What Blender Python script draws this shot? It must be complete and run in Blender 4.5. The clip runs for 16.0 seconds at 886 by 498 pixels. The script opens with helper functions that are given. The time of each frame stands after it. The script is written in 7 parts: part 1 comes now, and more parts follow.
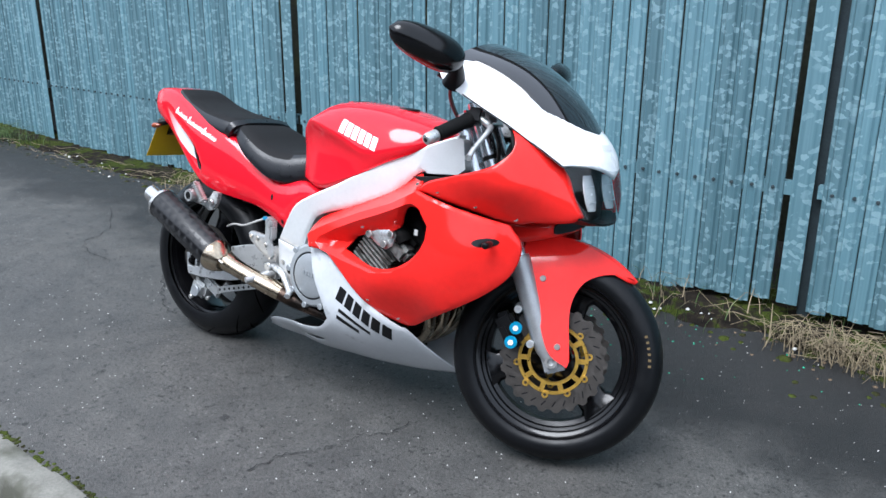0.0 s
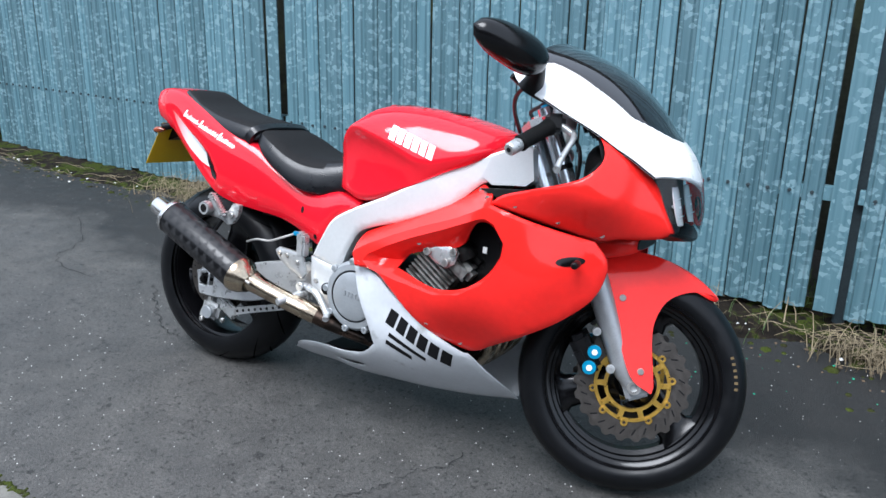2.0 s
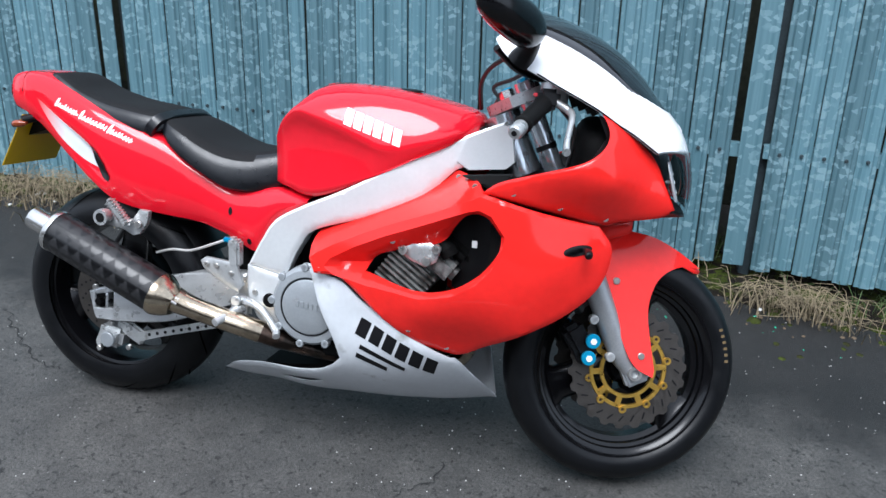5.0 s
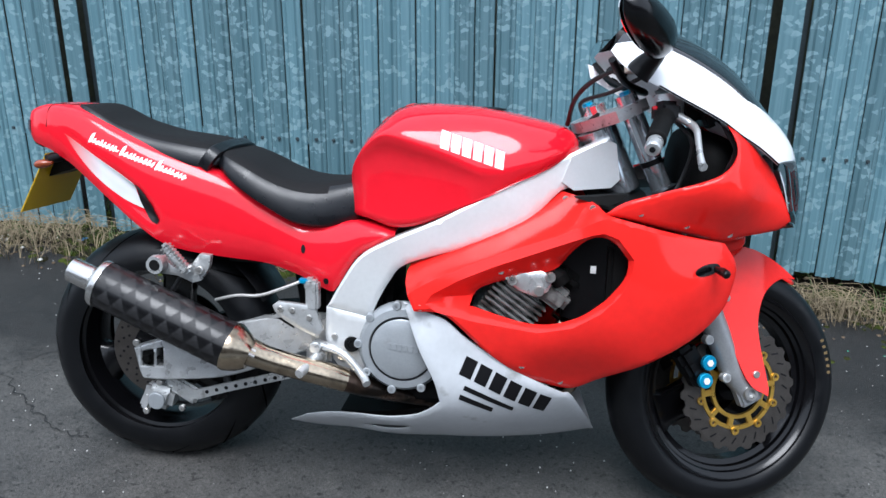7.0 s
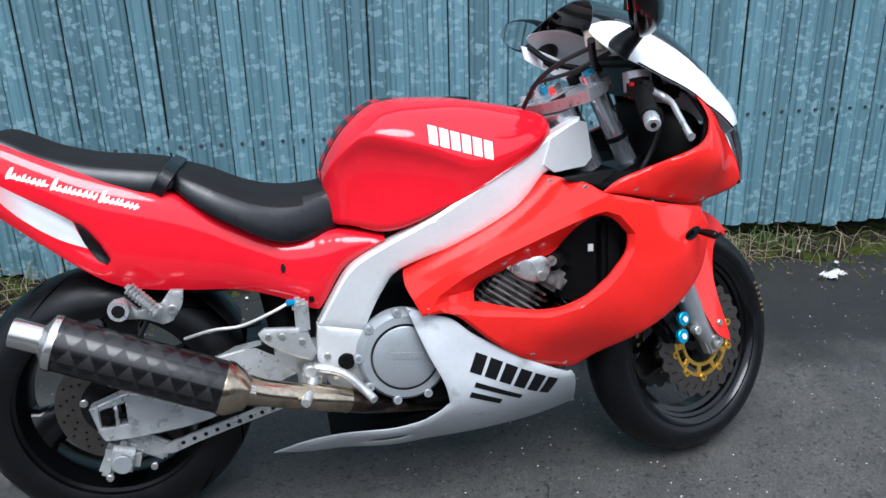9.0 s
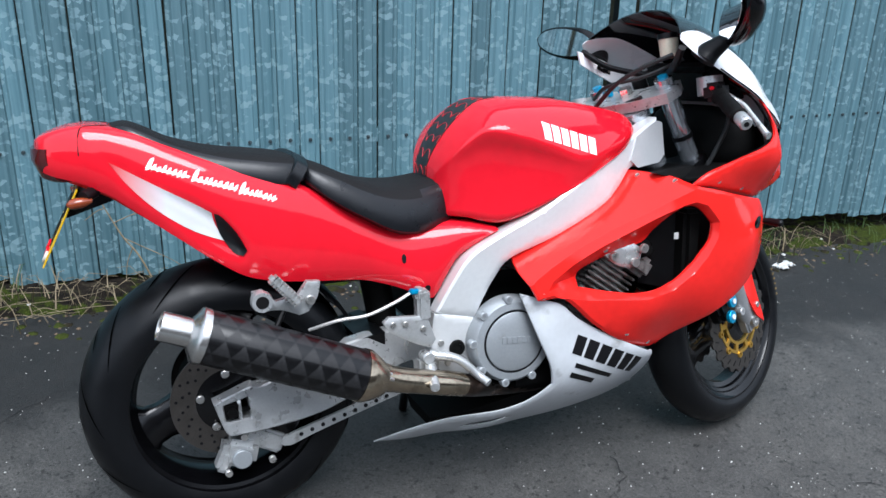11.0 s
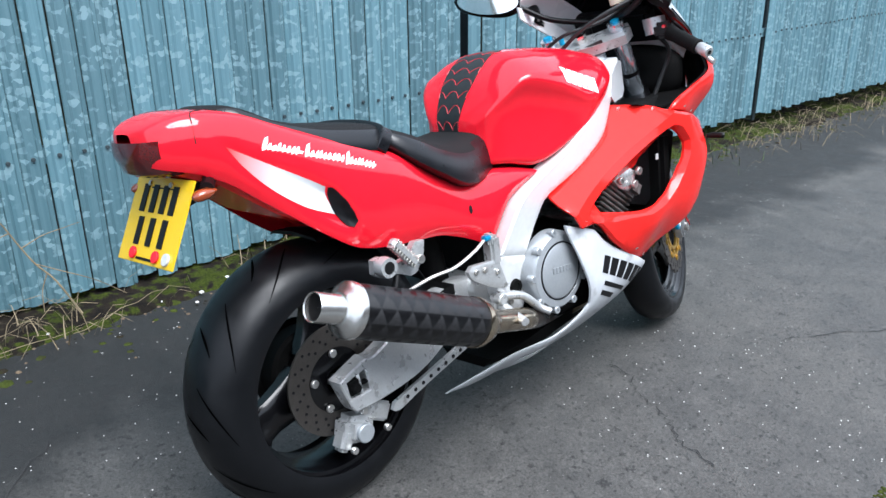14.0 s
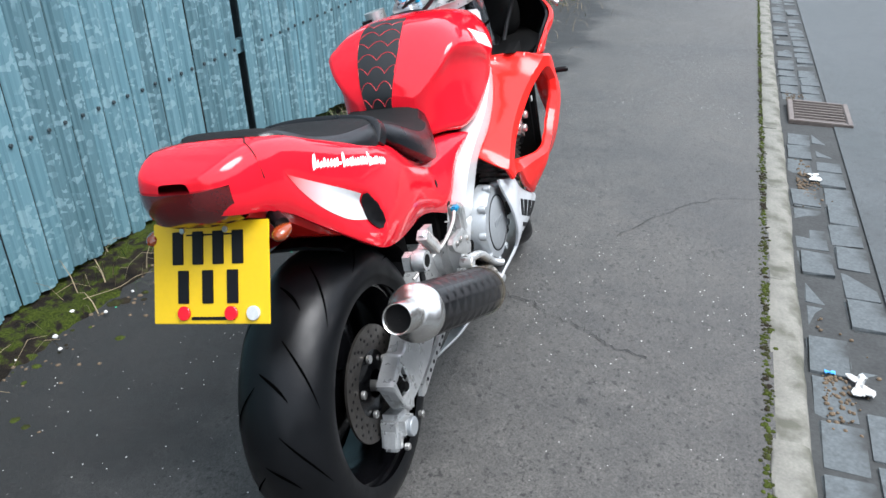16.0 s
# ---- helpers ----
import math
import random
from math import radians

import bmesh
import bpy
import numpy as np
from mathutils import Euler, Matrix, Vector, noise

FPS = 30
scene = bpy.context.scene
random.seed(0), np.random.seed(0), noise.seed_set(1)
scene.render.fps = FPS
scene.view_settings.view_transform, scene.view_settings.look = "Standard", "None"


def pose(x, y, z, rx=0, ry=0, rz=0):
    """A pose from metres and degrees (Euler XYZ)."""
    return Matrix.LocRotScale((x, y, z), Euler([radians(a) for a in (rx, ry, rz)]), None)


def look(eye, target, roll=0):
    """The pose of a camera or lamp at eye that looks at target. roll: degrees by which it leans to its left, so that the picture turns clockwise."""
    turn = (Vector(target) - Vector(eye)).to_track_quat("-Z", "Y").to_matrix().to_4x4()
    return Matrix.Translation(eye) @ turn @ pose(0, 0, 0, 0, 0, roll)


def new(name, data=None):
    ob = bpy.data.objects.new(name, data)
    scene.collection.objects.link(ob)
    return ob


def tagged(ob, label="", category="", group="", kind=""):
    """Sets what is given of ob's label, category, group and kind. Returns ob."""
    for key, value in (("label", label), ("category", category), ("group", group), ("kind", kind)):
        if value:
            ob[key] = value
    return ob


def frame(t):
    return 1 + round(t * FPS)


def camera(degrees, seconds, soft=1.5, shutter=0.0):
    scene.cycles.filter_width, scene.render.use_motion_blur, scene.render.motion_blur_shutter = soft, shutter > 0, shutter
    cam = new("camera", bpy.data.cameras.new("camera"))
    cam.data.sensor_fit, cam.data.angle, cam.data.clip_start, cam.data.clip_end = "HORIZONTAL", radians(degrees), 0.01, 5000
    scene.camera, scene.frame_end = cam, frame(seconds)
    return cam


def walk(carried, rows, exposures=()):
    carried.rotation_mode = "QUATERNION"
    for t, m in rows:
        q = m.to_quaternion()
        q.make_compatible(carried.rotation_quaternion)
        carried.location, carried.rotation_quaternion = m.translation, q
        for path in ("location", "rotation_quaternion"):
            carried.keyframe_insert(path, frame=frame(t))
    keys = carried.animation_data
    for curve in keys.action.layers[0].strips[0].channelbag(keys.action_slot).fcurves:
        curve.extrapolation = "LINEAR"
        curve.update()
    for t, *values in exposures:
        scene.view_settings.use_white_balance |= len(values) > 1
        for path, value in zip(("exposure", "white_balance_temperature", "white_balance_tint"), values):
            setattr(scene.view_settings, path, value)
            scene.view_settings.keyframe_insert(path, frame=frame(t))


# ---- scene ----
cam = camera(57.2, 16.0)
PATH = [
    (0, (2.413, -1.698, 1.36), (1.279, -0.201, 0.671), -1.2),
    (0.5, (2.261, -1.782, 1.364), (1.23, -0.213, 0.675), -1.2),
    (1, (2.115, -1.839, 1.365), (1.134, -0.246, 0.657), -1.4),
    (1.5, (2.047, -1.811, 1.363), (1.068, -0.204, 0.687), -0.8),
    (2, (1.991, -1.738, 1.352), (1.008, -0.143, 0.651), -0.1),
    (2.5, (1.882, -1.7, 1.354), (1.005, -0.051, 0.639), 0.5),
    (3, (1.729, -1.718, 1.355), (1.082, 0.026, 0.621), -1.0),
    (3.5, (1.664, -1.712, 1.352), (0.979, 0.014, 0.609), -0.4),
    (4, (1.602, -1.709, 1.347), (0.903, 0.009, 0.599), -0.1),
    (4.2, (1.595, -1.705, 1.355), (0.936, 0.013, 0.572), 0.2),
    (6.3, (1.128, -1.691, 1.349), (0.789, 0.124, 0.58), -0.4),
    (6.5, (1.09, -1.683, 1.337), (0.779, 0.141, 0.577), -0.1),
    (7, (0.992, -1.655, 1.325), (0.726, 0.175, 0.565), 0.2),
    (7.5, (0.793, -1.696, 1.334), (0.748, 0.119, 0.495), -2.7),
    (8, (0.678, -1.67, 1.331), (0.673, 0.159, 0.523), -0.9),
    (8.5, (0.608, -1.604, 1.325), (0.645, 0.24, 0.551), -0.4),
    (9, (0.49, -1.58, 1.339), (0.807, 0.223, 0.533), -0.5),
    (9.5, (0.338, -1.554, 1.337), (0.798, 0.216, 0.528), 1.4),
    (9.7, (0.295, -1.565, 1.337), (0.682, 0.23, 0.545), 0.9),
    (11.8, (-0.319, -1.516, 1.294), (0.582, 0.104, 0.542), 1.6),
    (12, (-0.371, -1.524, 1.286), (0.568, 0.076, 0.539), 0.5),
    (12.5, (-0.528, -1.548, 1.298), (0.459, -0.008, 0.489), 1.0),
    (13, (-0.674, -1.477, 1.283), (0.42, -0.017, 0.465), 0.6),
    (13.5, (-0.829, -1.354, 1.282), (0.418, -0.013, 0.476), 1.4),
    (14, (-0.821, -1.205, 1.252), (0.456, 0.122, 0.471), 1.7),
    (14.5, (-0.823, -1.026, 1.254), (0.504, 0.198, 0.393), 2.0),
    (15, (-0.937, -0.774, 1.289), (0.613, 0.161, 0.44), -2.2),
    (15.5, (-1.046, -0.642, 1.313), (0.599, 0.086, 0.439), 0.4),
    (16, (-1.191, -0.57, 1.34), (0.486, 0.007, 0.417), 0.4),
]
walk(cam, [(t, look(eye, target, roll)) for t, eye, target, roll in PATH], [(0, 1.55, 5800, 10), (3.5, 1.42, 5800, 10), (8.5, 1.27, 5800, 10), (9.7, 1.25, 5800, 10), (12, 1.34, 5850, 10), (12.5, 1.42, 5850, 10), (13, 1.72, 5900, 10), (14, 1.78, 5900, 10), (15, 1.77, 6050, 10), (16, 1.75, 6100, 10)])

# ---- world and light ----
world = bpy.data.worlds.new("overcast_sky")
scene.world = world
world.use_nodes = True
wn = world.node_tree.nodes
sky = wn.new("ShaderNodeTexSky")
sky.sky_type, sky.sun_disc = "NISHITA", False
sky.sun_elevation, sky.sun_rotation = radians(66), radians(184)
sky.air_density, sky.dust_density, sky.ozone_density = 1.0, 5.0, 1.0
haze = wn.new("ShaderNodeMixRGB")
haze.inputs[0].default_value = 0.72
haze.inputs[2].default_value = (8.2, 8.7, 9.2, 1)
world.node_tree.links.new(sky.outputs[0], haze.inputs[1])
world.node_tree.links.new(haze.outputs[0], wn["Background"].inputs[0])
wn["Background"].inputs[1].default_value = 0.084
sun = new("sun", bpy.data.lights.new("sun", "SUN"))
sun.data.energy, sun.data.angle, sun.data.color = 1.95, radians(38), (1.0, 0.98, 0.95)
sun.matrix_world = look((0.3, -2.9, 6.4), (0.6, 0.2, 0))


# ---- materials ----
def mat(name, colour, rough=0.5, metal=0.0, coat=0.0, vary=0.0, scale=20.0, bump=0.0, bscale=200.0, rvary=0.0, dirt=None, dirt_scale=6.0, dirt_at=0.6, spec=0.5, trans=0.0, flake=0.0):
    """A principled surface with variation of colour at two scales, an optional dirt tone and fine relief."""
    m = bpy.data.materials.new(name)
    m.use_nodes = True
    n, l = m.node_tree.nodes, m.node_tree.links
    b = n["Principled BSDF"]
    b.inputs["Base Color"].default_value = (*colour, 1)
    b.inputs["Roughness"].default_value, b.inputs["Metallic"].default_value = rough, metal
    b.inputs["Coat Weight"].default_value, b.inputs["Coat Roughness"].default_value = coat, 0.06
    b.inputs["Specular IOR Level"].default_value, b.inputs["Transmission Weight"].default_value = spec, trans
    at = n.new("ShaderNodeTexCoord")
    src = None
    if vary:
        big, fine = n.new("ShaderNodeTexNoise"), n.new("ShaderNodeTexNoise")
        big.inputs["Scale"].default_value, fine.inputs["Scale"].default_value = scale, scale * 9
        big.inputs["Detail"].default_value = fine.inputs["Detail"].default_value = 5
        add = n.new("ShaderNodeMath")
        add.operation = "ADD"
        for t in (big, fine):
            l.new(at.outputs["Object"], t.inputs["Vector"])
        l.new(big.outputs[0], add.inputs[0]), l.new(fine.outputs[0], add.inputs[1])
        ramp = n.new("ShaderNodeMapRange")
        ramp.inputs[1].default_value, ramp.inputs[2].default_value = 0.7, 1.3
        ramp.inputs[3].default_value, ramp.inputs[4].default_value = 1 - vary, 1 + vary
        l.new(add.outputs[0], ramp.inputs[0])
        mul = n.new("ShaderNodeMixRGB")
        mul.blend_type, mul.inputs[0].default_value = "MULTIPLY", 1
        mul.inputs[1].default_value = (*colour, 1)
        l.new(ramp.outputs[0], mul.inputs[2])
        src = mul.outputs[0]
    if dirt:
        spot = n.new("ShaderNodeTexNoise")
        spot.inputs["Scale"].default_value, spot.inputs["Detail"].default_value = dirt_scale, 8
        l.new(at.outputs["Object"], spot.inputs["Vector"])
        cut = n.new("ShaderNodeMapRange")
        cut.inputs[1].default_value, cut.inputs[2].default_value = dirt_at - 0.06, dirt_at + 0.1
        l.new(spot.outputs[0], cut.inputs[0])
        mix = n.new("ShaderNodeMixRGB")
        mix.inputs[1].default_value, mix.inputs[2].default_value = (*colour, 1), (*dirt, 1)
        if src:
            l.new(src, mix.inputs[1])
        l.new(cut.outputs[0], mix.inputs[0])
        src = mix.outputs[0]
    if src:
        l.new(src, b.inputs["Base Color"])
    if rvary:
        rn = n.new("ShaderNodeTexNoise")
        rn.inputs["Scale"].default_value, rn.inputs["Detail"].default_value = scale * 1.7, 6
        l.new(at.outputs["Object"], rn.inputs["Vector"])
        rr = n.new("ShaderNodeMapRange")
        rr.inputs[1].default_value, rr.inputs[2].default_value = 0.3, 0.7
        rr.inputs[3].default_value, rr.inputs[4].default_value = max(0.02, rough - rvary), min(1, rough + rvary)
        l.new(rn.outputs[0], rr.inputs[0]), l.new(rr.outputs[0], b.inputs["Roughness"])
    if bump:
        bt, bp = n.new("ShaderNodeTexNoise"), n.new("ShaderNodeBump")
        bt.inputs["Scale"].default_value, bt.inputs["Detail"].default_value = bscale, 4
        bp.inputs["Strength"].default_value, bp.inputs["Distance"].default_value = bump, 0.002
        l.new(at.outputs["Object"], bt.inputs["Vector"])
        l.new(bt.outputs[0], bp.inputs["Height"]), l.new(bp.outputs[0], b.inputs["Normal"])
    return m


def coloured_glass(name):
    """Thin clear cover: see-through, with a glossy sheen that grows at grazing angles."""
    m = bpy.data.materials.new(name)
    m.use_nodes = True
    n, l = m.node_tree.nodes, m.node_tree.links
    mixer, clear, gloss, fres = n.new("ShaderNodeMixShader"), n.new("ShaderNodeBsdfTransparent"), n.new("ShaderNodeBsdfGlossy"), n.new("ShaderNodeFresnel")
    clear.inputs[0].default_value = (0.82, 0.86, 0.88, 1)
    gloss.inputs["Roughness"].default_value = 0.03
    l.new(fres.outputs[0], mixer.inputs[0]), l.new(clear.outputs[0], mixer.inputs[1]), l.new(gloss.outputs[0], mixer.inputs[2])
    l.new(mixer.outputs[0], n["Material Output"].inputs[0])
    return m


RED = mat("red_paint", (0.62, 0.008, 0.019), 0.5, spec=0.0, coat=1.0, vary=0.05, scale=5, rvary=0.06)
RED_DULL = mat("faded_red_paint", (0.70, 0.017, 0.013), 0.5, spec=0.0, coat=0.7, vary=0.06, scale=6, rvary=0.08)
RED.node_tree.nodes["Principled BSDF"].inputs["Coat Roughness"].default_value = 0.07
RED_DULL.node_tree.nodes["Principled BSDF"].inputs["Coat Roughness"].default_value = 0.10
WHITE = mat("white_paint", (0.74, 0.75, 0.76), 0.3, coat=0.6, vary=0.02, scale=6, rvary=0.06)
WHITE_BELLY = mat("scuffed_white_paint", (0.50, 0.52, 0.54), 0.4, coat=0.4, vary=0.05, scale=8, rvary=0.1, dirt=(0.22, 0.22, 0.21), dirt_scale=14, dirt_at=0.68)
FRAME = mat("silver_frame_paint", (0.66, 0.67, 0.67), 0.36, metal=0.3, coat=0.3, vary=0.04, scale=10, rvary=0.08, bump=0.03, bscale=350)
GUSSET = mat("grey_head_alloy", (0.62, 0.63, 0.64), 0.30, metal=0.3, vary=0.03, scale=18)
TUBE = mat("bright_fork_tube", (0.58, 0.62, 0.66), 0.16, metal=0.85, vary=0.1, scale=18, rvary=0.08)
ALU = mat("cast_aluminium", (0.44, 0.45, 0.45), 0.34, metal=0.6, vary=0.10, scale=25, rvary=0.12, bump=0.08, bscale=500, dirt=(0.16, 0.15, 0.13), dirt_scale=30, dirt_at=0.66)
ENGINE = mat("engine_alloy", (0.24, 0.24, 0.23), 0.45, metal=0.7, vary=0.2, scale=30, rvary=0.1, bump=0.15, bscale=300, dirt=(0.05, 0.045, 0.04), dirt_scale=25, dirt_at=0.55)
COVER = mat("silver_engine_cover", (0.30, 0.32, 0.335), 0.4, metal=0.4, vary=0.06, scale=22, rvary=0.1, bump=0.05, bscale=300, dirt=(0.22, 0.21, 0.19), dirt_scale=26, dirt_at=0.7)
CHROME = mat("polished_steel", (0.78, 0.76, 0.72), 0.16, metal=1, vary=0.08, scale=20, rvary=0.08)
PIPE = mat("heat_stained_steel", (0.42, 0.35, 0.26), 0.2, metal=1, vary=0.25, scale=12, rvary=0.1, dirt=(0.09, 0.06, 0.04), dirt_scale=10, dirt_at=0.58)
PIPE_DARK = mat("burnt_steel", (0.075, 0.05, 0.038), 0.32, metal=0.9, vary=0.3, scale=14, rvary=0.1, dirt=(0.02, 0.016, 0.013), dirt_scale=16, dirt_at=0.5)
CANSTEEL = mat("brushed_can_steel", (0.56, 0.55, 0.53), 0.26, metal=0.95, vary=0.03, scale=60)
STEEL = mat("bare_steel", (0.50, 0.49, 0.47), 0.35, metal=0.9, vary=0.1, scale=40, rvary=0.12)
DISC = mat("brushed_disc_steel", (0.085, 0.077, 0.07), 0.42, metal=0.85, vary=0.12, scale=40, rvary=0.12, bump=0.1, bscale=700)
BLACK = mat("black_plastic", (0.003, 0.003, 0.0035), 0.4, spec=0.2, vary=0.2, scale=20, rvary=0.08)
GLOSSBLACK = mat("gloss_black_paint", (0.002, 0.002, 0.0025), 0.2, spec=0.36, coat=0.0, vary=0.1, scale=10, rvary=0.05)
# Near-black: dark parts, and the shade of cavities put into their colour.
DARK = mat("dark_and_cavity_shade", (0.003, 0.003, 0.003), 0.7, spec=0.1, vary=0.4, scale=30)
RUBBER = mat("tyre_rubber", (0.0032, 0.0036, 0.0044), 0.38, spec=0.21, vary=0.2, scale=14, rvary=0.1, bump=0.08, bscale=500, dirt=(0.008, 0.008, 0.008), dirt_scale=18, dirt_at=0.72)
GRIP = mat("grip_rubber", (0.003, 0.003, 0.003), 0.7, spec=0.15, vary=0.1, scale=60, bump=0.3, bscale=900)
VINYL = mat("seat_vinyl", (0.0035, 0.004, 0.0055), 0.32, spec=0.42, vary=0.12, scale=30, rvary=0.06, bump=0.1, bscale=900)
VINYL_TOP = mat("matt_seat_cloth", (0.006, 0.006, 0.0065), 0.75, spec=0.2, vary=0.12, scale=40, bump=0.3, bscale=1400)
GOLD = mat("gold_anodised", (0.58, 0.36, 0.07), 0.35, metal=0.85, vary=0.1, scale=40, rvary=0.1)
BLUE = mat("blue_anodised", (0.02, 0.36, 0.62), 0.3, metal=0.6, vary=0.08, scale=60)
SCREEN = mat("smoked_screen", (0.004, 0.004, 0.006), 0.05, coat=0.8, vary=0.1, scale=5)
LENS_RED = mat("dark_red_lens", (0.075, 0.003, 0.004), 0.12, coat=0.8, vary=0.15, scale=30)
LENS_AMBER = mat("amber_lens", (0.20, 0.035, 0.008), 0.15, coat=0.6, vary=0.15, scale=60)
CLEAR = coloured_glass("clear_lens")
REFLECTOR = mat("headlamp_reflector", (0.88, 0.9, 0.91), 0.22, metal=0.3, vary=0.04, scale=30)
MIRROR = mat("mirror_glass", (0.85, 0.87, 0.88), 0.03, metal=1, vary=0.02, scale=9)
GRIT = mat("pale_grit", (0.42, 0.42, 0.40), 0.8, vary=0.5, scale=60)
YELLOW = mat("yellow_plate", (0.62, 0.40, 0.004), 0.3, coat=0.3, vary=0.03, scale=15)
INK = mat("black_print", (0.005, 0.005, 0.006), 0.5, spec=0.2, vary=0.1, scale=40)
WHITE_PRINT = mat("white_print", (0.80, 0.80, 0.80), 0.35, vary=0.03, scale=40)
FORKALLOY = mat("satin_fork_alloy", (0.32, 0.33, 0.34), 0.38, metal=0.6, vary=0.1, scale=25, rvary=0.1)
DARK_STEEL = mat("dark_post_steel", (0.03, 0.045, 0.052), 0.6, metal=0.3, vary=0.2, scale=15)
CABLE = mat("braided_cable", (0.45, 0.44, 0.42), 0.4, metal=0.4, vary=0.2, scale=90)
BLACKHOSE = mat("black_hose", (0.005, 0.005, 0.005), 0.5, vary=0.2, scale=50)


def coloured(name, build):
    """A material whose base colour and normal come from a node graph that build(nodes, links, bsdf, coords) makes."""
    m = bpy.data.materials.new(name)
    m.use_nodes = True
    n, l = m.node_tree.nodes, m.node_tree.links
    build(n, l, n["Principled BSDF"], n.new("ShaderNodeTexCoord"))
    return m


def noise_at(n, l, vec, scale, detail=6, rough=0.6, kind="ShaderNodeTexNoise"):
    t = n.new(kind)
    t.inputs["Scale"].default_value = scale
    if "Detail" in t.inputs:
        t.inputs["Detail"].default_value = 0 if kind.endswith("Voronoi") else detail
    if "Roughness" in t.inputs:
        t.inputs["Roughness"].default_value = rough
    l.new(vec, t.inputs["Vector"])
    return t


def ramp_of(n, l, src, stops):
    r = n.new("ShaderNodeValToRGB")
    while len(r.color_ramp.elements) < len(stops):
        r.color_ramp.elements.new(0.5)
    for e, (p, c) in zip(r.color_ramp.elements, stops):
        e.position, e.color = p, (*c, 1)
    l.new(src, r.inputs[0])
    return r


def mixed(n, l, fac, a, b, mode="MIX"):
    m = n.new("ShaderNodeMixRGB")
    m.blend_type = mode
    for k, v in ((0, fac), (1, a), (2, b)):
        if isinstance(v, (int, float)):
            m.inputs[k].default_value = v if k == 0 else (v, v, v, 1)
        elif isinstance(v, tuple):
            m.inputs[k].default_value = (*v, 1)
        else:
            l.new(v, m.inputs[k])
    return m.outputs[0]


def asphalt_nodes(base, warm, grit, damp_and_shade=False):
    def build(n, l, b, at):
        v = at.outputs["Object"]
        big, mid, fine = noise_at(n, l, v, 0.9), noise_at(n, l, v, 9), noise_at(n, l, v, 190, 5, 0.75)
        c = ramp_of(n, l, big.outputs[0], ((0.35, base), (0.65, warm)))
        c2 = mixed(n, l, 0.7, c.outputs[0], ramp_of(n, l, mid.outputs[0], ((0.3, (0.55,) * 3), (0.7, (1.25,) * 3))).outputs[0], "MULTIPLY")
        c3 = mixed(n, l, 0.7, c2, ramp_of(n, l, fine.outputs[0], ((0.38, (0.25,) * 3), (0.5, (0.95,) * 3), (0.64, (1.7,) * 3))).outputs[0], "MULTIPLY")
        chips = noise_at(n, l, v, 130, kind="ShaderNodeTexVoronoi")
        tone = n.new("ShaderNodeSeparateColor")
        l.new(chips.outputs["Color"], tone.inputs[0])
        c3 = mixed(n, l, 0.25, c3, ramp_of(n, l, tone.outputs[0], ((0.0, (0.5,) * 3), (0.6, (0.95,) * 3), (1.0, (1.75,) * 3))).outputs[0], "MULTIPLY")
        pits = noise_at(n, l, v, 70, 5)
        c3 = mixed(n, l, 0.85, c3, ramp_of(n, l, pits.outputs[0], ((0.365, (0.10,) * 3), (0.415, (1.0,) * 3))).outputs[0], "MULTIPLY")
        holes = noise_at(n, l, v, 26, 7, 0.75)
        c3 = mixed(n, l, 0.9, c3, ramp_of(n, l, holes.outputs[0], ((0.362, (0.08,) * 3), (0.40, (1.0,) * 3))).outputs[0], "MULTIPLY")
        # Ragged darkening towards the fence: damp, plus shade behind the bike painted in.
        if damp_and_shade:
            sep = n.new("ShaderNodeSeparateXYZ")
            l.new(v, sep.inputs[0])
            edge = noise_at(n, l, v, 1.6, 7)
            ragged_y = n.new("ShaderNodeMath")
            ragged_y.operation = "MULTIPLY_ADD"
            ragged_y.inputs[1].default_value = 1.1
            l.new(edge.outputs[0], ragged_y.inputs[0]), l.new(sep.outputs[1], ragged_y.inputs[2])
            dim_tone = n.new("ShaderNodeMapRange")
            dim_tone.inputs[1].default_value, dim_tone.inputs[2].default_value = 0.92, 1.15
            dim_tone.inputs[3].default_value, dim_tone.inputs[4].default_value = 1.0, 0.15
            l.new(ragged_y.outputs[0], dim_tone.inputs[0])
            c3 = mixed(n, l, 1.0, c3, dim_tone.outputs[0], "MULTIPLY")
        stone = noise_at(n, l, v, 120, kind="ShaderNodeTexVoronoi")
        pick = n.new("ShaderNodeMath")
        pick.operation = "LESS_THAN"
        pick.inputs[1].default_value = 0.16
        l.new(stone.outputs["Distance"], pick.inputs[0])
        sel = n.new("ShaderNodeMath")
        sel.operation = "GREATER_THAN"
        sel.inputs[1].default_value = 0.93
        l.new(stone.outputs["Color"], sel.inputs[0])
        both = n.new("ShaderNodeMath")
        both.operation = "MULTIPLY"
        l.new(pick.outputs[0], both.inputs[0]), l.new(sel.outputs[0], both.inputs[1])
        l.new(mixed(n, l, both.outputs[0], c3, grit), b.inputs["Base Color"])
        rg = n.new("ShaderNodeMapRange")
        rg.inputs[3].default_value, rg.inputs[4].default_value = 0.45, 0.8
        l.new(mid.outputs[0], rg.inputs[0]), l.new(rg.outputs[0], b.inputs["Roughness"])
        bp = n.new("ShaderNodeBump")
        bp.inputs["Strength"].default_value, bp.inputs["Distance"].default_value = 0.7, 0.005
        l.new(fine.outputs[0], bp.inputs["Height"]), l.new(bp.outputs[0], b.inputs["Normal"])
    return build


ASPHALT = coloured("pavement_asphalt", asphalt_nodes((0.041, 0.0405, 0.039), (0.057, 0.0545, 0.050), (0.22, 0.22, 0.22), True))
ROADTAR = coloured("road_asphalt", asphalt_nodes((0.038, 0.046, 0.049), (0.050, 0.058, 0.062), (0.24, 0.25, 0.25)))


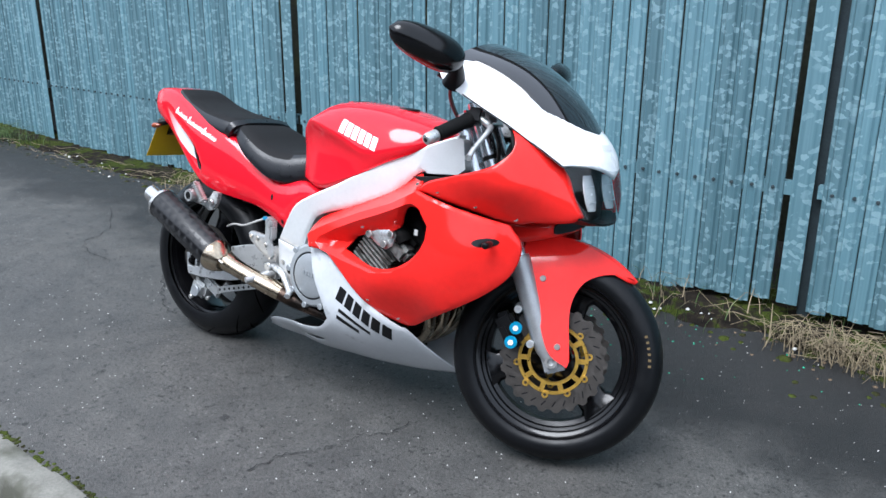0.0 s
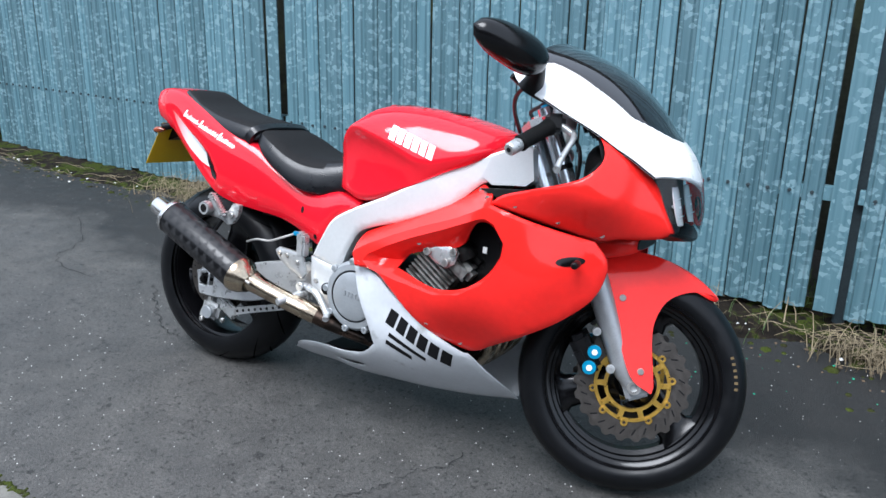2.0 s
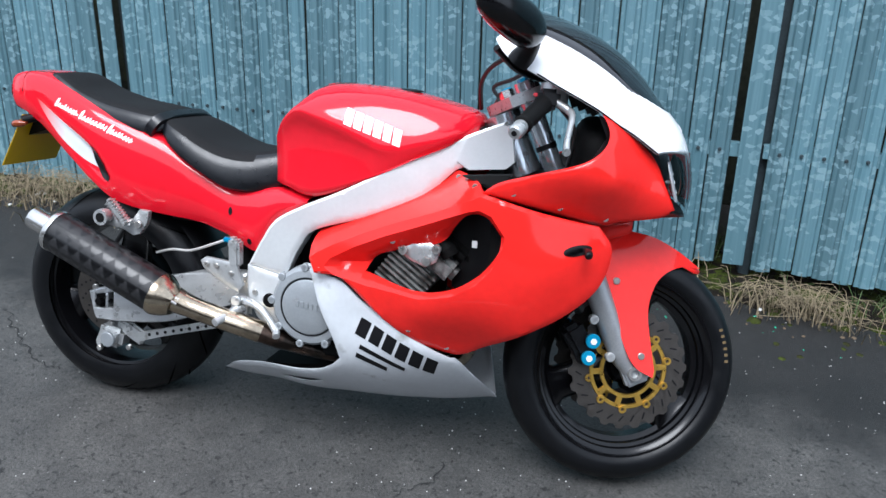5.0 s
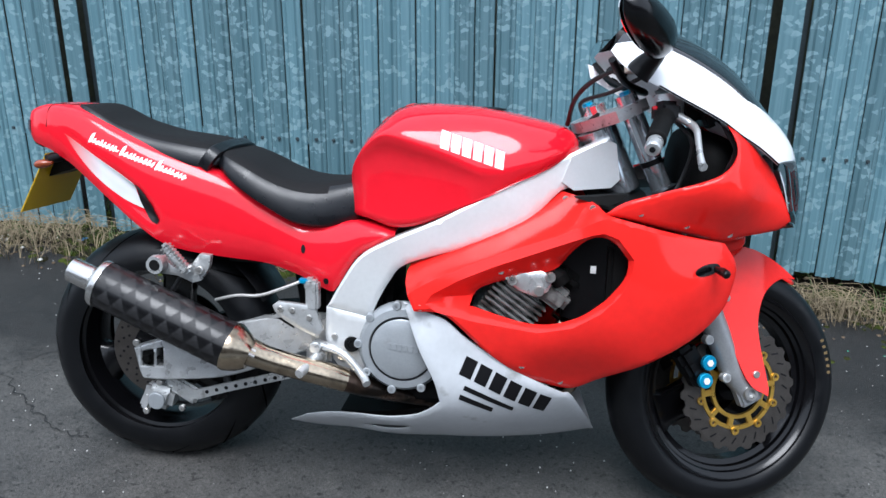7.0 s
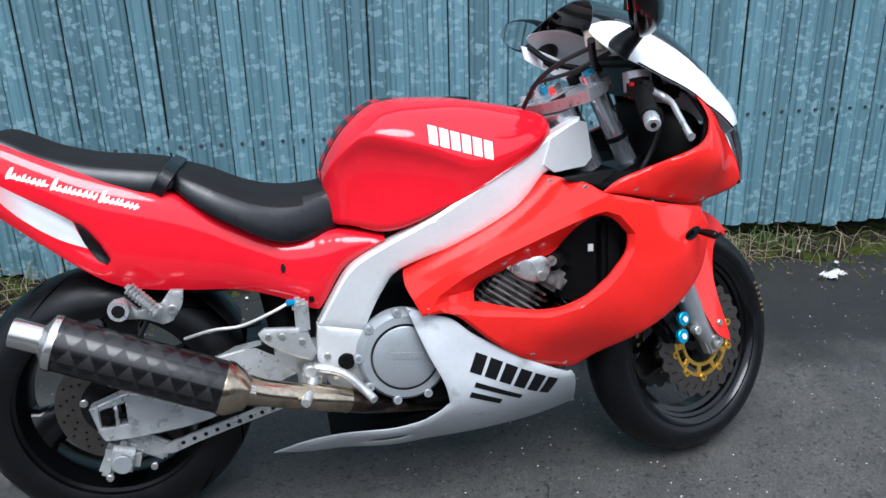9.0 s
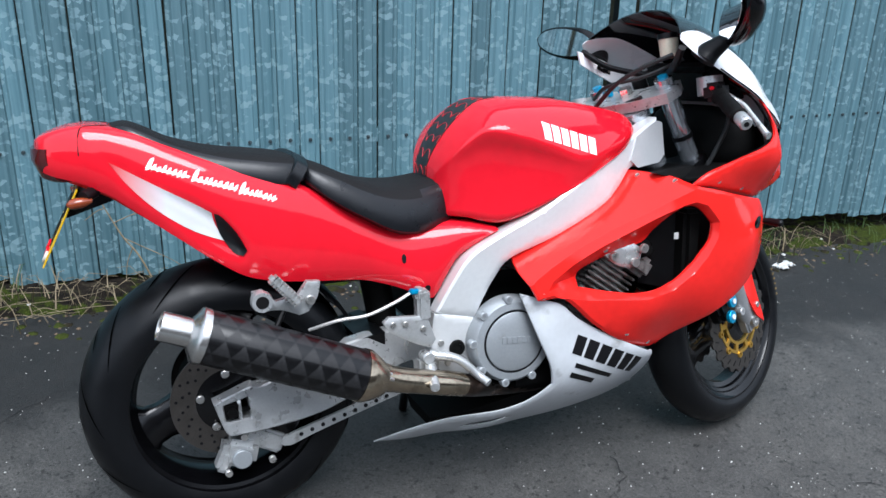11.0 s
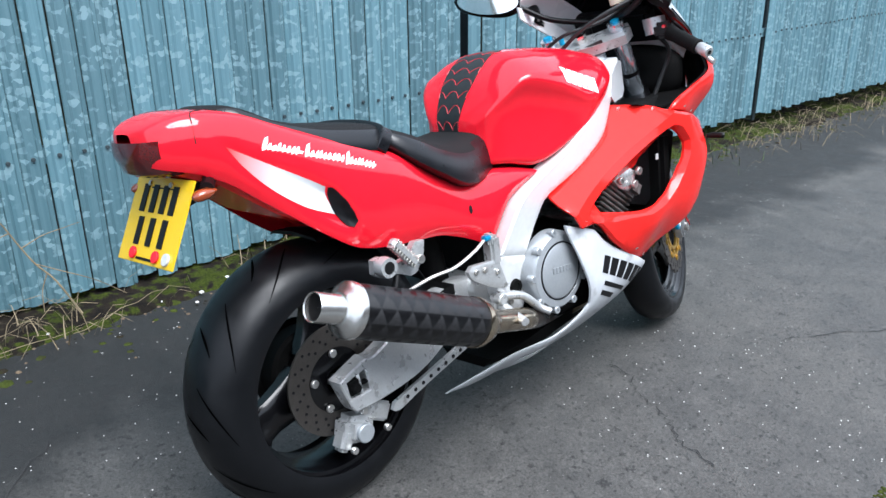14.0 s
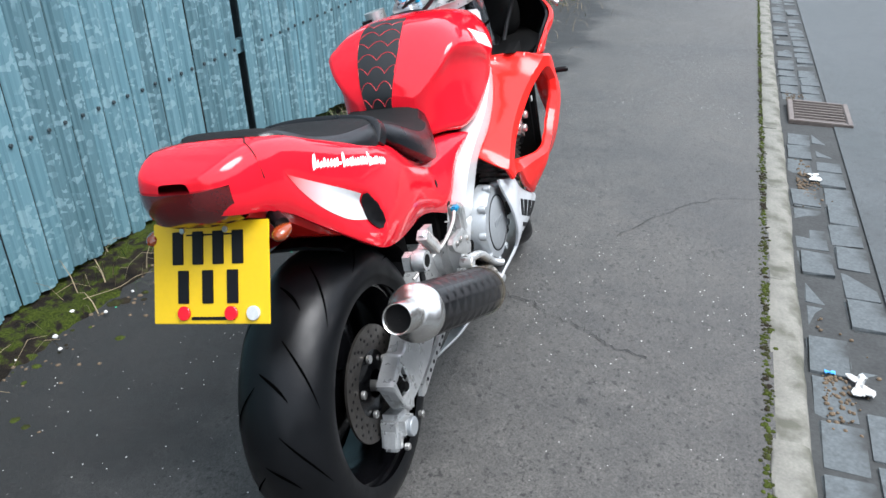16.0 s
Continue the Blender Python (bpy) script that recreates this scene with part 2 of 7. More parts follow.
def galv_nodes(n, l, b, at):
    """Galvanised sheet: crystal flakes, drips and a tone of its own for each pale."""
    v = at.outputs["Object"]
    info = n.new("ShaderNodeObjectInfo")
    shift = n.new("ShaderNodeVectorMath")
    shift.operation = "ADD"
    scl = n.new("ShaderNodeVectorMath")
    scl.operation = "SCALE"
    scl.inputs["Scale"].default_value = 37.0
    comb = n.new("ShaderNodeCombineXYZ")
    l.new(info.outputs["Random"], comb.inputs[0]), l.new(info.outputs["Random"], comb.inputs[2])
    l.new(comb.outputs[0], scl.inputs[0])
    l.new(v, shift.inputs[0]), l.new(scl.outputs[0], shift.inputs[1])
    v = shift.outputs[0]
    mp = n.new("ShaderNodeMapping")
    mp.inputs["Scale"].default_value = (0.75, 0.75, 1.0)
    l.new(v, mp.inputs[0])
    warp = noise_at(n, l, v, 30, 3)
    bent = n.new("ShaderNodeVectorMath")
    bent.operation = "MULTIPLY_ADD"
    bent.inputs[1].default_value = (0.02, 0.02, 0.012)
    l.new(warp.outputs["Color"], bent.inputs[0]), l.new(mp.outputs[0], bent.inputs[2])
    cell = noise_at(n, l, bent.outputs[0], 62, kind="ShaderNodeTexVoronoi")
    bw = n.new("ShaderNodeSeparateColor")
    l.new(cell.outputs["Color"], bw.inputs[0])
    patch = noise_at(n, l, v, 7, 3)
    level = n.new("ShaderNodeMath")
    level.operation = "ADD"
    l.new(bw.outputs[0], level.inputs[0]), l.new(patch.outputs[0], level.inputs[1])
    spot = n.new("ShaderNodeMapRange")
    spot.inputs[1].default_value, spot.inputs[2].default_value = 1.22, 1.42
    l.new(level.outputs[0], spot.inputs[0])
    streak = n.new("ShaderNodeMapping")
    streak.inputs["Scale"].default_value = (60, 60, 1.2)
    l.new(v, streak.inputs[0])
    run = noise_at(n, l, streak.outputs[0], 1.0, 4)
    base = ramp_of(n, l, run.outputs[0], ((0.3, (0.072, 0.155, 0.187)), (0.7, (0.118, 0.218, 0.254))))
    tone = n.new("ShaderNodeMapRange")
    tone.inputs[3].default_value, tone.inputs[4].default_value = 0.78, 1.2
    l.new(info.outputs["Random"], tone.inputs[0])
    c1 = mixed(n, l, 1.0, base.outputs[0], tone.outputs[0], "MULTIPLY")
    half = n.new("ShaderNodeMath")
    half.operation = "MULTIPLY"
    half.inputs[1].default_value = 0.6
    l.new(spot.outputs[0], half.inputs[0])
    l.new(mixed(n, l, half.outputs[0], c1, (0.245, 0.375, 0.415)), b.inputs["Base Color"])
    b.inputs["Metallic"].default_value, b.inputs["Roughness"].default_value = 0.15, 0.5
    bp = n.new("ShaderNodeBump")
    bp.inputs["Strength"].default_value, bp.inputs["Distance"].default_value = 0.15, 0.002
    l.new(run.outputs[0], bp.inputs["Height"]), l.new(bp.outputs[0], b.inputs["Normal"])


GALV = coloured("galvanised_steel", galv_nodes)
KERB = mat("kerb_concrete", (0.135, 0.132, 0.115), 0.85, vary=0.22, scale=14, bump=0.5, bscale=220, dirt=(0.06, 0.06, 0.045), dirt_scale=9, dirt_at=0.54)
SETT = mat("granite_sett", (0.062, 0.073, 0.078), 0.75, vary=0.35, scale=10, bump=0.4, bscale=120, dirt=(0.017, 0.019, 0.019), dirt_scale=6, dirt_at=0.50)
GUTTER = mat("gutter_dirt", (0.022, 0.024, 0.024), 0.85, vary=0.4, scale=8, bump=0.6, bscale=90)
IRON = mat("cast_iron", (0.13, 0.11, 0.10), 0.6, metal=0.5, vary=0.25, scale=20, bump=0.3, bscale=200)
MOSS = mat("moss", (0.032, 0.042, 0.008), 0.95, spec=0.1, vary=0.6, scale=25, bump=1.0, bscale=150, dirt=(0.016, 0.013, 0.009), dirt_scale=12, dirt_at=0.52)
STRAW = mat("dry_grass", (0.17, 0.135, 0.082), 0.8, vary=0.3, scale=9)
GRASS = mat("green_grass", (0.04, 0.075, 0.016), 0.7, vary=0.35, scale=9)
LITTER = mat("pale_litter", (0.42, 0.43, 0.42), 0.6, vary=0.15, scale=20)
LITTER_BLUE = mat("blue_litter", (0.05, 0.28, 0.6), 0.5, vary=0.15, scale=20)
GREENGLASS = mat("green_glass_bits", (0.02, 0.22, 0.13), 0.2, vary=0.2, scale=20)
def earth_nodes(n, l, b, at):
    """Dark soil with cushions of moss and paler dust."""
    v = at.outputs["Object"]
    big, mid, fine = noise_at(n, l, v, 3.5, 5), noise_at(n, l, v, 22, 6), noise_at(n, l, v, 160, 4)
    soil = ramp_of(n, l, mid.outputs[0], ((0.3, (0.005, 0.0045, 0.004)), (0.55, (0.014, 0.011, 0.008)), (0.74, (0.06, 0.05, 0.034))))
    green = ramp_of(n, l, fine.outputs[0], ((0.3, (0.006, 0.010, 0.002)), (0.7, (0.045, 0.060, 0.008))))
    where = n.new("ShaderNodeMath")
    where.operation = "ADD"
    l.new(big.outputs[0], where.inputs[0]), l.new(mid.outputs[0], where.inputs[1])
    cut = n.new("ShaderNodeMapRange")
    cut.inputs[1].default_value, cut.inputs[2].default_value = 0.96, 1.06
    l.new(where.outputs[0], cut.inputs[0])
    l.new(mixed(n, l, cut.outputs[0], soil.outputs[0], green.outputs[0]), b.inputs["Base Color"])
    b.inputs["Roughness"].default_value, b.inputs["Specular IOR Level"].default_value = 0.95, 0.1
    bp = n.new("ShaderNodeBump")
    bp.inputs["Strength"].default_value, bp.inputs["Distance"].default_value = 1.0, 0.006
    l.new(fine.outputs[0], bp.inputs["Height"]), l.new(bp.outputs[0], b.inputs["Normal"])


EARTH = coloured("mossy_soil", earth_nodes)
TWIG = mat("dead_leaf", (0.085, 0.06, 0.036), 0.85, vary=0.4, scale=30)


# ---- geometry helpers ----
def smooth(me, angle=38):
    me.shade_smooth()
    me.set_sharp_from_angle(angle=radians(angle))
    return me


def mesh(name, verts, faces, material, angle=38):
    """A smooth-shaded mesh with outward normals."""
    me = bpy.data.meshes.new(name)
    me.from_pydata([tuple(v) for v in verts], [], faces)
    bm = bmesh.new()
    bm.from_mesh(me)
    bmesh.ops.recalc_face_normals(bm, faces=bm.faces)
    bm.to_mesh(me)
    bm.free()
    me.materials.append(material)
    return smooth(me, angle)


def flared(p):
    """The bodywork widens and drops a little towards the nose."""
    k = p[0] + 0.27
    return p[0], p[1] * (1 + 0.214 * k), p[2] - 0.0082 * k


def on_body(parent):
    """True for parts fixed to the motorcycle's body, not to its wheels, fork or plate."""
    while parent is not None and parent.name != "motorcycle":
        if parent.name.split(".")[0] in ("front_wheel", "rear_wheel", "front_fork", "number_plate"):
            return False
        parent = parent.parent
    return parent is not None


def part(name, geo, material, parent, label="", m=None, angle=38, flare=True):
    """Links geometry (verts, faces), or a ready mesh, as one mesh object under parent."""
    if flare and m is None and not isinstance(geo, bpy.types.Mesh) and on_body(parent):
        geo = [flared(p) for p in geo[0]], geo[1]
    me = geo if isinstance(geo, bpy.types.Mesh) else mesh(name, geo[0], geo[1], material, angle)
    ob = new(name, me)
    ob.parent = parent
    if m is not None:
        ob.matrix_basis = m
    return tagged(ob, label)


def joined(*geos):
    vs, fs = [], []
    for v, f in geos:
        k = len(vs)
        vs += [tuple(p) for p in v]
        fs += [tuple(i + k for i in q) for q in f]
    return vs, fs


def moved(geo, m):
    return [m @ Vector(v) for v in geo[0]], geo[1]


def flip(geo):
    """Mirror image across the bike's middle plane."""
    return [(v[0], -v[1], v[2]) for v in geo[0]], [tuple(reversed(f)) for f in geo[1]]


def loft(rings, closed=True, cap=True):
    n = len(rings[0])
    vs = [tuple(p) for r in rings for p in r]
    fs = []
    for a in range(len(rings) - 1):
        for i in range(n if closed else n - 1):
            j = (i + 1) % n
            fs.append((a * n + i, a * n + j, (a + 1) * n + j, (a + 1) * n + i))
    if cap and closed:
        fs += [tuple(range(n)), tuple(reversed(range((len(rings) - 1) * n, len(rings) * n)))]
    return vs, fs


def along(pts, steps=6):
    """A smooth curve through points (any dimension)."""
    p = [np.array(q, float) for q in pts]
    p = [2 * p[0] - p[1], *p, 2 * p[-1] - p[-2]]
    out = []
    for a, b, c, d in zip(p, p[1:], p[2:], p[3:]):
        for k in range(steps):
            t = k / steps
            out.append(0.5 * (2 * b + (c - a) * t + (2 * a - 5 * b + 4 * c - d) * t * t + (3 * b - a - 3 * c + d) * t ** 3))
    return out + [p[-2]]


def tube(pts, radius, n=10, steps=5, cap=True):
    """A round bar along a smooth curve; radius is a number or one for each given point."""
    path = along(pts, steps) if steps > 1 else [np.array(q, float) for q in pts]
    rad = [radius] * len(path) if isinstance(radius, (int, float)) else np.interp(np.linspace(0, len(pts) - 1, len(path)), range(len(pts)), radius)
    rings, up = [], Vector((0.13, 0.2, 1)).normalized()
    for i, p in enumerate(path):
        d = Vector(path[min(i + 1, len(path) - 1)] - path[max(i - 1, 0)]).normalized()
        s = d.cross(up)
        s = s.normalized() if s.length > 0.05 else d.cross(Vector((1, 0, 0))).normalized()
        u = s.cross(d)
        rings.append([Vector(p) + float(rad[i]) * (math.cos(a) * s + math.sin(a) * u) for a in (2 * math.pi * k / n for k in range(n))])
    return loft(rings, True, cap)


def lathe(profile, n=48, closed=True):
    """Revolves (radius, y) pairs about the y axis; closed profiles make a ring."""
    m = len(profile)
    vs = [(r * math.cos(a), y, r * math.sin(a)) for a in (2 * math.pi * k / n for k in range(n)) for r, y in profile]
    fs = []
    for k in range(n):
        for i in range(m if closed else m - 1):
            j, k2 = (i + 1) % m, (k + 1) % n
            fs.append((k * m + i, k * m + j, k2 * m + j, k2 * m + i))
    return vs, fs


def disc(r, depth, n=24, bevel=0.0):
    """A short round bar along y from 0 to depth with bevelled ends."""
    b = bevel or min(r, depth) * 0.15
    return lathe([(0.0001, 0), (r - b, 0), (r, b), (r, depth - b), (r - b, depth), (0.0001, depth)], n, False)


def block(sx, sy, sz, bevel=0.003, at=(0, 0, 0)):
    bm = bmesh.new()
    bmesh.ops.create_cube(bm, size=1, matrix=Matrix.Diagonal((sx, sy, sz, 1)))
    bmesh.ops.bevel(bm, geom=bm.edges[:], offset=bevel, segments=2, affect="EDGES")
    geo = ([v.co + Vector(at) for v in bm.verts], [tuple(v.index for v in f.verts) for f in bm.faces])
    bm.free()
    return geo


def curvy(pts, step=0.012, sharp=38):
    """A closed outline with smooth stretches between its sharp corners, as evenly spaced points."""
    p = [np.array(q, float) for q in pts]
    n, out = len(p), []

    def corner(i):
        a, b = p[i] - p[i - 1], p[(i + 1) % n] - p[i]
        return abs(math.degrees(math.atan2(a[0] * b[1] - a[1] * b[0], a @ b))) > sharp

    for i in range(n):
        a, b, c, d = p[i - 1], p[i], p[(i + 1) % n], p[(i + 2) % n]
        if corner(i):
            a = 2 * b - c
        if corner((i + 1) % n):
            d = 2 * c - b
        k = max(1, round(np.linalg.norm(c - b) / step))
        for t in (j / k for j in range(k)):
            out.append(0.5 * (2 * b + (c - a) * t + (2 * a - 5 * b + 4 * c - d) * t * t + (3 * b - a - 3 * c + d) * t ** 3))
    return out


def inside(q, poly):
    x, z, hit = q[0], q[1], False
    for (x1, z1), (x2, z2) in zip(poly, [*poly[1:], poly[0]]):
        if (z1 > z) != (z2 > z) and x < (x2 - x1) * (z - z1) / (z2 - z1) + x1:
            hit = not hit
    return hit


def spline(controls):
    """A thin-plate surface y(x, z) through control points (x, z, y)."""
    c = np.array(controls, float)
    n = len(c)

    def base(r2):
        return r2 * np.log(r2 + 1e-9)

    d2 = ((c[:, None, :2] - c[None, :, :2]) ** 2).sum(-1)
    a = np.zeros((n + 3, n + 3))
    a[:n, :n] = base(d2) + np.eye(n) * 1e-4
    a[:n, n], a[:n, n + 1:] = 1, c[:, :2]
    a[n, :n], a[n + 1:, :n] = 1, c[:, :2].T
    w = np.linalg.solve(a, np.r_[c[:, 2], 0, 0, 0])
    return lambda x, z: float(w[:n] @ base(((c[:, :2] - (x, z)) ** 2).sum(-1)) + w[n] + w[n + 1] * x + w[n + 2] * z)


def sheet(outline, depth_at, thick=0.006, holes=(), step=0.014, sharp=38, turn_in=0.0, raw=False, creases=(), inset=0.007):
    """A panel seen from the side: its outline in x and z, filled, bent to y = depth_at(x, z), with thickness and a turned-in edge."""
    from mathutils.geometry import delaunay_2d_cdt
    loops = [curvy(outline, step, sharp) if not raw else [np.array(q, float) for q in outline]] + [curvy(h, step, sharp) for h in holes]
    pts, edges = [], []
    for lp in loops:
        k = len(pts)
        pts += [tuple(q) for q in lp]
        edges += [(k + i, k + (i + 1) % len(lp)) for i in range(len(lp))]
    for lp, sign in [(lp, 1 if k == 0 else -1) for k, lp in enumerate(loops)] if turn_in else ():
        area = sum(p[0] * q[1] - q[0] * p[1] for p, q in zip(lp, [*lp[1:], lp[0]]))
        turn = math.copysign(1, area) * sign
        for i in range(len(lp)):
            d = np.array(lp[(i + 1) % len(lp)]) - np.array(lp[i - 1])
            q = np.array(lp[i]) + turn * inset * np.array((-d[1], d[0])) / (np.linalg.norm(d) + 1e-9)
            if min((p[0] - q[0]) ** 2 + (p[1] - q[1]) ** 2 for one in loops for p in one) > (0.85 * inset) ** 2:
                pts.append(tuple(q))
    for line in creases:
        k = len(pts)
        run = [np.array(line[0], float)]
        for a, b in zip(line, line[1:]):
            a, b = np.array(a, float), np.array(b, float)
            m = max(1, round(np.linalg.norm(b - a) / step))
            run += [a + (b - a) * j / m for j in range(1, m + 1)]
        pts += [tuple(q) for q in run]
        edges += [(k + i, k + i + 1) for i in range(len(run) - 1)]
    edge_pts = np.array(pts)
    lo, hi = edge_pts.min(0), edge_pts.max(0)
    row = 0
    z = lo[1]
    while z < hi[1]:
        x = lo[0] + (step / 2 if row % 2 else 0)
        while x < hi[0]:
            if ((edge_pts - (x, z)) ** 2).sum(1).min() > (0.6 * step) ** 2 and inside((x, z), loops[0]) and not any(inside((x, z), h) for h in loops[1:]):
                pts.append((x, z))
            x += step
        z += step * 0.87
        row += 1
    v2, _, tris, *_ = delaunay_2d_cdt([Vector(q) for q in pts], edges, [], 0, 1e-5)
    keep = []
    for f in tris:
        mid = sum((v2[i] for i in f), Vector((0, 0))) / len(f)
        if inside(mid, loops[0]) and not any(inside(mid, h) for h in loops[1:]):
            keep.append(tuple(f))
    front = [Vector((q.x, depth_at(q.x, q.y), q.y)) for q in v2]
    n = len(front)
    count = {}
    for f in keep:
        for a, b in zip(f, (*f[1:], f[0])):
            count[(a, b)] = 1
    rim = [(a, b) for a, b in count if (b, a) not in count]
    side = 1 if sum(p.y for p in front) < 0 else -1
    back = [p + Vector((0, side * thick, 0)) for p in front]
    if turn_in:
        for i in {i for e in rim for i in e}:
            front[i] = front[i] + Vector((0, side * turn_in, 0))
            back[i] = front[i] + Vector((0, side * thick, 0))
    faces = keep + [tuple(n + i for i in reversed(f)) for f in keep] + [(b, a, n + a, n + b) for a, b in rim]
    return front + back, faces


def tag_stuff(ob, label, category):
    return tagged(ob, label, category, kind="stuff")


# ---- the setting ----
def slope(x):
    """The street falls gently towards the front of the bike."""
    return 0.027 - 0.0315 * max(-9.0, min(22.0, x))


def ground_height(x, y):
    z = slope(x)
    if y > 0.66:
        t = min(1.0, (y - 0.66) / 0.6)
        z += float(np.interp(x, (-3, -1.6, -0.95, -0.5, 0.3, 1.2, 1.9, 2.5), (-0.06, -0.02, 0.03, -0.012, -0.005, 0.055, 0.06, 0.012))) * t * t * (3 - 2 * t)
    return z


def pavement():
    xs = np.concatenate([np.linspace(-60, -6, 10), np.linspace(-5, 9, 57), np.linspace(12, 120, 14)])
    ys = np.concatenate([np.linspace(-0.84, 0.6, 13), np.linspace(0.66, 1.4, 14), (2.2, 4, 10, 60)])
    vs = [(x, y, ground_height(x, y) + (0.004 * noise.noise((x * 1.3, y * 1.3, 0)) if y > -0.8 and y < 0.6 else 0)) for x in xs for y in ys]
    m = len(ys)
    fs = [(i * m + j, (i + 1) * m + j, (i + 1) * m + j + 1, i * m + j + 1) for i in range(len(xs) - 1) for j in range(m - 1)]
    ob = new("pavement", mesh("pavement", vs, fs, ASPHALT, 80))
    return tagged(ob, "worn dark asphalt pavement with pale grit and cracks", "pavement", kind="structure")


pavement()
def strip(name, ya, yb, za, zb, material):
    xs = (-60, -9, -4, 0, 4, 8, 14, 22, 120)
    vs = [(x, y, slope(x) + z) for x in xs for y, z in ((ya, za), (yb, zb))]
    return new(name, mesh(name, vs, [(2 * i, 2 * i + 2, 2 * i + 3, 2 * i + 1) for i in range(len(xs) - 1)], material, 80))


road_ob = strip("road", -60, -1.24, -0.1, -0.1, ROADTAR)
tagged(road_ob, "patched blue-grey asphalt road beside the kerb", "road", kind="structure")
gut = strip("gutter", -1.26, -0.90, -0.108, -0.112, GUTTER)
tagged(gut, "dark silted gutter along the kerb", "gutter", kind="structure")


# Unseen wall, added to darken the low reflections in the bike's paint.
facing = block(90, 0.4, 4.6, 0.02, (10, -9.2, 2.0))
tagged(new("wall_street", mesh("wall_street", *facing, mat("reflection_wall_dark", (0.10, 0.09, 0.085), 0.9, vary=0.3, scale=2), 40)), "unseen plain dark wall added for the paint to reflect", "wall", kind="structure")


hedge = block(110, 0.3, 4.2, 0.05, (10, 2.3, 1.6))
tagged(new("backdrop_hedge", mesh("backdrop_hedge", *hedge, mat("dark_hedge", (0.016, 0.020, 0.012), 0.95, vary=0.5, scale=5, dirt=(0.05, 0.06, 0.02), dirt_scale=4, dirt_at=0.62), 40)), "dark growth behind the fence", "hedge", kind="structure")


def kerb():
    root = tagged(new("kerb"), "row of weathered concrete kerb stones edging the pavement", "kerb", kind="structure")
    rng = random.Random(4)
    meshes = []
    for _ in range(4):
        prof = [(-0.83, -0.2), (-0.83, 0.0), (-0.836, 0.004), (-0.90, 0.003), (-0.918, -0.002), (-0.93, -0.018), (-0.94, -0.2)]
        rings = []
        for k in range(13):
            x = -0.452 + 0.904 * k / 12
            e = 0.004 if k in (0, 12) else 0
            rings.append([(x, y + rng.uniform(-0.003, 0.003) * (z > -0.1), z - e + rng.uniform(-0.002, 0.002) * (z > -0.1)) for y, z in prof])
        meshes.append(mesh("kerb_stone", *loft(rings), KERB, 50))
    x = -8.6
    while x < 30:
        part("kerb_stone", rng.choice(meshes), None, root, m=pose(x + 0.46, rng.uniform(-0.004, 0.004), slope(x + 0.46) + rng.uniform(-0.004, 0.003), 0, 1.5, rng.uniform(-0.3, 0.3)))
        x += 0.915


kerb()


def fence():
    root = tagged(new("fence"), "tall galvanised steel palisade fence of close corrugated pales", "fence", kind="structure")
    root.matrix_world = pose(0.0045, -0.0188, -0.0103, -2.78, -0.39, -0.87)
    rng = random.Random(7)

    def foot(x):
        return float(np.interp(x, (-6, -3, -1, -0.5, 0.2, 1.2, 1.6, 2.0, 2.6, 12), (0.22, 0.17, 0.175, 0.13, 0.12, 0.13, 0.147, 0.145, 0.10, -0.12)))

    w, d = 0.0352, 0.010
    prof = [(-w, 0.004), (-w + 0.003, 0.0), (-0.021, -0.001), (-0.014, -d), (0.014, -d), (0.021, -0.001), (w - 0.003, 0.0), (w, 0.004), (w - 0.002, 0.006), (0.018, 0.003), (0.011, -d + 0.004), (-0.011, -d + 0.004), (-0.018, 0.003), (-w + 0.002, 0.006)]
    shape = loft([[(x, y, z) for x, y in prof] for z in (0.0, 0.8, 1.6, 2.3)])
    pale = mesh("pale", *shape, GALV, 30)
    flat_pale = mesh("flat_pale", *block(0.074, 0.004, 2.3, 0.001, (0, 0, 1.15)), GALV)
    rivet = mesh("rivet", *disc(0.0065, 0.008, 10), DARK_STEEL)
    posts = [-6.24, -3.57, -0.90, 1.771, 4.44, 7.11, 9.78, 12.45]
    for xp in posts:
        part("post", block(0.04, 0.10, 2.4, 0.004, (0, 0, 1.15)), DARK_STEEL, root, "dark steel fence post", pose(xp + 0.01, 1.425, 0.05))
    for x0, x1 in zip(posts, posts[1:]):
        for z in (0.59, 2.0):
            part("rail", joined(block(x1 - x0 - 0.02, 0.005, 0.05, 0.001), block(x1 - x0 - 0.02, 0.04, 0.005, 0.001, (0, 0.02, 0.022))), GALV, root, m=pose((x0 + x1) / 2, 1.346, z))
        n = 34
        first, final = x0 + 0.028 + w, x1 - 0.107 - w
        places = [first + (final - first) * i / n for i in range(n + 1)]
        part("flat_pale", flat_pale, None, root, m=pose(x1 - 0.037, 1.323, foot(x1) + 0.012, 0, rng.uniform(-0.2, 0.2), rng.uniform(-1, 1)))
        for x in places:
            x += rng.uniform(-0.0022, 0.0022)
            tilt = rng.uniform(-0.15, 0.15)
            p = part("pale", pale, None, root, m=pose(x, 1.335 + rng.uniform(-0.003, 0.003), foot(x) + rng.uniform(-0.014, 0.012), rng.uniform(-0.2, 0.2), tilt, rng.uniform(-2.5, 2.5)))
            if -6 < x < 8:
                part("rivet", rivet, None, p, m=Matrix.Translation((0, -0.017, 0.59 - p.location.z + rng.uniform(-0.002, 0.002))))
    far = []
    for x0, x1 in ((12.64, 60), (-40, -6.2)):
        far += [moved(shape, pose(x, 1.335, slope(x) + 0.12)) for x in np.arange(x0, x1, 0.0722)]
    tagged(part("far_pales", joined(*far), GALV, root, "far stretches of the fence"), kind="stuff")


fence()


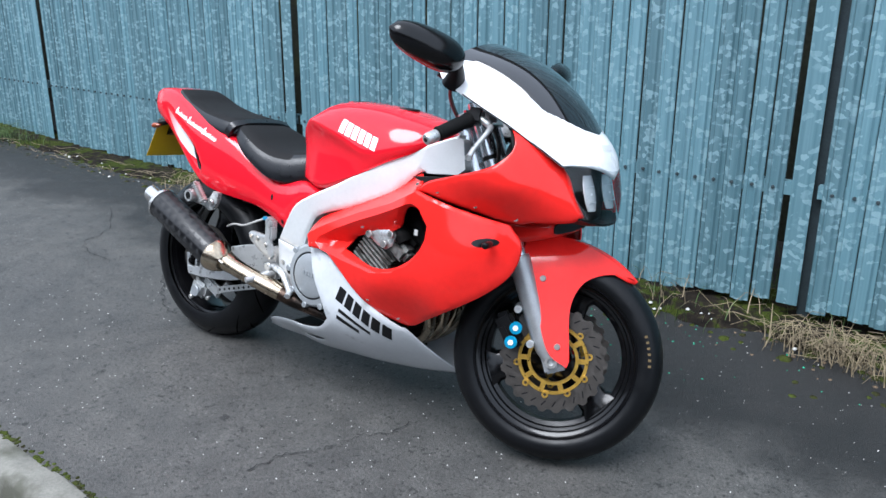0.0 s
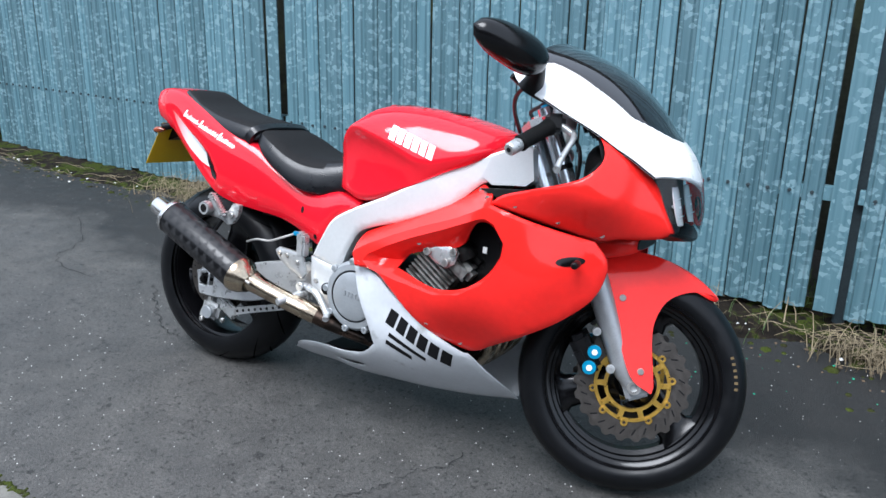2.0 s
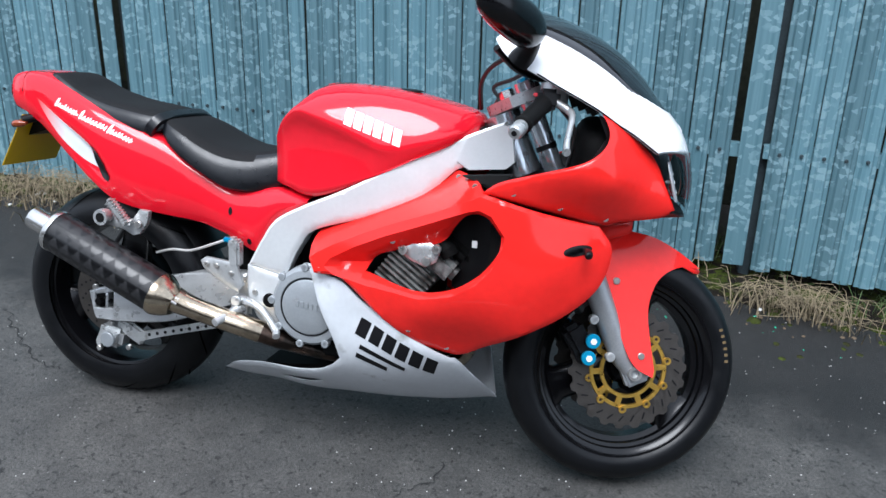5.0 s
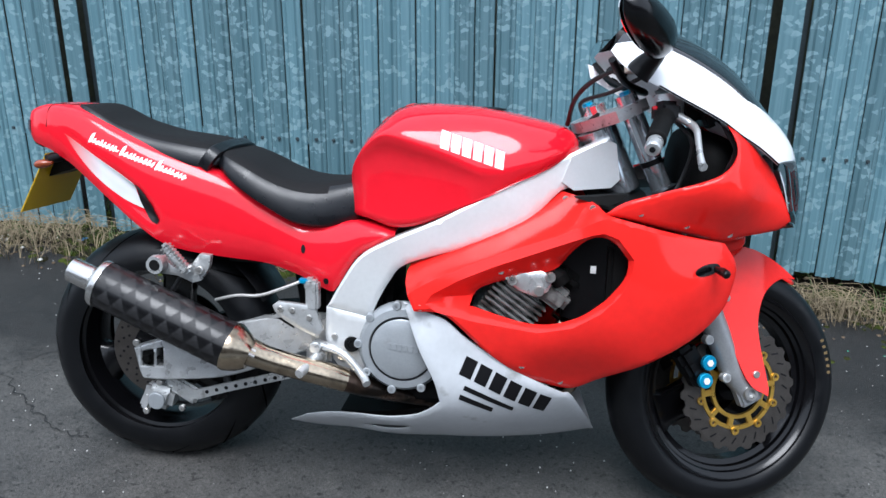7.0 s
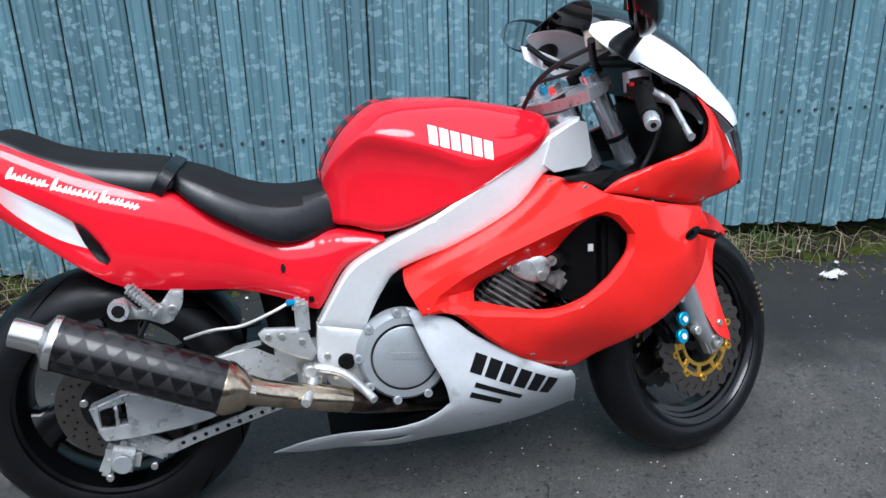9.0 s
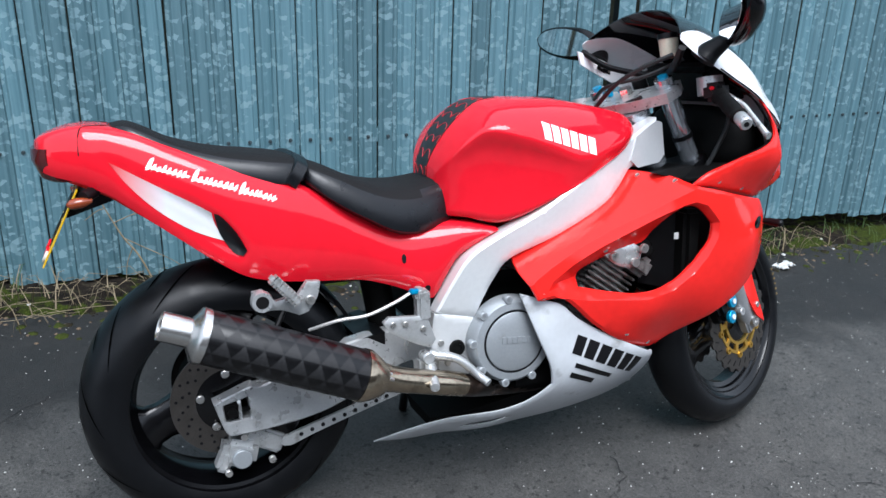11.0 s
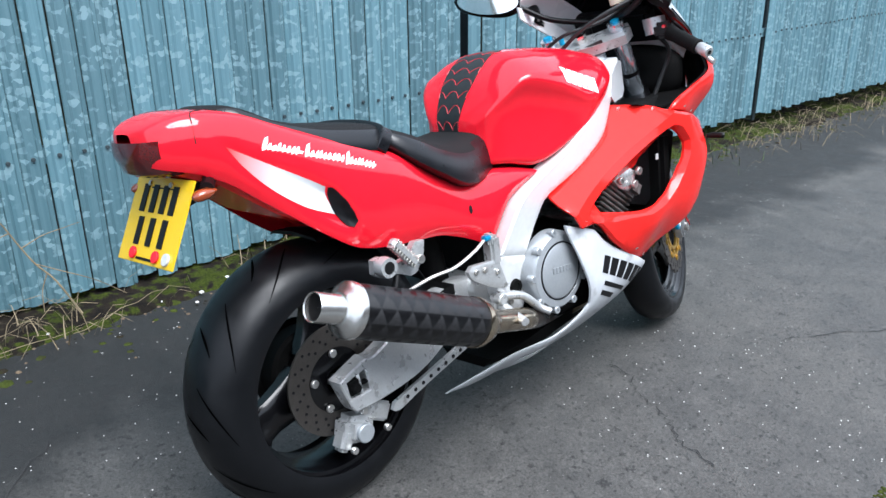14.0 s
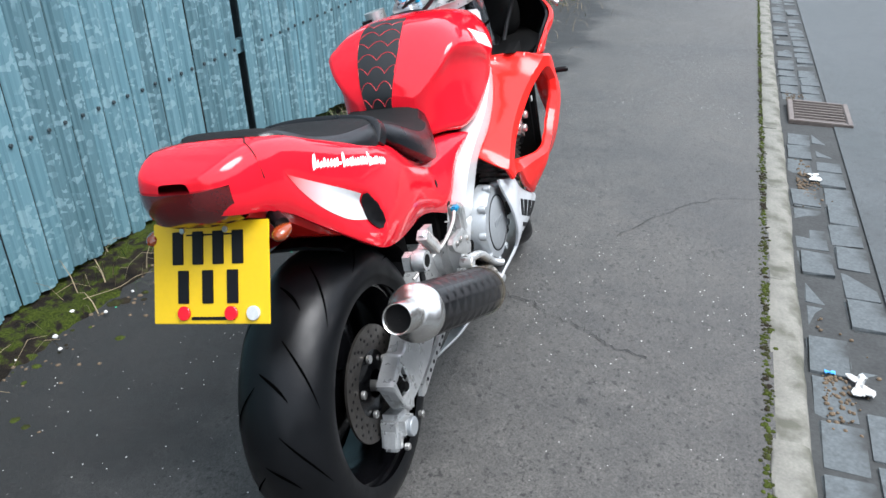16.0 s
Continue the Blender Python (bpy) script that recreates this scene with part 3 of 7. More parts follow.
# ---- the motorcycle, in its own frame: x forward from the rear axle, y to its left, z up ----
bike = new("motorcycle")
bike.matrix_world = pose(0.03, 0.0116, 0, -11, 0, 2.45)
tagged(bike, "red and white sports motorcycle leaning on its side stand", "motorcycle")


def both(name, geo, material, parent=None, label="", angle=38):
    """The same part on the right and, mirrored, on the left side."""
    return part(name, geo, material, parent or bike, label, angle=angle), part(name, flip(geo), material, parent or bike, label, angle=angle)


def tyre_profile(rad, half, bead, rim_half):
    """A tyre's section as (radius, y) from bead to bead and back inside."""
    out = []
    for k in range(17):
        a = math.pi * (k / 16 - 0.5)
        r = rad - (1 - math.cos(a)) * half * 0.78
        out.append((r, half * math.sin(a)))
    side = [(rad - half * 0.9, half * 0.99), (rad - half * 1.02, half * 0.95), (bead + 0.006, rim_half + 0.004), (bead, rim_half - 0.006)]
    outer = [(r, -y) for r, y in reversed(side)] + out + side
    return outer + [(bead + 0.01, rim_half - 0.02), (rad - 0.02, 0.0), (bead + 0.01, -rim_half + 0.02)]


def wheel(name, rad, half, bead, rim_half, hub, hub_half, label):
    """A road wheel about the y axis: tyre, three-spoke rim and hub."""
    root = new(name)
    root.parent = bike
    tagged(root, label)
    part("tyre", lathe(tyre_profile(rad, half, bead, rim_half), 96), RUBBER, root, "black road tyre with faint grooves", angle=50)
    e, b = rim_half, bead
    half_ring = [(b + 0.014, e + 0.007), (b + 0.004, e + 0.006), (b - 0.002, e - 0.001), (b - 0.010, e - 0.004), (b - 0.013, e - 0.010), (b - 0.021, e - 0.013), (b - 0.024, e - 0.022), (b - 0.036, e * 0.42)]
    back = [(b - 0.026, e * 0.42), (b - 0.010, e - 0.020), (b + 0.004, e - 0.006), (b + 0.014, e)]
    ring = half_ring + [(r, -y) for r, y in reversed(half_ring)] + [(r, -y) for r, y in reversed(back)] + back
    part("rim", lathe(ring, 96), GLOSSBLACK, root, "gloss black alloy rim", angle=30)
    for k in range(3):
        rings = []
        for r, w, t in ((hub * 0.8, 0.058, 0.030), (hub + 0.03, 0.046, 0.026), ((hub + b) / 2, 0.040, 0.022), (b - 0.055, 0.044, 0.022), (b - 0.030, 0.072, 0.026)):
            rings.append([(r, t * sy, w * sx) for sx, sy in ((-1, -0.5), (-0.7, -1), (0.7, -1), (1, -0.5), (1, 0.5), (0.7, 1), (-0.7, 1), (-1, 0.5))])
        part("spoke", loft(rings), GLOSSBLACK, root, m=pose(0, 0, 0, 0, 40 + 120 * k, 0), angle=45)
    part("hub", lathe([(0.012, -hub_half), (hub * 0.75, -hub_half), (hub * 0.8, -hub_half + 0.006), (hub, -hub_half + 0.02), (hub, hub_half - 0.02), (hub * 0.8, hub_half - 0.006), (hub * 0.75, hub_half), (0.012, hub_half)], 40), GLOSSBLACK, root)
    return root


def groove(root, rad, half, a0, a1, u0, u1):
    """A tread groove: a dark strip pressed over the tyre's crown from one angle and offset to another."""
    vs, n = [], 14
    for k in range(n + 1):
        t = k / n
        a, u = a0 + (a1 - a0) * t, u0 + (u1 - u0) * (t + 0.12 * math.sin(3.0 * t))
        wd = 0.0034 * math.sin(math.pi * (0.08 + 0.84 * t)) + 0.0005
        r = rad - (1 - math.cos(u)) * half * 0.78 + 0.0012
        for s in (-1, 1):
            aa = a + s * wd / rad
            vs.append((r * math.cos(aa), half * math.sin(u), r * math.sin(aa)))
    return vs, [(2 * i, 2 * i + 1, 2 * i + 3, 2 * i + 2) for i in range(n)]


REAR_R, FRONT_R = 0.298, 0.296
rear_wheel = wheel("rear_wheel", REAR_R, 0.092, 0.222, 0.075, 0.062, 0.05, "rear wheel with a wide black tyre")
rear_wheel.location = (0.012, 0, 0.316)
GROOVE = mat("tread_groove", (0.0008, 0.0008, 0.0008), 0.9, spec=0.0, vary=0.2, scale=30)
gs = []
for k in range(11):
    a = 2 * math.pi * k / 11
    gs.append(groove(rear_wheel, REAR_R, 0.092, a, a + 0.42, -0.25, -1.15))
    gs.append(groove(rear_wheel, REAR_R, 0.092, a + 0.28, a + 0.70, 0.25, 1.15))
    gs.append(groove(rear_wheel, REAR_R, 0.092, a + 0.20, a + 0.36, 0.15, -0.45))
part("tread", joined(*gs), GROOVE, rear_wheel, "curved tread grooves").visible_shadow = True

# steering: everything in the fork turns to the left about the raked steering axis
STEER = 21.0
RAKE = 24.5
AXLE = Vector((1.393, 0, 0.281))
ax_dir = Vector((-math.sin(radians(RAKE)), 0, math.cos(radians(RAKE))))
fwd = Vector((math.cos(radians(RAKE)), 0, math.sin(radians(RAKE))))
PIVOT = AXLE - 0.037 * fwd
TURN = Matrix.Translation(PIVOT) @ Matrix.Rotation(radians(STEER), 4, ax_dir) @ Matrix.Translation(-PIVOT)
front_wheel = wheel("front_wheel", FRONT_R, 0.060, 0.220, 0.046, 0.045, 0.045, "front wheel with black tyre turned to the left")
front_wheel.matrix_basis = TURN @ Matrix.Translation(AXLE)


def wavy_disc(r_out, r_in, waves, amp, thick, slots=0):
    """A brake disc with a scalloped edge, as a ring about the y axis."""
    n = waves * 10
    prof = []
    for k in range(n):
        a = 2 * math.pi * k / n
        s = math.sin(a * waves)
        ro = r_out + amp * max(-1, min(1, 2.2 * s))
        c, d = math.cos(a), math.sin(a)
        prof.append([(ro * c, -thick, ro * d), (ro * c, thick, ro * d), (r_in * c, thick, r_in * d), (r_in * c, -thick, r_in * d)])
    return loft([*prof, prof[0]], True, False)


def front_disc(side):
    y = -0.072 * side
    d = part("brake_disc", moved(wavy_disc(0.144, 0.098, 22, 0.0045, 0.0025), Matrix.Translation((0, y, 0))), DISC, front_wheel, "wavy steel front brake disc", angle=30)
    cuts = [moved(block(0.018, 0.0016, 0.0035, 0.0006), pose(0.124 * math.cos(a), y - side * 0.0028, 0.124 * math.sin(a), 0, -math.degrees(a) + 35, 0)) for a in (2 * math.pi * k / 27 for k in range(27))]
    part("disc_slot", joined(*cuts), INK, d, "slots in the disc")
    c = part("disc_carrier", moved(lathe([(0.088, -0.004), (0.097, -0.004), (0.097, 0.004), (0.088, 0.004)], 60), Matrix.Translation((0, y, 0))), GOLD, front_wheel, "gold disc carrier")
    part("carrier_ring", moved(lathe([(0.062, -0.004), (0.071, -0.004), (0.071, 0.004), (0.062, 0.004)], 60), Matrix.Translation((0, y, 0))), GOLD, c)
    for a in (2 * math.pi * k / 10 + 0.1 for k in range(10)):
        part("carrier_arm", moved(block(0.028, 0.007, 0.014, 0.001), pose(0.079 * math.cos(a), y, 0.079 * math.sin(a), 0, -math.degrees(a), 0)), GOLD, c)
    for k in range(10):
        a = 2 * math.pi * k / 10 + 0.25
        part("bobbin", moved(lathe([(0.0045, -0.006), (0.0095, -0.006), (0.0095, 0.006), (0.0045, 0.006)], 16), Matrix.Translation((0.1 * math.cos(a), y - side * 0.001, 0.1 * math.sin(a)))), GOLD, c)


front_disc(1)
front_disc(-1)

fork = new("front_fork")
fork.parent = bike
fork.matrix_basis = TURN
tagged(fork, "telescopic front fork with silver legs")


def on_fork(s, y, off=0.0):
    """A point s metres up the fork line from the axle, y aside, off metres ahead of it."""
    return AXLE + ax_dir * s + fwd * off + Vector((0, y, 0))


for side in (-1, 1):
    y = 0.100 * side
    o = -0.012
    part("fork_slider", tube([on_fork(-0.02, y, 0.0), on_fork(0.02, y, -0.004), on_fork(0.06, y, o), on_fork(0.18, y, o), on_fork(0.285, y, o), on_fork(0.30, y, o)], [0.02, 0.025, 0.027, 0.029, 0.031, 0.029], 20, 4), FORKALLOY, fork)
    part("fork_tube", tube([on_fork(0.29, y, o), on_fork(0.74, y, o)], 0.0235, 20, 1), TUBE, fork, "bright fork tube")
    part("fork_band", tube([on_fork(0.575, y, o), on_fork(0.587, y, o)], 0.0250, 20, 1), BLACK, fork)
    part("fork_cap", tube([on_fork(0.735, y, o), on_fork(0.748, y, o)], 0.013, 6, 1), BLUE, fork, "blue anodised fork cap")
    part("axle_clamp", joined(moved(block(0.06, 0.03, 0.055, 0.006), Matrix.Translation(on_fork(-0.004, y, 0.004)) @ Matrix.Rotation(radians(-RAKE), 4, "Y"))), FORKALLOY, fork)
    part("axle_nut", joined(moved(lathe([(0.010, 0), (0.017, 0), (0.017, 0.012), (0.010, 0.012)], 20), Matrix.Translation(AXLE + Vector((0, y + side * 0.016 - (0.012 if side < 0 else 0), 0)))), moved(disc(0.0095, 0.006, 6), Matrix.Translation(AXLE + Vector((0, y + side * 0.012 - (0.006 if side < 0 else 0), 0))))), STEEL, fork)
    # caliper behind the leg
    cal = part("brake_caliper", moved(joined(block(0.052, 0.05, 0.105, 0.012), block(0.03, 0.06, 0.05, 0.01, (-0.01, 0, 0))), Matrix.Translation(on_fork(0.110, 0.083 * side, -0.092)) @ Matrix.Rotation(radians(-RAKE - 8), 4, "Y")), BLACK, fork, "black front brake caliper")
    for s in (0.090, 0.124):
        base = on_fork(s - 0.012, 0.115 * side, -0.092 + (0.024 if s > 0.1 else 0))
        cap = part("piston_cap", moved(disc(0.0175, 0.012, 28), Matrix.Translation(base - Vector((0, 0.012 if side < 0 else 0, 0)))), BLUE, cal, "blue anodised caliper cap")
        part("cap_bolt", moved(disc(0.008, 0.003, 6), Matrix.Translation(base + Vector((0, side * 0.0125 - (0.003 if side < 0 else 0), 0)))), WHITE_PRINT, cal)
    for s, off in ((0.06, -0.042), (0.16, -0.048)):
        part("caliper_bolt", moved(joined(disc(0.011, 0.02, 16), disc(0.006, 0.024, 6)), Matrix.Translation(on_fork(s, 0.105 * side - (0.022 if side < 0 else 0), off))), ALU, fork)

# top yoke, lower yoke, stem
for s, th, nm in ((0.705, 0.026, "top_yoke"), (0.50, 0.034, "lower_yoke")):
    plate = [(-0.05, -0.13), (-0.01, -0.14), (0.03, -0.125), (0.03, -0.08), (0.012, -0.03), (0.012, 0.03), (0.03, 0.08), (0.03, 0.125), (-0.01, 0.14), (-0.05, 0.13), (-0.075, 0.04), (-0.075, -0.04)]
    rings = [[on_fork(s + dz, y, f - 0.012) for f, y in plate] for dz in (-th / 2, th / 2)]
    part(nm, loft(rings), ALU if s > 0.6 else BLACK, fork, "grey alloy yoke" if s > 0.6 else "")
part("stem_nut", tube([on_fork(0.715, 0, -0.037), on_fork(0.74, 0, -0.037)], 0.018, 6, 1), CHROME, fork)
part("steering_damper_bolt", tube([on_fork(0.72, 0.06, -0.02), on_fork(0.738, 0.06, -0.02)], 0.008, 12, 1), BLUE, fork)
part("ignition_lock", tube([on_fork(0.70, 0, 0.03), on_fork(0.735, 0, 0.03)], 0.019, 20, 1), BLACK, fork)

# clip-on bars with grips, lever and switchgear
for side in (-1, 1):
    a, b = TURN.inverted() @ Vector((1.188, -0.160, 0.945)), TURN.inverted() @ Vector((1.137, -0.334, 0.871))
    if side > 0:
        a.y, b.y = -a.y, -b.y
    d = (b - a)
    bar = part("handlebar", tube([a, b], 0.011, 14, 1), BLACK, fork, "clip-on handlebar")
    part("grip", tube([a + d * 0.30, a + d * 0.33, a + d * 0.45, a + d * 0.6, a + d * 0.8, a + d * 0.87, a + d * 0.89], [0.015, 0.0215, 0.0185, 0.0195, 0.0185, 0.0205, 0.016], 18, 5), GRIP, bar, "black ribbed rubber grip")
    part("bar_end", tube([a + d * 0.895, a + d * 0.92, a + d * 1.06, a + d * 1.09], [0.013, 0.016, 0.016, 0.013], 20, 2), ALU, bar, "silver bar-end weight")
    part("bar_end_bolt", tube([a + d * 1.088, a + d * 1.098], 0.006, 12, 1), INK, bar)
    part("bar_clamp", tube([a - Vector((0, 0, 0.024)), a + Vector((0, 0, 0.02))], 0.031, 20, 1), ALU, fork)
    part("switch_housing", moved(block(0.05, 0.05, 0.045, 0.01), Matrix.Translation(a + d * 0.2)), BLACK, bar)
    if side < 0:
        part("kill_switch", moved(block(0.010, 0.010, 0.008, 0.002), Matrix.Translation(a + d * 0.24 + Vector((-0.024, 0, 0.012)))), RED, bar, "red kill switch")
    q = a + d * 0.25
    f = Vector((1, 0, 0))
    out = Vector((0, 0, -0.009))
    lever = [q + f * 0.022, q + f * 0.058 + d * 0.08 + out, q + f * 0.078 + d * 0.25 + out, q + f * 0.088 + d * 0.45 + out * 2, q + f * 0.096 + d * 0.62 + out * 3, q + f * 0.104 + d * 0.74 + out * 4, q + f * 0.107 + d * 0.78 + out * 4]
    part("brake_lever" if side < 0 else "clutch_lever", tube(lever, [0.010, 0.009, 0.0072, 0.0066, 0.0066, 0.0078, 0.009], 12, 5), ALU, bar, "silver hand lever")
part("brake_reservoir", moved(joined(lathe([(0.0001, -0.025), (0.022, -0.025), (0.024, 0.02), (0.0001, 0.02)], 24, False)), Matrix.Translation(on_fork(0.80, -0.115, 0.03)) @ Matrix.Rotation(radians(90), 4, "X")), mat("translucent_plastic", (0.55, 0.52, 0.40), 0.4, vary=0.1, scale=20), fork, "cream brake fluid reservoir")
part("reservoir_cap", moved(lathe([(0.0001, 0.0), (0.025, 0.0), (0.025, 0.012), (0.0001, 0.012)], 24, False), Matrix.Translation(on_fork(0.82, -0.115, 0.036)) @ Matrix.Rotation(radians(90), 4, "X")), BLACK, fork)


# front mudguard: a curved shell over the tyre with legs that reach down the fork
def mudguard():
    c = AXLE
    rings = []
    prof = [(0.0, 1.0), (0.25, 0.985), (0.5, 0.945), (0.75, 0.87), (1.0, 0.74)]
    for k in range(29):
        t = k / 28
        a = radians(52 + 93 * t)  # from ahead of the tyre over to behind it
        w = 0.012 + 0.064 * min(1, t * 3.2) ** 0.6
        lift = 0.312 + 0.027 * min(1, t * 2.2)
        ring = []
        for sgn, seq in ((-1, reversed(prof)), (1, prof[1:])):
            for u, h in seq:
                r = lift - (1 - h) * 0.16 * min(1, w / 0.07)
                ring.append(c + Vector((r * math.cos(a), sgn * u * w, r * math.sin(a))))
        inner = [c + (p - c) * 0.985 for p in reversed(ring)]
        rings.append(ring + inner)
    return loft(rings)


part("front_mudguard", mudguard(), RED_DULL, fork, "red front mudguard", angle=60)
leg_y = spline([(1.29, 0.614, -0.070), (1.41, 0.606, -0.066), (1.50, 0.570, -0.052), (1.575, 0.535, -0.022), (1.30, 0.535, -0.098), (1.41, 0.515, -0.096), (1.35, 0.44, -0.112), (1.42, 0.41, -0.108), (1.42, 0.325, -0.122), (1.45, 0.295, -0.120)])
leg = [(1.270, 0.602), (1.34, 0.619), (1.40, 0.615), (1.45, 0.602), (1.52, 0.568), (1.578, 0.533), (1.530, 0.538), (1.486, 0.530), (1.446, 0.505), (1.424, 0.460), (1.421, 0.405), (1.440, 0.290), (1.436, 0.273), (1.378, 0.312), (1.323, 0.438), (1.275, 0.535)]
for nm, g in (("mudguard_side", sheet(leg, leg_y, 0.005, step=0.013)),):
    part(nm, g, RED_DULL, fork, "red mudguard side panel")
    part(nm, flip(g), RED_DULL, fork, "red mudguard side panel")
for x, z in ((1.335, 0.500), (1.403, 0.325)):
    for s in (-1, 1):
        y = leg_y(x, z) * -s
        part("panel_bolt", moved(disc(0.0085, 0.009, 16), Matrix.Translation((x, y - (0.003 if s > 0 else 0.006), z))), STEEL, fork)


# ---- main frame, tank, seat, tail ----
frame_y = spline([(1.07, 0.85, -0.085), (1.0, 0.80, -0.105), (0.9, 0.74, -0.135), (0.8, 0.69, -0.15), (0.7, 0.63, -0.155), (0.6, 0.58, -0.15), (0.55, 0.5, -0.142), (0.5, 0.4, -0.128), (0.5, 0.33, -0.122)])
beam = [(1.077, 0.882), (0.992, 0.845), (0.882, 0.791), (0.72, 0.700), (0.611, 0.648), (0.537, 0.604), (0.495, 0.545), (0.458, 0.480), (0.472, 0.474), (0.556, 0.455), (0.575, 0.50), (0.60, 0.545), (0.64, 0.590), (0.773, 0.636), (0.887, 0.685), (0.93, 0.72), (0.975, 0.765), (1.002, 0.772), (1.075, 0.80)]
both("frame_beam", sheet(beam, frame_y, 0.035, turn_in=0.004, inset=0.006), FRAME, label="silver aluminium frame beam")
both("head_gusset", sheet([(0.995, 0.840), (1.066, 0.872), (1.092, 0.868), (1.104, 0.79), (1.085, 0.772), (1.002, 0.766), (0.975, 0.785)], lambda x, z: frame_y(x, z) - 0.003, 0.03), GUSSET, label="grey alloy steering head gusset", angle=60)
plate_out = [(0.455, 0.478), (0.556, 0.455), (0.56, 0.42), (0.555, 0.33), (0.545, 0.308), (0.50, 0.316), (0.474, 0.335), (0.462, 0.36), (0.45, 0.40)]
both("swingarm_pivot_plate", sheet(plate_out, lambda x, z: frame_y(x, z) - 0.002, 0.03, turn_in=0.004), FRAME, label="silver swingarm pivot plate")
part("pivot_bolt", joined(moved(lathe([(0.009, 0), (0.017, 0), (0.019, 0.008), (0.009, 0.008)], 24), Matrix.Translation((0.512, -0.136, 0.388))), moved(disc(0.009, 0.004, 6), Matrix.Translation((0.512, -0.134, 0.388)))), DARK, bike)
for x, z in ((0.472, 0.405), (0.487, 0.356)):
    part("frame_bolt", moved(disc(0.008, 0.008, 6), Matrix.Translation((x, -0.137, z))), STEEL, bike)
part("head_stock", tube([(1.055, -0.012, 0.895), (1.118, -0.012, 0.755)], 0.046, 28, 1), TUBE, bike, "polished steering head")


def body(stations, power=2.6, n=36, flat=1.0):
    """A body lofted along x from (x, half width, top, middle, bottom) stations, smooth between them; power rounds the section."""
    rings = []
    for x, w, zt, zm, zb in along(stations, 5):
        ring = []
        for k in range(n):
            a = 2 * math.pi * k / n
            c, s = math.cos(a), math.sin(a)
            y = math.copysign(abs(c) ** (2 / power), c) * w
            z = math.copysign(abs(s) ** (2 / power), s)
            ring.append((x, y, zm + z * ((zt - zm) if s > 0 else (zm - zb))))
        rings.append(ring)
    return loft(rings)


def tank():
    """The tank: a flat shoulder above a crease, an undercut band below it, and a flared knee pocket."""
    rings = []
    st = [(0.496, 0.060, 0.790, 0.690), (0.512, 0.092, 0.828, 0.685), (0.548, 0.126, 0.880, 0.682), (0.605, 0.148, 0.929, 0.668), (0.66, 0.156, 0.941, 0.676), (0.72, 0.156, 0.941, 0.700), (0.80, 0.151, 0.936, 0.738), (0.88, 0.140, 0.922, 0.782), (0.95, 0.118, 0.907, 0.815), (0.995, 0.088, 0.892, 0.845), (1.012, 0.055, 0.872, 0.860)]
    for x, w, zt, zb in along(st, 6):
        h = zt - zb
        kn = max(0.0, min(1.0, (0.83 - x) / 0.20)) * max(0.0, min(1.0, (x - 0.50) / 0.06))  # how deep the knee pocket is
        cz = np.interp(x, (0.50, 0.557, 0.60, 0.684, 0.743, 0.80, 0.86, 1.012), (0.80, 0.873, 0.876, 0.851, 0.828, 0.803, 0.806, 0.862))  # the crease's height
        cv = max(0.25, min(0.86, (cz - zb) / h))
        lip = 0.0 if x > 0.99 else 0.006 / w
        low = cv - 0.16 * (0.4 + 0.6 * kn) * (0.25 / h)
        half = [(0.0, 1.0), (0.25, 0.995), (0.5, 0.975), (0.68, 0.94), (0.80, 0.5 * (0.93 + cv) * 0.5 + 0.5 * 0.93), (0.92, 0.55 * cv + 0.45 * 0.93), (1.0, cv + 0.012), (0.995, cv - 0.012),
                (0.985 - 0.07 * kn, 0.5 * (cv + low)), (0.97 - 0.125 * kn, low), (0.96 - 0.115 * kn, 0.62 * low), (0.94 - 0.07 * kn, 0.34 * low), (0.92 - 0.06 * kn, 0.12 * low), (0.91 - 0.06 * kn + lip, 0.06 * low), (0.91 - 0.06 * kn + lip, 0.0), (0.6, -0.02)]
        right = [(x, -u * w, zb + v * h) for u, v in half]
        left = [(x, u * w, zb + v * h) for u, v in reversed(half[1:])]
        rings.append(right + left)
    return loft(rings)


tank_geo = tank()
tank_me = mesh("fuel_tank", [(x, y - 0.015, z) for x, y, z in map(flared, tank_geo[0])], tank_geo[1], RED, 70)
sub = bmesh.new()
sub.from_mesh(tank_me)
for _ in range(3):
    bmesh.ops.smooth_vert(sub, verts=sub.verts, factor=0.35, use_axis_x=True, use_axis_y=True, use_axis_z=True)
sub.to_mesh(tank_me)
sub.free()
fuel_tank = part("fuel_tank", tank_me, RED, bike, "glossy red fuel tank with knee cut-outs")


def saddle(stations, tail_flat=0.0):
    """A padded seat: top line, side line and half width at each x, with a rounded shoulder."""
    rings = []
    for x, w, zt, zs in along(stations, 6):
        h = zt - zs
        half = [(0.0, 1.0), (0.35, 0.995), (0.6, 0.97), (0.78, 0.90), (0.90, 0.74), (0.96, 0.5), (1.0, 0.2), (1.0, 0.0), (0.9, -0.08), (0.0, -0.1)]
        rings.append([(x, -u * w, zs + v * h) for u, v in half] + [(x, u * w, zs + v * h) for u, v in reversed(half[1:-1])])
    return loft(rings)


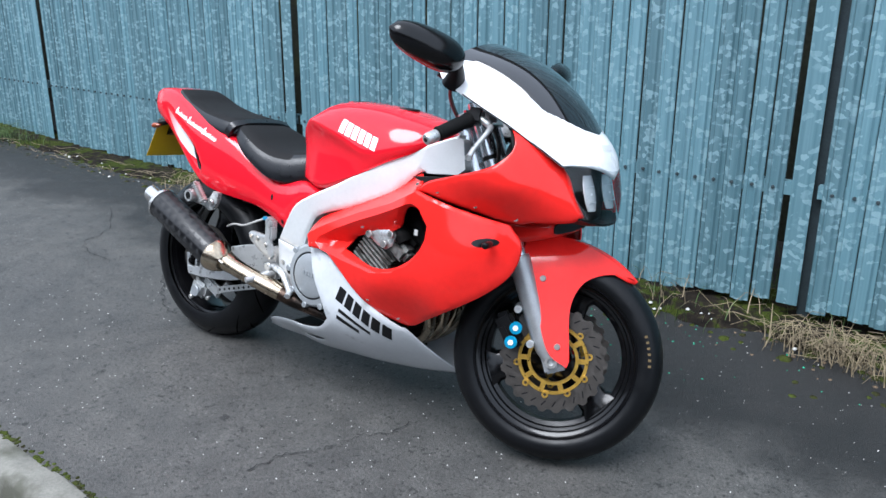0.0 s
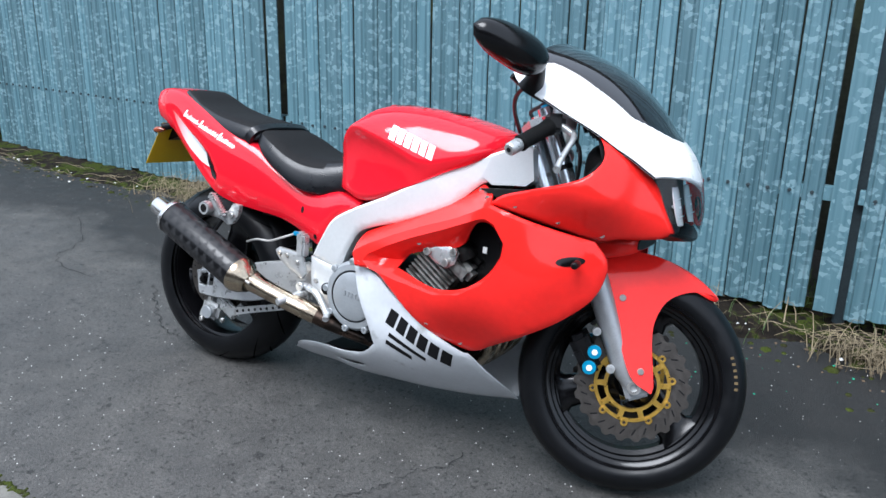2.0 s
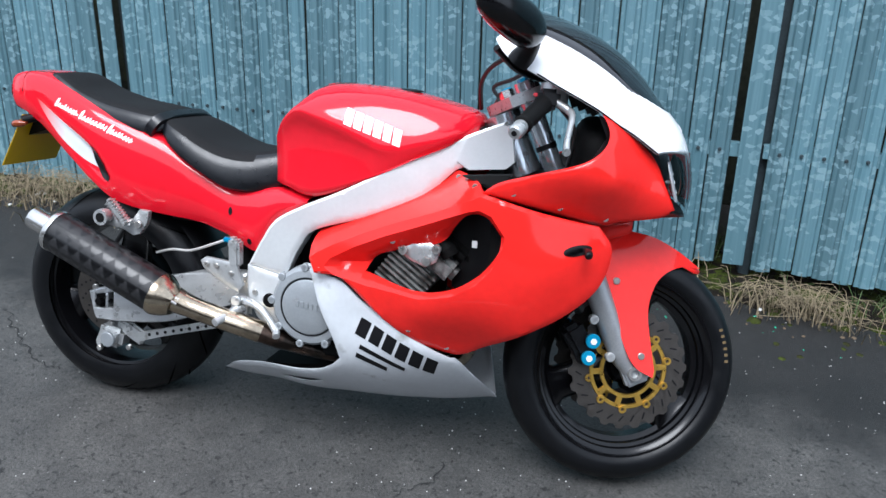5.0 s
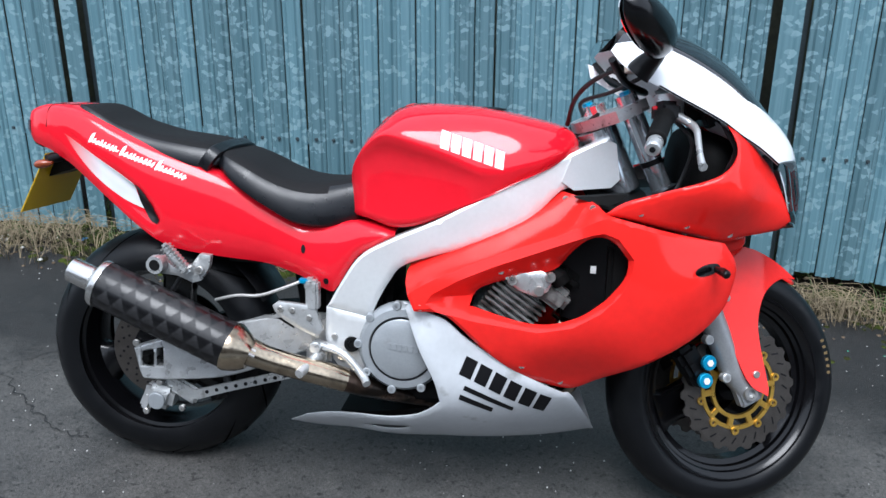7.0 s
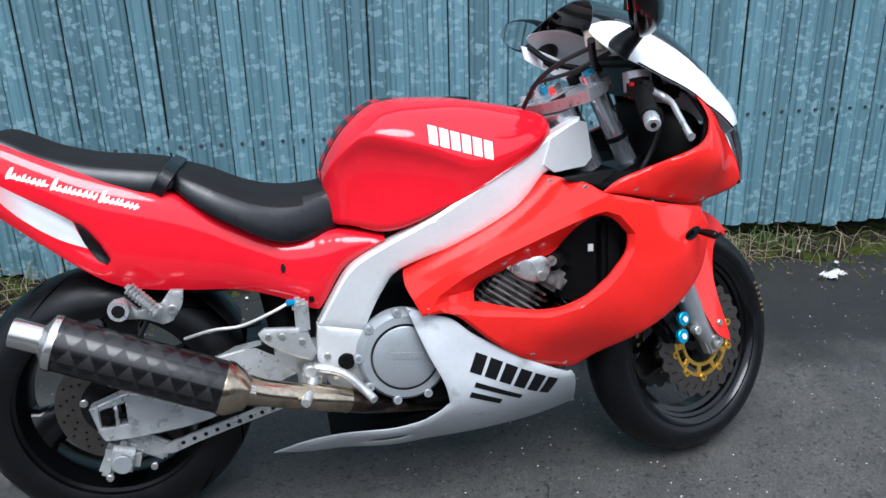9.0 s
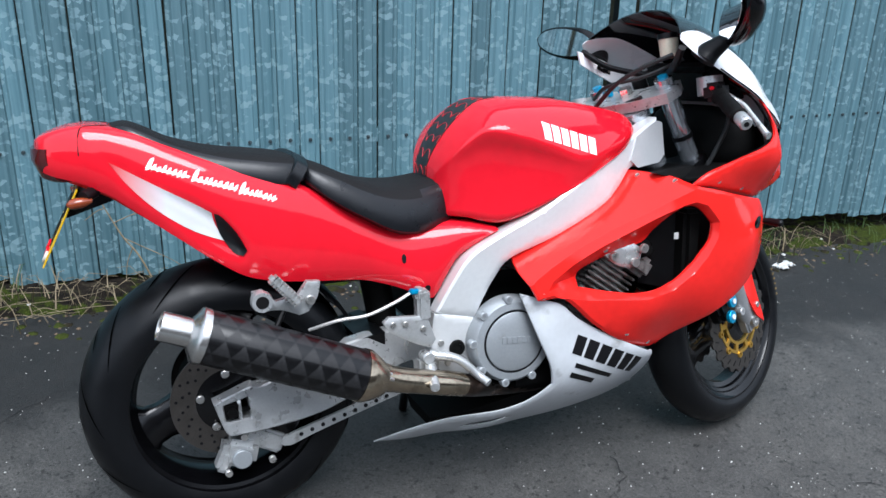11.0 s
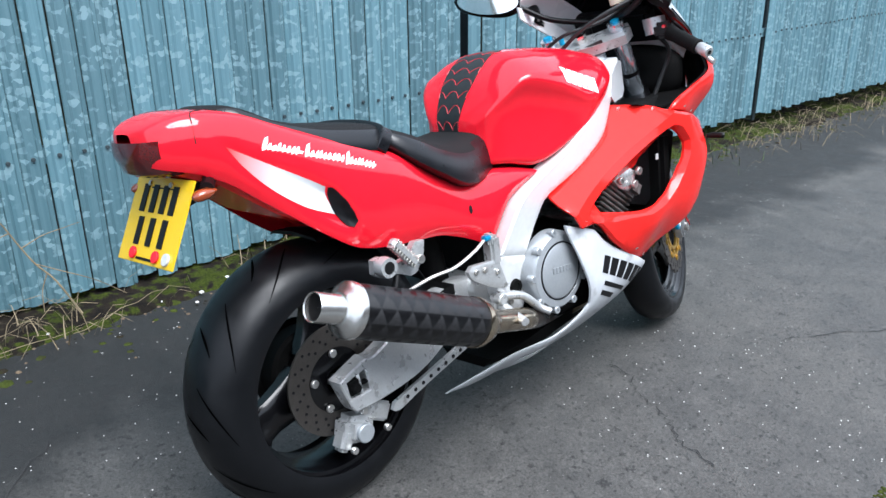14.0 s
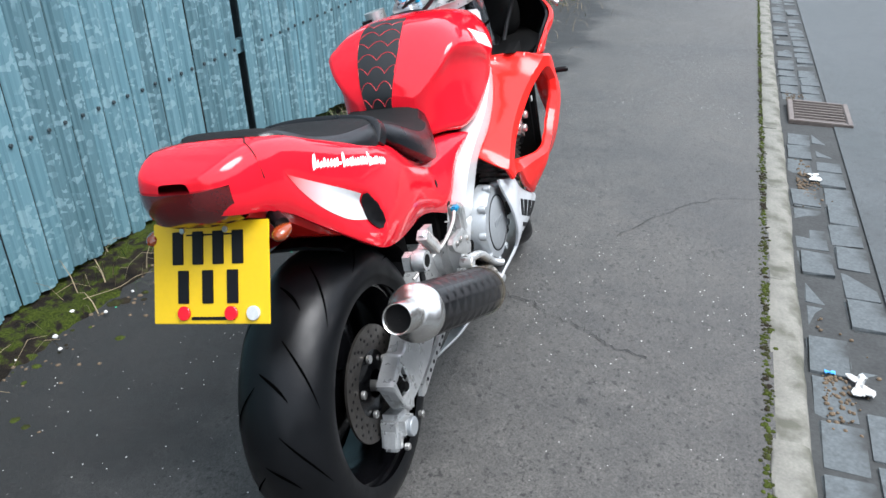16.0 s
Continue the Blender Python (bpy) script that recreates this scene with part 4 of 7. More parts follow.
front_seat = part("rider_seat", saddle([(0.182, 0.085, 0.818, 0.796), (0.205, 0.118, 0.822, 0.776), (0.255, 0.135, 0.806, 0.738), (0.32, 0.140, 0.776, 0.700), (0.38, 0.135, 0.760, 0.670), (0.44, 0.122, 0.757, 0.662), (0.50, 0.100, 0.766, 0.670), (0.528, 0.088, 0.774, 0.684), (0.538, 0.07, 0.762, 0.69)]), VINYL, bike, "black vinyl rider seat", angle=60)
rear_seat = part("pillion_seat", saddle([(-0.165, 0.070, 0.911, 0.900), (-0.135, 0.092, 0.914, 0.890), (-0.10, 0.104, 0.901, 0.868), (-0.05, 0.112, 0.876, 0.845), (0.03, 0.121, 0.855, 0.812), (0.11, 0.125, 0.845, 0.790), (0.16, 0.122, 0.838, 0.784), (0.19, 0.112, 0.830, 0.788), (0.206, 0.094, 0.818, 0.794)]), VINYL, bike, "black vinyl pillion seat", angle=60)
for ob in (front_seat, rear_seat):
    ob.data.materials.append(VINYL_TOP)
    for p in ob.data.polygons:
        p.material_index = 1 if p.normal.z > 0.72 else 0
strap_pts = [(0.160, -0.121, 0.780), (0.176, -0.122, 0.803), (0.190, -0.106, 0.822), (0.197, -0.05, 0.829), (0.198, 0.0, 0.830), (0.197, 0.05, 0.829), (0.190, 0.106, 0.822), (0.176, 0.122, 0.803), (0.160, 0.121, 0.780)]
sp = along(strap_pts, 5)
strap_rings = []
for i, p in enumerate(sp):
    q, r = sp[max(i - 1, 0)], sp[min(i + 1, len(sp) - 1)]
    d = Vector(r - q).normalized()
    nrm = Vector((0.45, 0, 0.89)) if abs(p[1]) < 0.08 else Vector((0.2, math.copysign(0.9, p[1]), 0.35)).normalized()
    sdv = d.cross(nrm).normalized()
    c = Vector(p)
    strap_rings.append([c + sdv * 0.014 + nrm * 0.001, c + sdv * 0.012 + nrm * 0.005, c - sdv * 0.012 + nrm * 0.005, c - sdv * 0.014 + nrm * 0.001, c - sdv * 0.014 - nrm * 0.008, c + sdv * 0.014 - nrm * 0.008])
part("seat_strap", loft(strap_rings), VINYL, rear_seat, "black vinyl strap across the seat")


FLASH = [(-0.197, 0.862), (-0.154, 0.846), (-0.101, 0.806), (-0.030, 0.768), (0.012, 0.738), (0.045, 0.700), (0.068, 0.652), (0.052, 0.640), (0.020, 0.656), (-0.046, 0.697), (-0.10, 0.742), (-0.16, 0.800)]


def tail():
    """The tail: an arched shell open below, drawn out to the rear, with a scooped flank behind a vent."""
    st = [(-0.302, 0.030, 0.886, 0.836), (-0.292, 0.066, 0.894, 0.828), (-0.272, 0.088, 0.903, 0.820), (-0.245, 0.101, 0.911, 0.812), (-0.222, 0.108, 0.914, 0.804), (-0.207, 0.112, 0.914, 0.796), (-0.17, 0.117, 0.911, 0.775), (-0.12, 0.125, 0.898, 0.735), (-0.06, 0.136, 0.872, 0.688), (0.0, 0.145, 0.848, 0.642), (0.06, 0.148, 0.826, 0.604), (0.13, 0.146, 0.803, 0.586), (0.21, 0.138, 0.772, 0.576), (0.30, 0.128, 0.718, 0.566), (0.36, 0.124, 0.684, 0.548), (0.40, 0.124, 0.668, 0.532), (0.455, 0.128, 0.672, 0.508), (0.475, 0.130, 0.674, 0.520), (0.52, 0.134, 0.676, 0.590), (0.565, 0.138, 0.672, 0.620), (0.612, 0.142, 0.660, 0.648)]
    rings = []
    for x, w, zt, zb in along(st, 10):
        h = zt - zb
        half = [(0.90, 0.0), (0.95, 0.10), (0.985, 0.22), (1.0, 0.34), (1.0, 0.48), (0.985, 0.62), (0.955, 0.76), (0.91, 0.87), (0.84, 0.945), (0.76, 0.975), (0.5, 0.992), (0.0, 1.0)]
        hv = np.linspace(0, 1, 27)
        arcl = np.r_[0, np.cumsum([math.hypot((q[0] - p[0]) * w, (q[1] - p[1]) * h) for p, q in zip(half, half[1:])])]
        arcl /= arcl[-1]
        half = [(np.interp(t, arcl, [p[0] for p in half]), np.interp(t, arcl, [p[1] for p in half])) for t in (1 - (1 - q) ** 1.5 for q in hv)]
        r = []
        for u, v in half:
            y, z = u * w, zb + v * h
            if inside((x, z), FLASH):  # the flank is scooped, deepest at the vent
                y -= min(1.0, loop_gap(x, z, FLASH) / 0.012) * (0.004 + 0.012 * max(0.0, min(1.0, (x + 0.10) / 0.12)))
            r.append((x, -y, z))
        l = [(px, -py, pz) for px, py, pz in reversed(r[:-1])]
        inn = [(x, y * 0.95, z - (0.004 if 0.1 < (z - zb) else 0)) for _, y, z in reversed(r + l)]
        rings.append(r + l + inn)
    return loft(rings)


def loop_gap(x, z, poly):
    """Distance from a point to a closed outline."""
    best = 9.0
    for (x1, z1), (x2, z2) in zip(poly, [*poly[1:], poly[0]]):
        t = max(0.0, min(1.0, ((x - x1) * (x2 - x1) + (z - z1) * (z2 - z1)) / ((x2 - x1) ** 2 + (z2 - z1) ** 2)))
        best = min(best, math.hypot(x - x1 - t * (x2 - x1), z - z1 - t * (z2 - z1)))
    return best


part("tail_fairing", tail(), RED, bike, "red tail fairing with white flash", angle=50)

# ---- fairings ----
side_y = spline([(0.66, 0.54, -0.205), (0.68, 0.50, -0.212), (0.80, 0.65, -0.185), (0.95, 0.73, -0.185), (1.05, 0.74, -0.215), (1.13, 0.722, -0.222), (1.23, 0.69, -0.196), (1.32, 0.66, -0.160), (1.34, 0.58, -0.150), (1.25, 0.60, -0.208), (1.10, 0.55, -0.224), (0.95, 0.45, -0.222), (0.85, 0.58, -0.207), (1.0, 0.35, -0.165), (1.15, 0.42, -0.195), (1.26, 0.48, -0.185), (0.80, 0.44, -0.200), (1.05, 0.36, -0.16)])
side_out = [(0.643, 0.560), (0.648, 0.588), (0.796, 0.652), (0.89, 0.695), (0.942, 0.738), (0.966, 0.764), (1.038, 0.753), (1.066, 0.735), (1.121, 0.722), (1.213, 0.699), (1.316, 0.677), (1.345, 0.636), (1.347, 0.596), (1.325, 0.535), (1.264, 0.476), (1.176, 0.419), (1.084, 0.365), (1.03, 0.333), (0.99, 0.334), (0.906, 0.368), (0.821, 0.424), (0.736, 0.497), (0.668, 0.503)]
side_hole = [(0.786, 0.514), (0.792, 0.532), (0.810, 0.553), (0.861, 0.573), (0.932, 0.592), (0.973, 0.610), (1.001, 0.650), (1.028, 0.680), (1.056, 0.688), (1.083, 0.678), (1.112, 0.645), (1.110, 0.614), (1.090, 0.578), (1.058, 0.542), (1.005, 0.508), (0.935, 0.493), (0.863, 0.499)]
# the dished field round the opening, and the fold under the panel's lit upper band
dish = [(0.692, 0.522), (0.706, 0.542), (0.763, 0.575), (0.839, 0.610), (0.926, 0.645), (1.035, 0.692), (1.060, 0.699), (1.088, 0.690), (1.122, 0.648), (1.118, 0.611), (1.096, 0.568), (1.062, 0.530), (1.006, 0.496), (0.933, 0.481), (0.800, 0.488), (0.718, 0.505)]
fold = [(0.652, 0.535), (0.668, 0.549), (0.705, 0.571), (0.776, 0.606), (0.857, 0.641), (0.962, 0.681), (1.071, 0.7335)]


def gap_to(x, z, line):
    """Distance from a point to a chain of straight pieces."""
    best = 9.0
    for (x1, z1), (x2, z2) in zip(line, line[1:]):
        t = max(0.0, min(1.0, ((x - x1) * (x2 - x1) + (z - z1) * (z2 - z1)) / ((x2 - x1) ** 2 + (z2 - z1) ** 2)))
        best = min(best, math.hypot(x - x1 - t * (x2 - x1), z - z1 - t * (z2 - z1)))
    return best


def side_depth(x, z):
    """The side panel's skin: an upper band leaning inwards over a fold, and a dish round the opening."""
    y = side_y(x, z)
    over = z - np.interp(x, [p[0] for p in fold], [p[1] for p in fold])
    if over > 0 and x < 1.071:
        y += 1.1 * over
    if inside((x, z), dish):
        y += min(0.042, 0.95 * gap_to(x, z, [*dish, dish[0]]))
    return y


both("side_fairing", sheet(side_out, side_depth, 0.006, [side_hole], turn_in=0.004, step=0.013, creases=[fold, [*dish, dish[0]]]), RED_DULL, label="red side fairing with an opening over the engine", angle=26)
for x, z in ((0.681, 0.512), (0.852, 0.597), (1.038, 0.742), (0.985, 0.750), (0.905, 0.395), (0.99, 0.352)):
    for s in (-1, 1):
        y = side_depth(x, z) * -s
        part("panel_bolt", moved(joined(disc(0.007, 0.003, 14), disc(0.0035, 0.0045, 6)), Matrix.Translation((x, y + (0.001 if s < 0 else -0.004), z))), STEEL, bike)

nose_y = spline([(1.07, 0.74, -0.214), (1.13, 0.742, -0.213), (1.23, 0.714, -0.182), (1.33, 0.688, -0.142), (1.42, 0.70, -0.105), (1.476, 0.715, -0.084), (1.45, 0.765, -0.098), (1.43, 0.80, -0.098), (1.40, 0.847, -0.108), (1.31, 0.87, -0.185), (1.25, 0.79, -0.214), (1.335, 0.90, -0.148), (1.26, 0.948, -0.160), (1.21, 0.965, -0.165), (1.34, 0.78, -0.186)])
nose_out = [(1.062, 0.736), (1.098, 0.762), (1.166, 0.785), (1.24, 0.808), (1.284, 0.826), (1.311, 0.85), (1.320, 0.875), (1.312, 0.902), (1.288, 0.933), (1.257, 0.953), (1.205, 0.972), (1.26, 0.944), (1.338, 0.898), (1.403, 0.845), (1.428, 0.814), (1.447, 0.775), (1.462, 0.745), (1.476, 0.716), (1.452, 0.699), (1.405, 0.691), (1.358, 0.687), (1.318, 0.678), (1.213, 0.701), (1.121, 0.724)]
both("nose_fairing", sheet(nose_out, nose_y, 0.006, turn_in=0.003, step=0.013), RED_DULL, label="red upper fairing beside the headlamp", angle=70)
for x, z in ((1.13, 0.742), (1.229, 0.716), (1.327, 0.694)):
    for s in (-1, 1):
        part("panel_bolt", moved(joined(disc(0.007, 0.003, 14), disc(0.0035, 0.0045, 6)), Matrix.Translation((x, nose_y(x, z) * -s + (0.001 if s < 0 else -0.004), z))), STEEL, bike)

# upper cowl and screen: arcs from the right edge over the middle to the left edge
mid_line = [(1.504, 0.816), (1.489, 0.860), (1.464, 0.904), (1.424, 0.946), (1.386, 0.992), (1.344, 1.034), (1.295, 1.071), (1.240, 1.101), (1.180, 1.124), (1.118, 1.141)]
edge_line = [(1.424, -0.114, 0.844), (1.402, -0.124, 0.860), (1.372, -0.134, 0.881), (1.335, -0.145, 0.902), (1.295, -0.157, 0.928), (1.255, -0.165, 0.949), (1.205, -0.172, 0.973), (1.155, -0.178, 0.998), (1.10, -0.180, 1.024), (1.045, -0.178, 1.048)]
cowl_mid, cowl_edge = along(mid_line, 4), along(edge_line, 4)


def arc(i, u):
    """A point of the cowl: station i along it, u from -1 (right edge) to 1 (left edge)."""
    m, e = cowl_mid[i], cowl_edge[i]
    k = abs(u)
    f = k ** 2.2
    y = -e[1] * math.copysign(k ** 0.92, u)
    brow = 0.022 * max(0.0, 1 - i / 8) * math.sin(math.pi * min(1.0, k)) ** 0.8  # arched over each lamp
    return Vector((m[0] + (e[0] - m[0]) * f - 0.3 * brow, y, m[1] + (e[2] - m[1]) * f + brow))


def split_u(i):
    """How far from the middle the screen reaches at station i."""
    t = (i - 10) / (len(cowl_mid) - 11)
    return 0.0 if t < 0 else 0.62 * min(1.0, t * 4) ** 0.5 + 0.06 * t


def band(i0, i1, ua, ub, n=10, thick=0.005):
    grid = [[arc(i, ua(i) + (ub(i) - ua(i)) * k / n) for k in range(n + 1)] for i in range(i0, i1)]
    lower = [[p - Vector((0.6, 0, 0.8)) * thick for p in r] for r in grid]
    return loft([r + list(reversed(q)) for r, q in zip(grid, lower)])


last = len(cowl_mid)


def rounding(i):
    """How far the cowl's rear end is drawn in to a rounded tip."""
    return max(0.0, (i - (last - 6)) / 5) ** 2


cowl = joined(band(0, 11, lambda i: -1, lambda i: 1, 24), band(10, last, lambda i: -1 + 0.10 * rounding(i), lambda i: -split_u(i) - 0.16 * rounding(i), 10), band(10, last, lambda i: split_u(i) + 0.16 * rounding(i), lambda i: 1 - 0.10 * rounding(i), 10))
part("upper_cowl", cowl, WHITE, bike, "white upper cowl round the screen", angle=60)
part("windscreen", band(10, last, lambda i: -split_u(i) - 0.01 - 0.16 * rounding(i), lambda i: split_u(i) + 0.01 + 0.16 * rounding(i), 20, 0.004), SCREEN, bike, "smoked black windscreen", angle=60)
both("cowl_seam", tube([(p[0], p[1] - 0.001, p[2] - 0.002) for p in edge_line[:8]], 0.0017, 8, 4), BLACK, label="dark rubber seam below the white cowl")
# a dark inner face of the cowl, and the white mirror brackets inside it
both("cockpit_inner_panel", sheet([(1.07, 0.738), (1.166, 0.780), (1.284, 0.822), (1.314, 0.872), (1.285, 0.930), (1.215, 0.962), (1.338, 0.892), (1.40, 0.838), (1.435, 0.75), (1.41, 0.71), (1.32, 0.685), (1.121, 0.728)], lambda x, z: nose_y(x, z) + 0.013, 0.005), BLACK, label="black inner lining of the fairing")
flange = part("cowl_flange", sheet([(1.042, 1.046), (1.050, 1.012), (1.075, 0.996), (1.16, 0.950), (1.25, 0.908), (1.262, 0.930), (1.18, 0.985), (1.10, 1.026)], lambda x, z: 0.163 - 0.19 * (x - 1.05), 0.005, step=0.012), WHITE, bike, "white inner flange of the upper cowl")
part("mirror_bracket", moved(block(0.050, 0.006, 0.020, 0.0028), pose(1.118, 0.145, 0.997, 0, 26, 0)), BLACK, flange, "black mirror bracket")
for dx in (-0.012, 0.012):
    part("bracket_screw", moved(disc(0.004, 0.003, 12), Matrix.Translation((1.118 + dx, 0.139, 0.997 - 0.49 * dx))), STEEL, flange)
part("instrument_panel", moved(joined(block(0.05, 0.20, 0.09, 0.012), block(0.03, 0.26, 0.03, 0.008, (0.02, 0, -0.05))), pose(1.235, 0, 0.965, 0, -25, 0)), BLACK, bike, "black instrument cluster")

# Plain dark body added for the wiring, to close the view through the nose.
part("wiring_loom", body([(1.225, 0.05, 0.86, 0.82, 0.76), (1.25, 0.11, 0.90, 0.83, 0.74), (1.30, 0.13, 0.90, 0.83, 0.73), (1.35, 0.11, 0.88, 0.82, 0.73), (1.38, 0.06, 0.85, 0.80, 0.75)], 3.0, 32), DARK, bike, "dark filler body standing for wiring inside the nose")
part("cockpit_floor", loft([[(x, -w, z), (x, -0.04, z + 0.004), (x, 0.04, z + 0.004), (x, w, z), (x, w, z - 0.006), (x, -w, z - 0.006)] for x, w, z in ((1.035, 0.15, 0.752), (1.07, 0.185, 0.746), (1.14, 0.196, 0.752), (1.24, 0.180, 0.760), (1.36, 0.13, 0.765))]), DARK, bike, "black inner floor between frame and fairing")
# headlamp: dark surround, clear cover, two reflectors
lamp_rows = [[(1.423, -0.112, 0.845), (1.449, -0.099, 0.778), (1.476, -0.085, 0.716)], [(1.463, -0.074, 0.858), (1.491, -0.066, 0.774), (1.498, -0.058, 0.706)], [(1.498, -0.028, 0.838), (1.511, -0.026, 0.766), (1.508, -0.025, 0.699)]]


def lamp_cover(off):
    cols = []
    rows = lamp_rows + [[(x, -y, z) for x, y, z in r] for r in reversed(lamp_rows)]
    grid = along([np.array(r).ravel() for r in rows], 5)
    return loft([[(p[0] - off, p[1], p[2]), *[(q[0] - off, q[1], q[2]) for q in along([p[0:3], p[3:6], p[6:9]], 5)][1:]] for p in grid], False, False)


cover = part("headlamp_cover", lamp_cover(0.0), CLEAR, bike, "clear headlamp cover", angle=60)
cover.visible_shadow = False
part("headlamp_housing", lamp_cover(0.052), BLACK, bike, "black headlamp housing", angle=60)
for s in (-1, 1):
    # a tall mirror round each bulb, leaning back a little
    rows = []
    for k in range(9):
        q = -1 + k / 4
        rows.append([(1.470 - 0.013 * q - 0.005 * u * u, s * 0.043 + 0.025 * u * (1 - 0.55 * q * q) ** 0.5, 0.775 + 0.045 * q) for u in np.linspace(-1, 1, 9)])
    rf = part("reflector", loft([r + [(x - 0.003, y, z) for x, y, z in reversed(r)] for r in rows]), REFLECTOR, bike, "mirror-bright headlamp reflector")
    for q in (-0.5, 0.45):
        part("reflector_step", moved(block(0.002, 0.034, 0.0025, 0.0006), pose(1.4705 - 0.013 * q, 0.044 * s, 0.773 + 0.043 * q)), GUSSET, rf)
    part("bulb", moved(lathe([(0.0001, -0.03), (0.004, -0.03), (0.004, 0.001), (0.0001, 0.003)], 14, False), pose(1.470, 0.044 * s, 0.772, 0, 0, -90)), WHITE_PRINT, rf)
part("nose_lip", loft([[(x, y, z), (x + 0.002, y * 1.01, z - 0.006), (x - 0.05, y * 0.94, z - 0.014), (x - 0.10, y * 0.85, z - 0.008), (x - 0.10, y * 0.85, z)] for x, y, z in [tuple(q) for q in along([(1.470, -0.086, 0.715), (1.492, -0.056, 0.704), (1.501, -0.026, 0.697), (1.502, 0.0, 0.696), (1.501, 0.026, 0.697), (1.492, 0.056, 0.704), (1.470, 0.086, 0.715)], 5)]]), BLACK, bike, "dark lip under the headlamp")
part("nose_duct", body([(1.20, 0.080, 0.665, 0.645, 0.600), (1.26, 0.088, 0.680, 0.650, 0.605), (1.33, 0.086, 0.690, 0.660, 0.622), (1.375, 0.080, 0.692, 0.666, 0.640), (1.388, 0.070, 0.688, 0.668, 0.650)], 4.0, 32), RED_DULL, bike, "red air duct below the nose")
part("duct_mouth", body([(1.380, 0.070, 0.684, 0.667, 0.648), (1.391, 0.064, 0.682, 0.667, 0.652)], 4.0, 32), INK, bike)

# belly pan
belly_y = spline([(0.64, 0.50, -0.185), (0.70, 0.45, -0.195), (0.80, 0.40, -0.185), (1.0, 0.30, -0.155), (1.05, 0.30, -0.135), (1.09, 0.17, -0.014), (0.9, 0.15, -0.05), (0.7, 0.14, -0.06), (0.5, 0.145, -0.06), (0.35, 0.15, -0.055), (0.40, 0.20, -0.115), (0.6, 0.22, -0.15), (0.75, 0.27, -0.17), (0.9, 0.28, -0.165)])
belly_out = [(0.640, 0.515), (0.690, 0.497), (0.736, 0.482), (0.783, 0.442), (0.861, 0.394), (0.948, 0.350), (1.0, 0.323), (1.022, 0.309), (1.090, 0.160), (0.95, 0.150), (0.739, 0.142), (0.594, 0.140), (0.48, 0.145), (0.336, 0.147), (0.365, 0.168), (0.40, 0.195), (0.467, 0.214), (0.638, 0.232), (0.69, 0.252), (0.726, 0.285), (0.712, 0.34), (0.677, 0.416)]
belly_hole = [(0.53, 0.172), (0.57, 0.184), (0.63, 0.190), (0.655, 0.184), (0.62, 0.172), (0.57, 0.168)]
def belly_depth(x, z):
    return min(-0.010, belly_y(x, z))


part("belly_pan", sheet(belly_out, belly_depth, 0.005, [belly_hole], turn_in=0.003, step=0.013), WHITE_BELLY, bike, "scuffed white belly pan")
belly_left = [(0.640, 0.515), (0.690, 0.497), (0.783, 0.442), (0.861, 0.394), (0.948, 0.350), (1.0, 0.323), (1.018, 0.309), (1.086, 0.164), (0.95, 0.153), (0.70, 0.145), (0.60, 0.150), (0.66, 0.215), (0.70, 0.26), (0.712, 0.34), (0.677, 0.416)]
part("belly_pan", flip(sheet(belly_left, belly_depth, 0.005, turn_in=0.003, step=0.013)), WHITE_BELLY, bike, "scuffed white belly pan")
part("belly_floor", loft([[(x, -w, 0.166), (x, w, 0.166), (x, w * 0.9, 0.155), (x, -w * 0.9, 0.155)] for x, w in ((0.52, 0.045), (0.7, 0.05), (1.0, 0.022))]), WHITE_BELLY, bike)
# Dark block fills the pan; the shade of its interior is in the colour.
part("belly_liner", loft([[(x, -w, 0.168), (x, w, 0.168), (x, w * 1.5, z), (x, -w * 1.5, z)] for x, w, z in ((0.47, 0.05, 0.195), (0.55, 0.06, 0.205), (0.7, 0.062, 0.23), (0.93, 0.03, 0.25))]), DARK, bike)
part("belly_vent", sheet([(q[0], q[1] + 0.001) for q in belly_hole], lambda x, z: belly_y(x, z) + 0.012, 0.004), INK, bike)

# knee panel trims by the tank
both("dash_trim", sheet([(1.0, 0.760), (1.04, 0.764), (1.115, 0.772), (1.10, 0.760), (1.068, 0.742), (1.02, 0.755)], lambda x, z: -0.16 - 0.3 * (0.77 - z), 0.02), DARK, label="black trim panel by the headstock")

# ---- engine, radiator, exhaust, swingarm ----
# Block, cam cover and carburettors carry the engine bay's shade as near-black colour.
part("engine_block", joined(block(0.34, 0.24, 0.24, 0.02, (0.74, 0, 0.36)), block(0.16, 0.26, 0.14, 0.02, (0.72, 0, 0.32))), DARK, bike, "alloy engine block, bay shade in its colour")


cyl_m = pose(0.835, 0, 0.405, 0, 35, 0)
cyl = part("cylinder_block", moved(joined(block(0.10, 0.30, 0.17, 0.01, (-0.025, 0, 0.08))), cyl_m), ENGINE, bike, "finned alloy cylinders")
for k in range(11):
    part("cooling_fin", moved(block(0.125, 0.33, 0.006, 0.002, (-0.025, 0, 0.015 + 0.0135 * k)), cyl_m), ENGINE, cyl)
part("cylinder_head", moved(block(0.13, 0.34, 0.05, 0.012, (0, 0, 0.19)), cyl_m), ENGINE, cyl)
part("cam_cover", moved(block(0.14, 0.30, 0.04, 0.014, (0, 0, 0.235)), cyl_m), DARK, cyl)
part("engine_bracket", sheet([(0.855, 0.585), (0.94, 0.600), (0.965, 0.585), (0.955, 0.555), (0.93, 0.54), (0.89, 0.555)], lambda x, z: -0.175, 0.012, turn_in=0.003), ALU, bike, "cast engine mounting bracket")
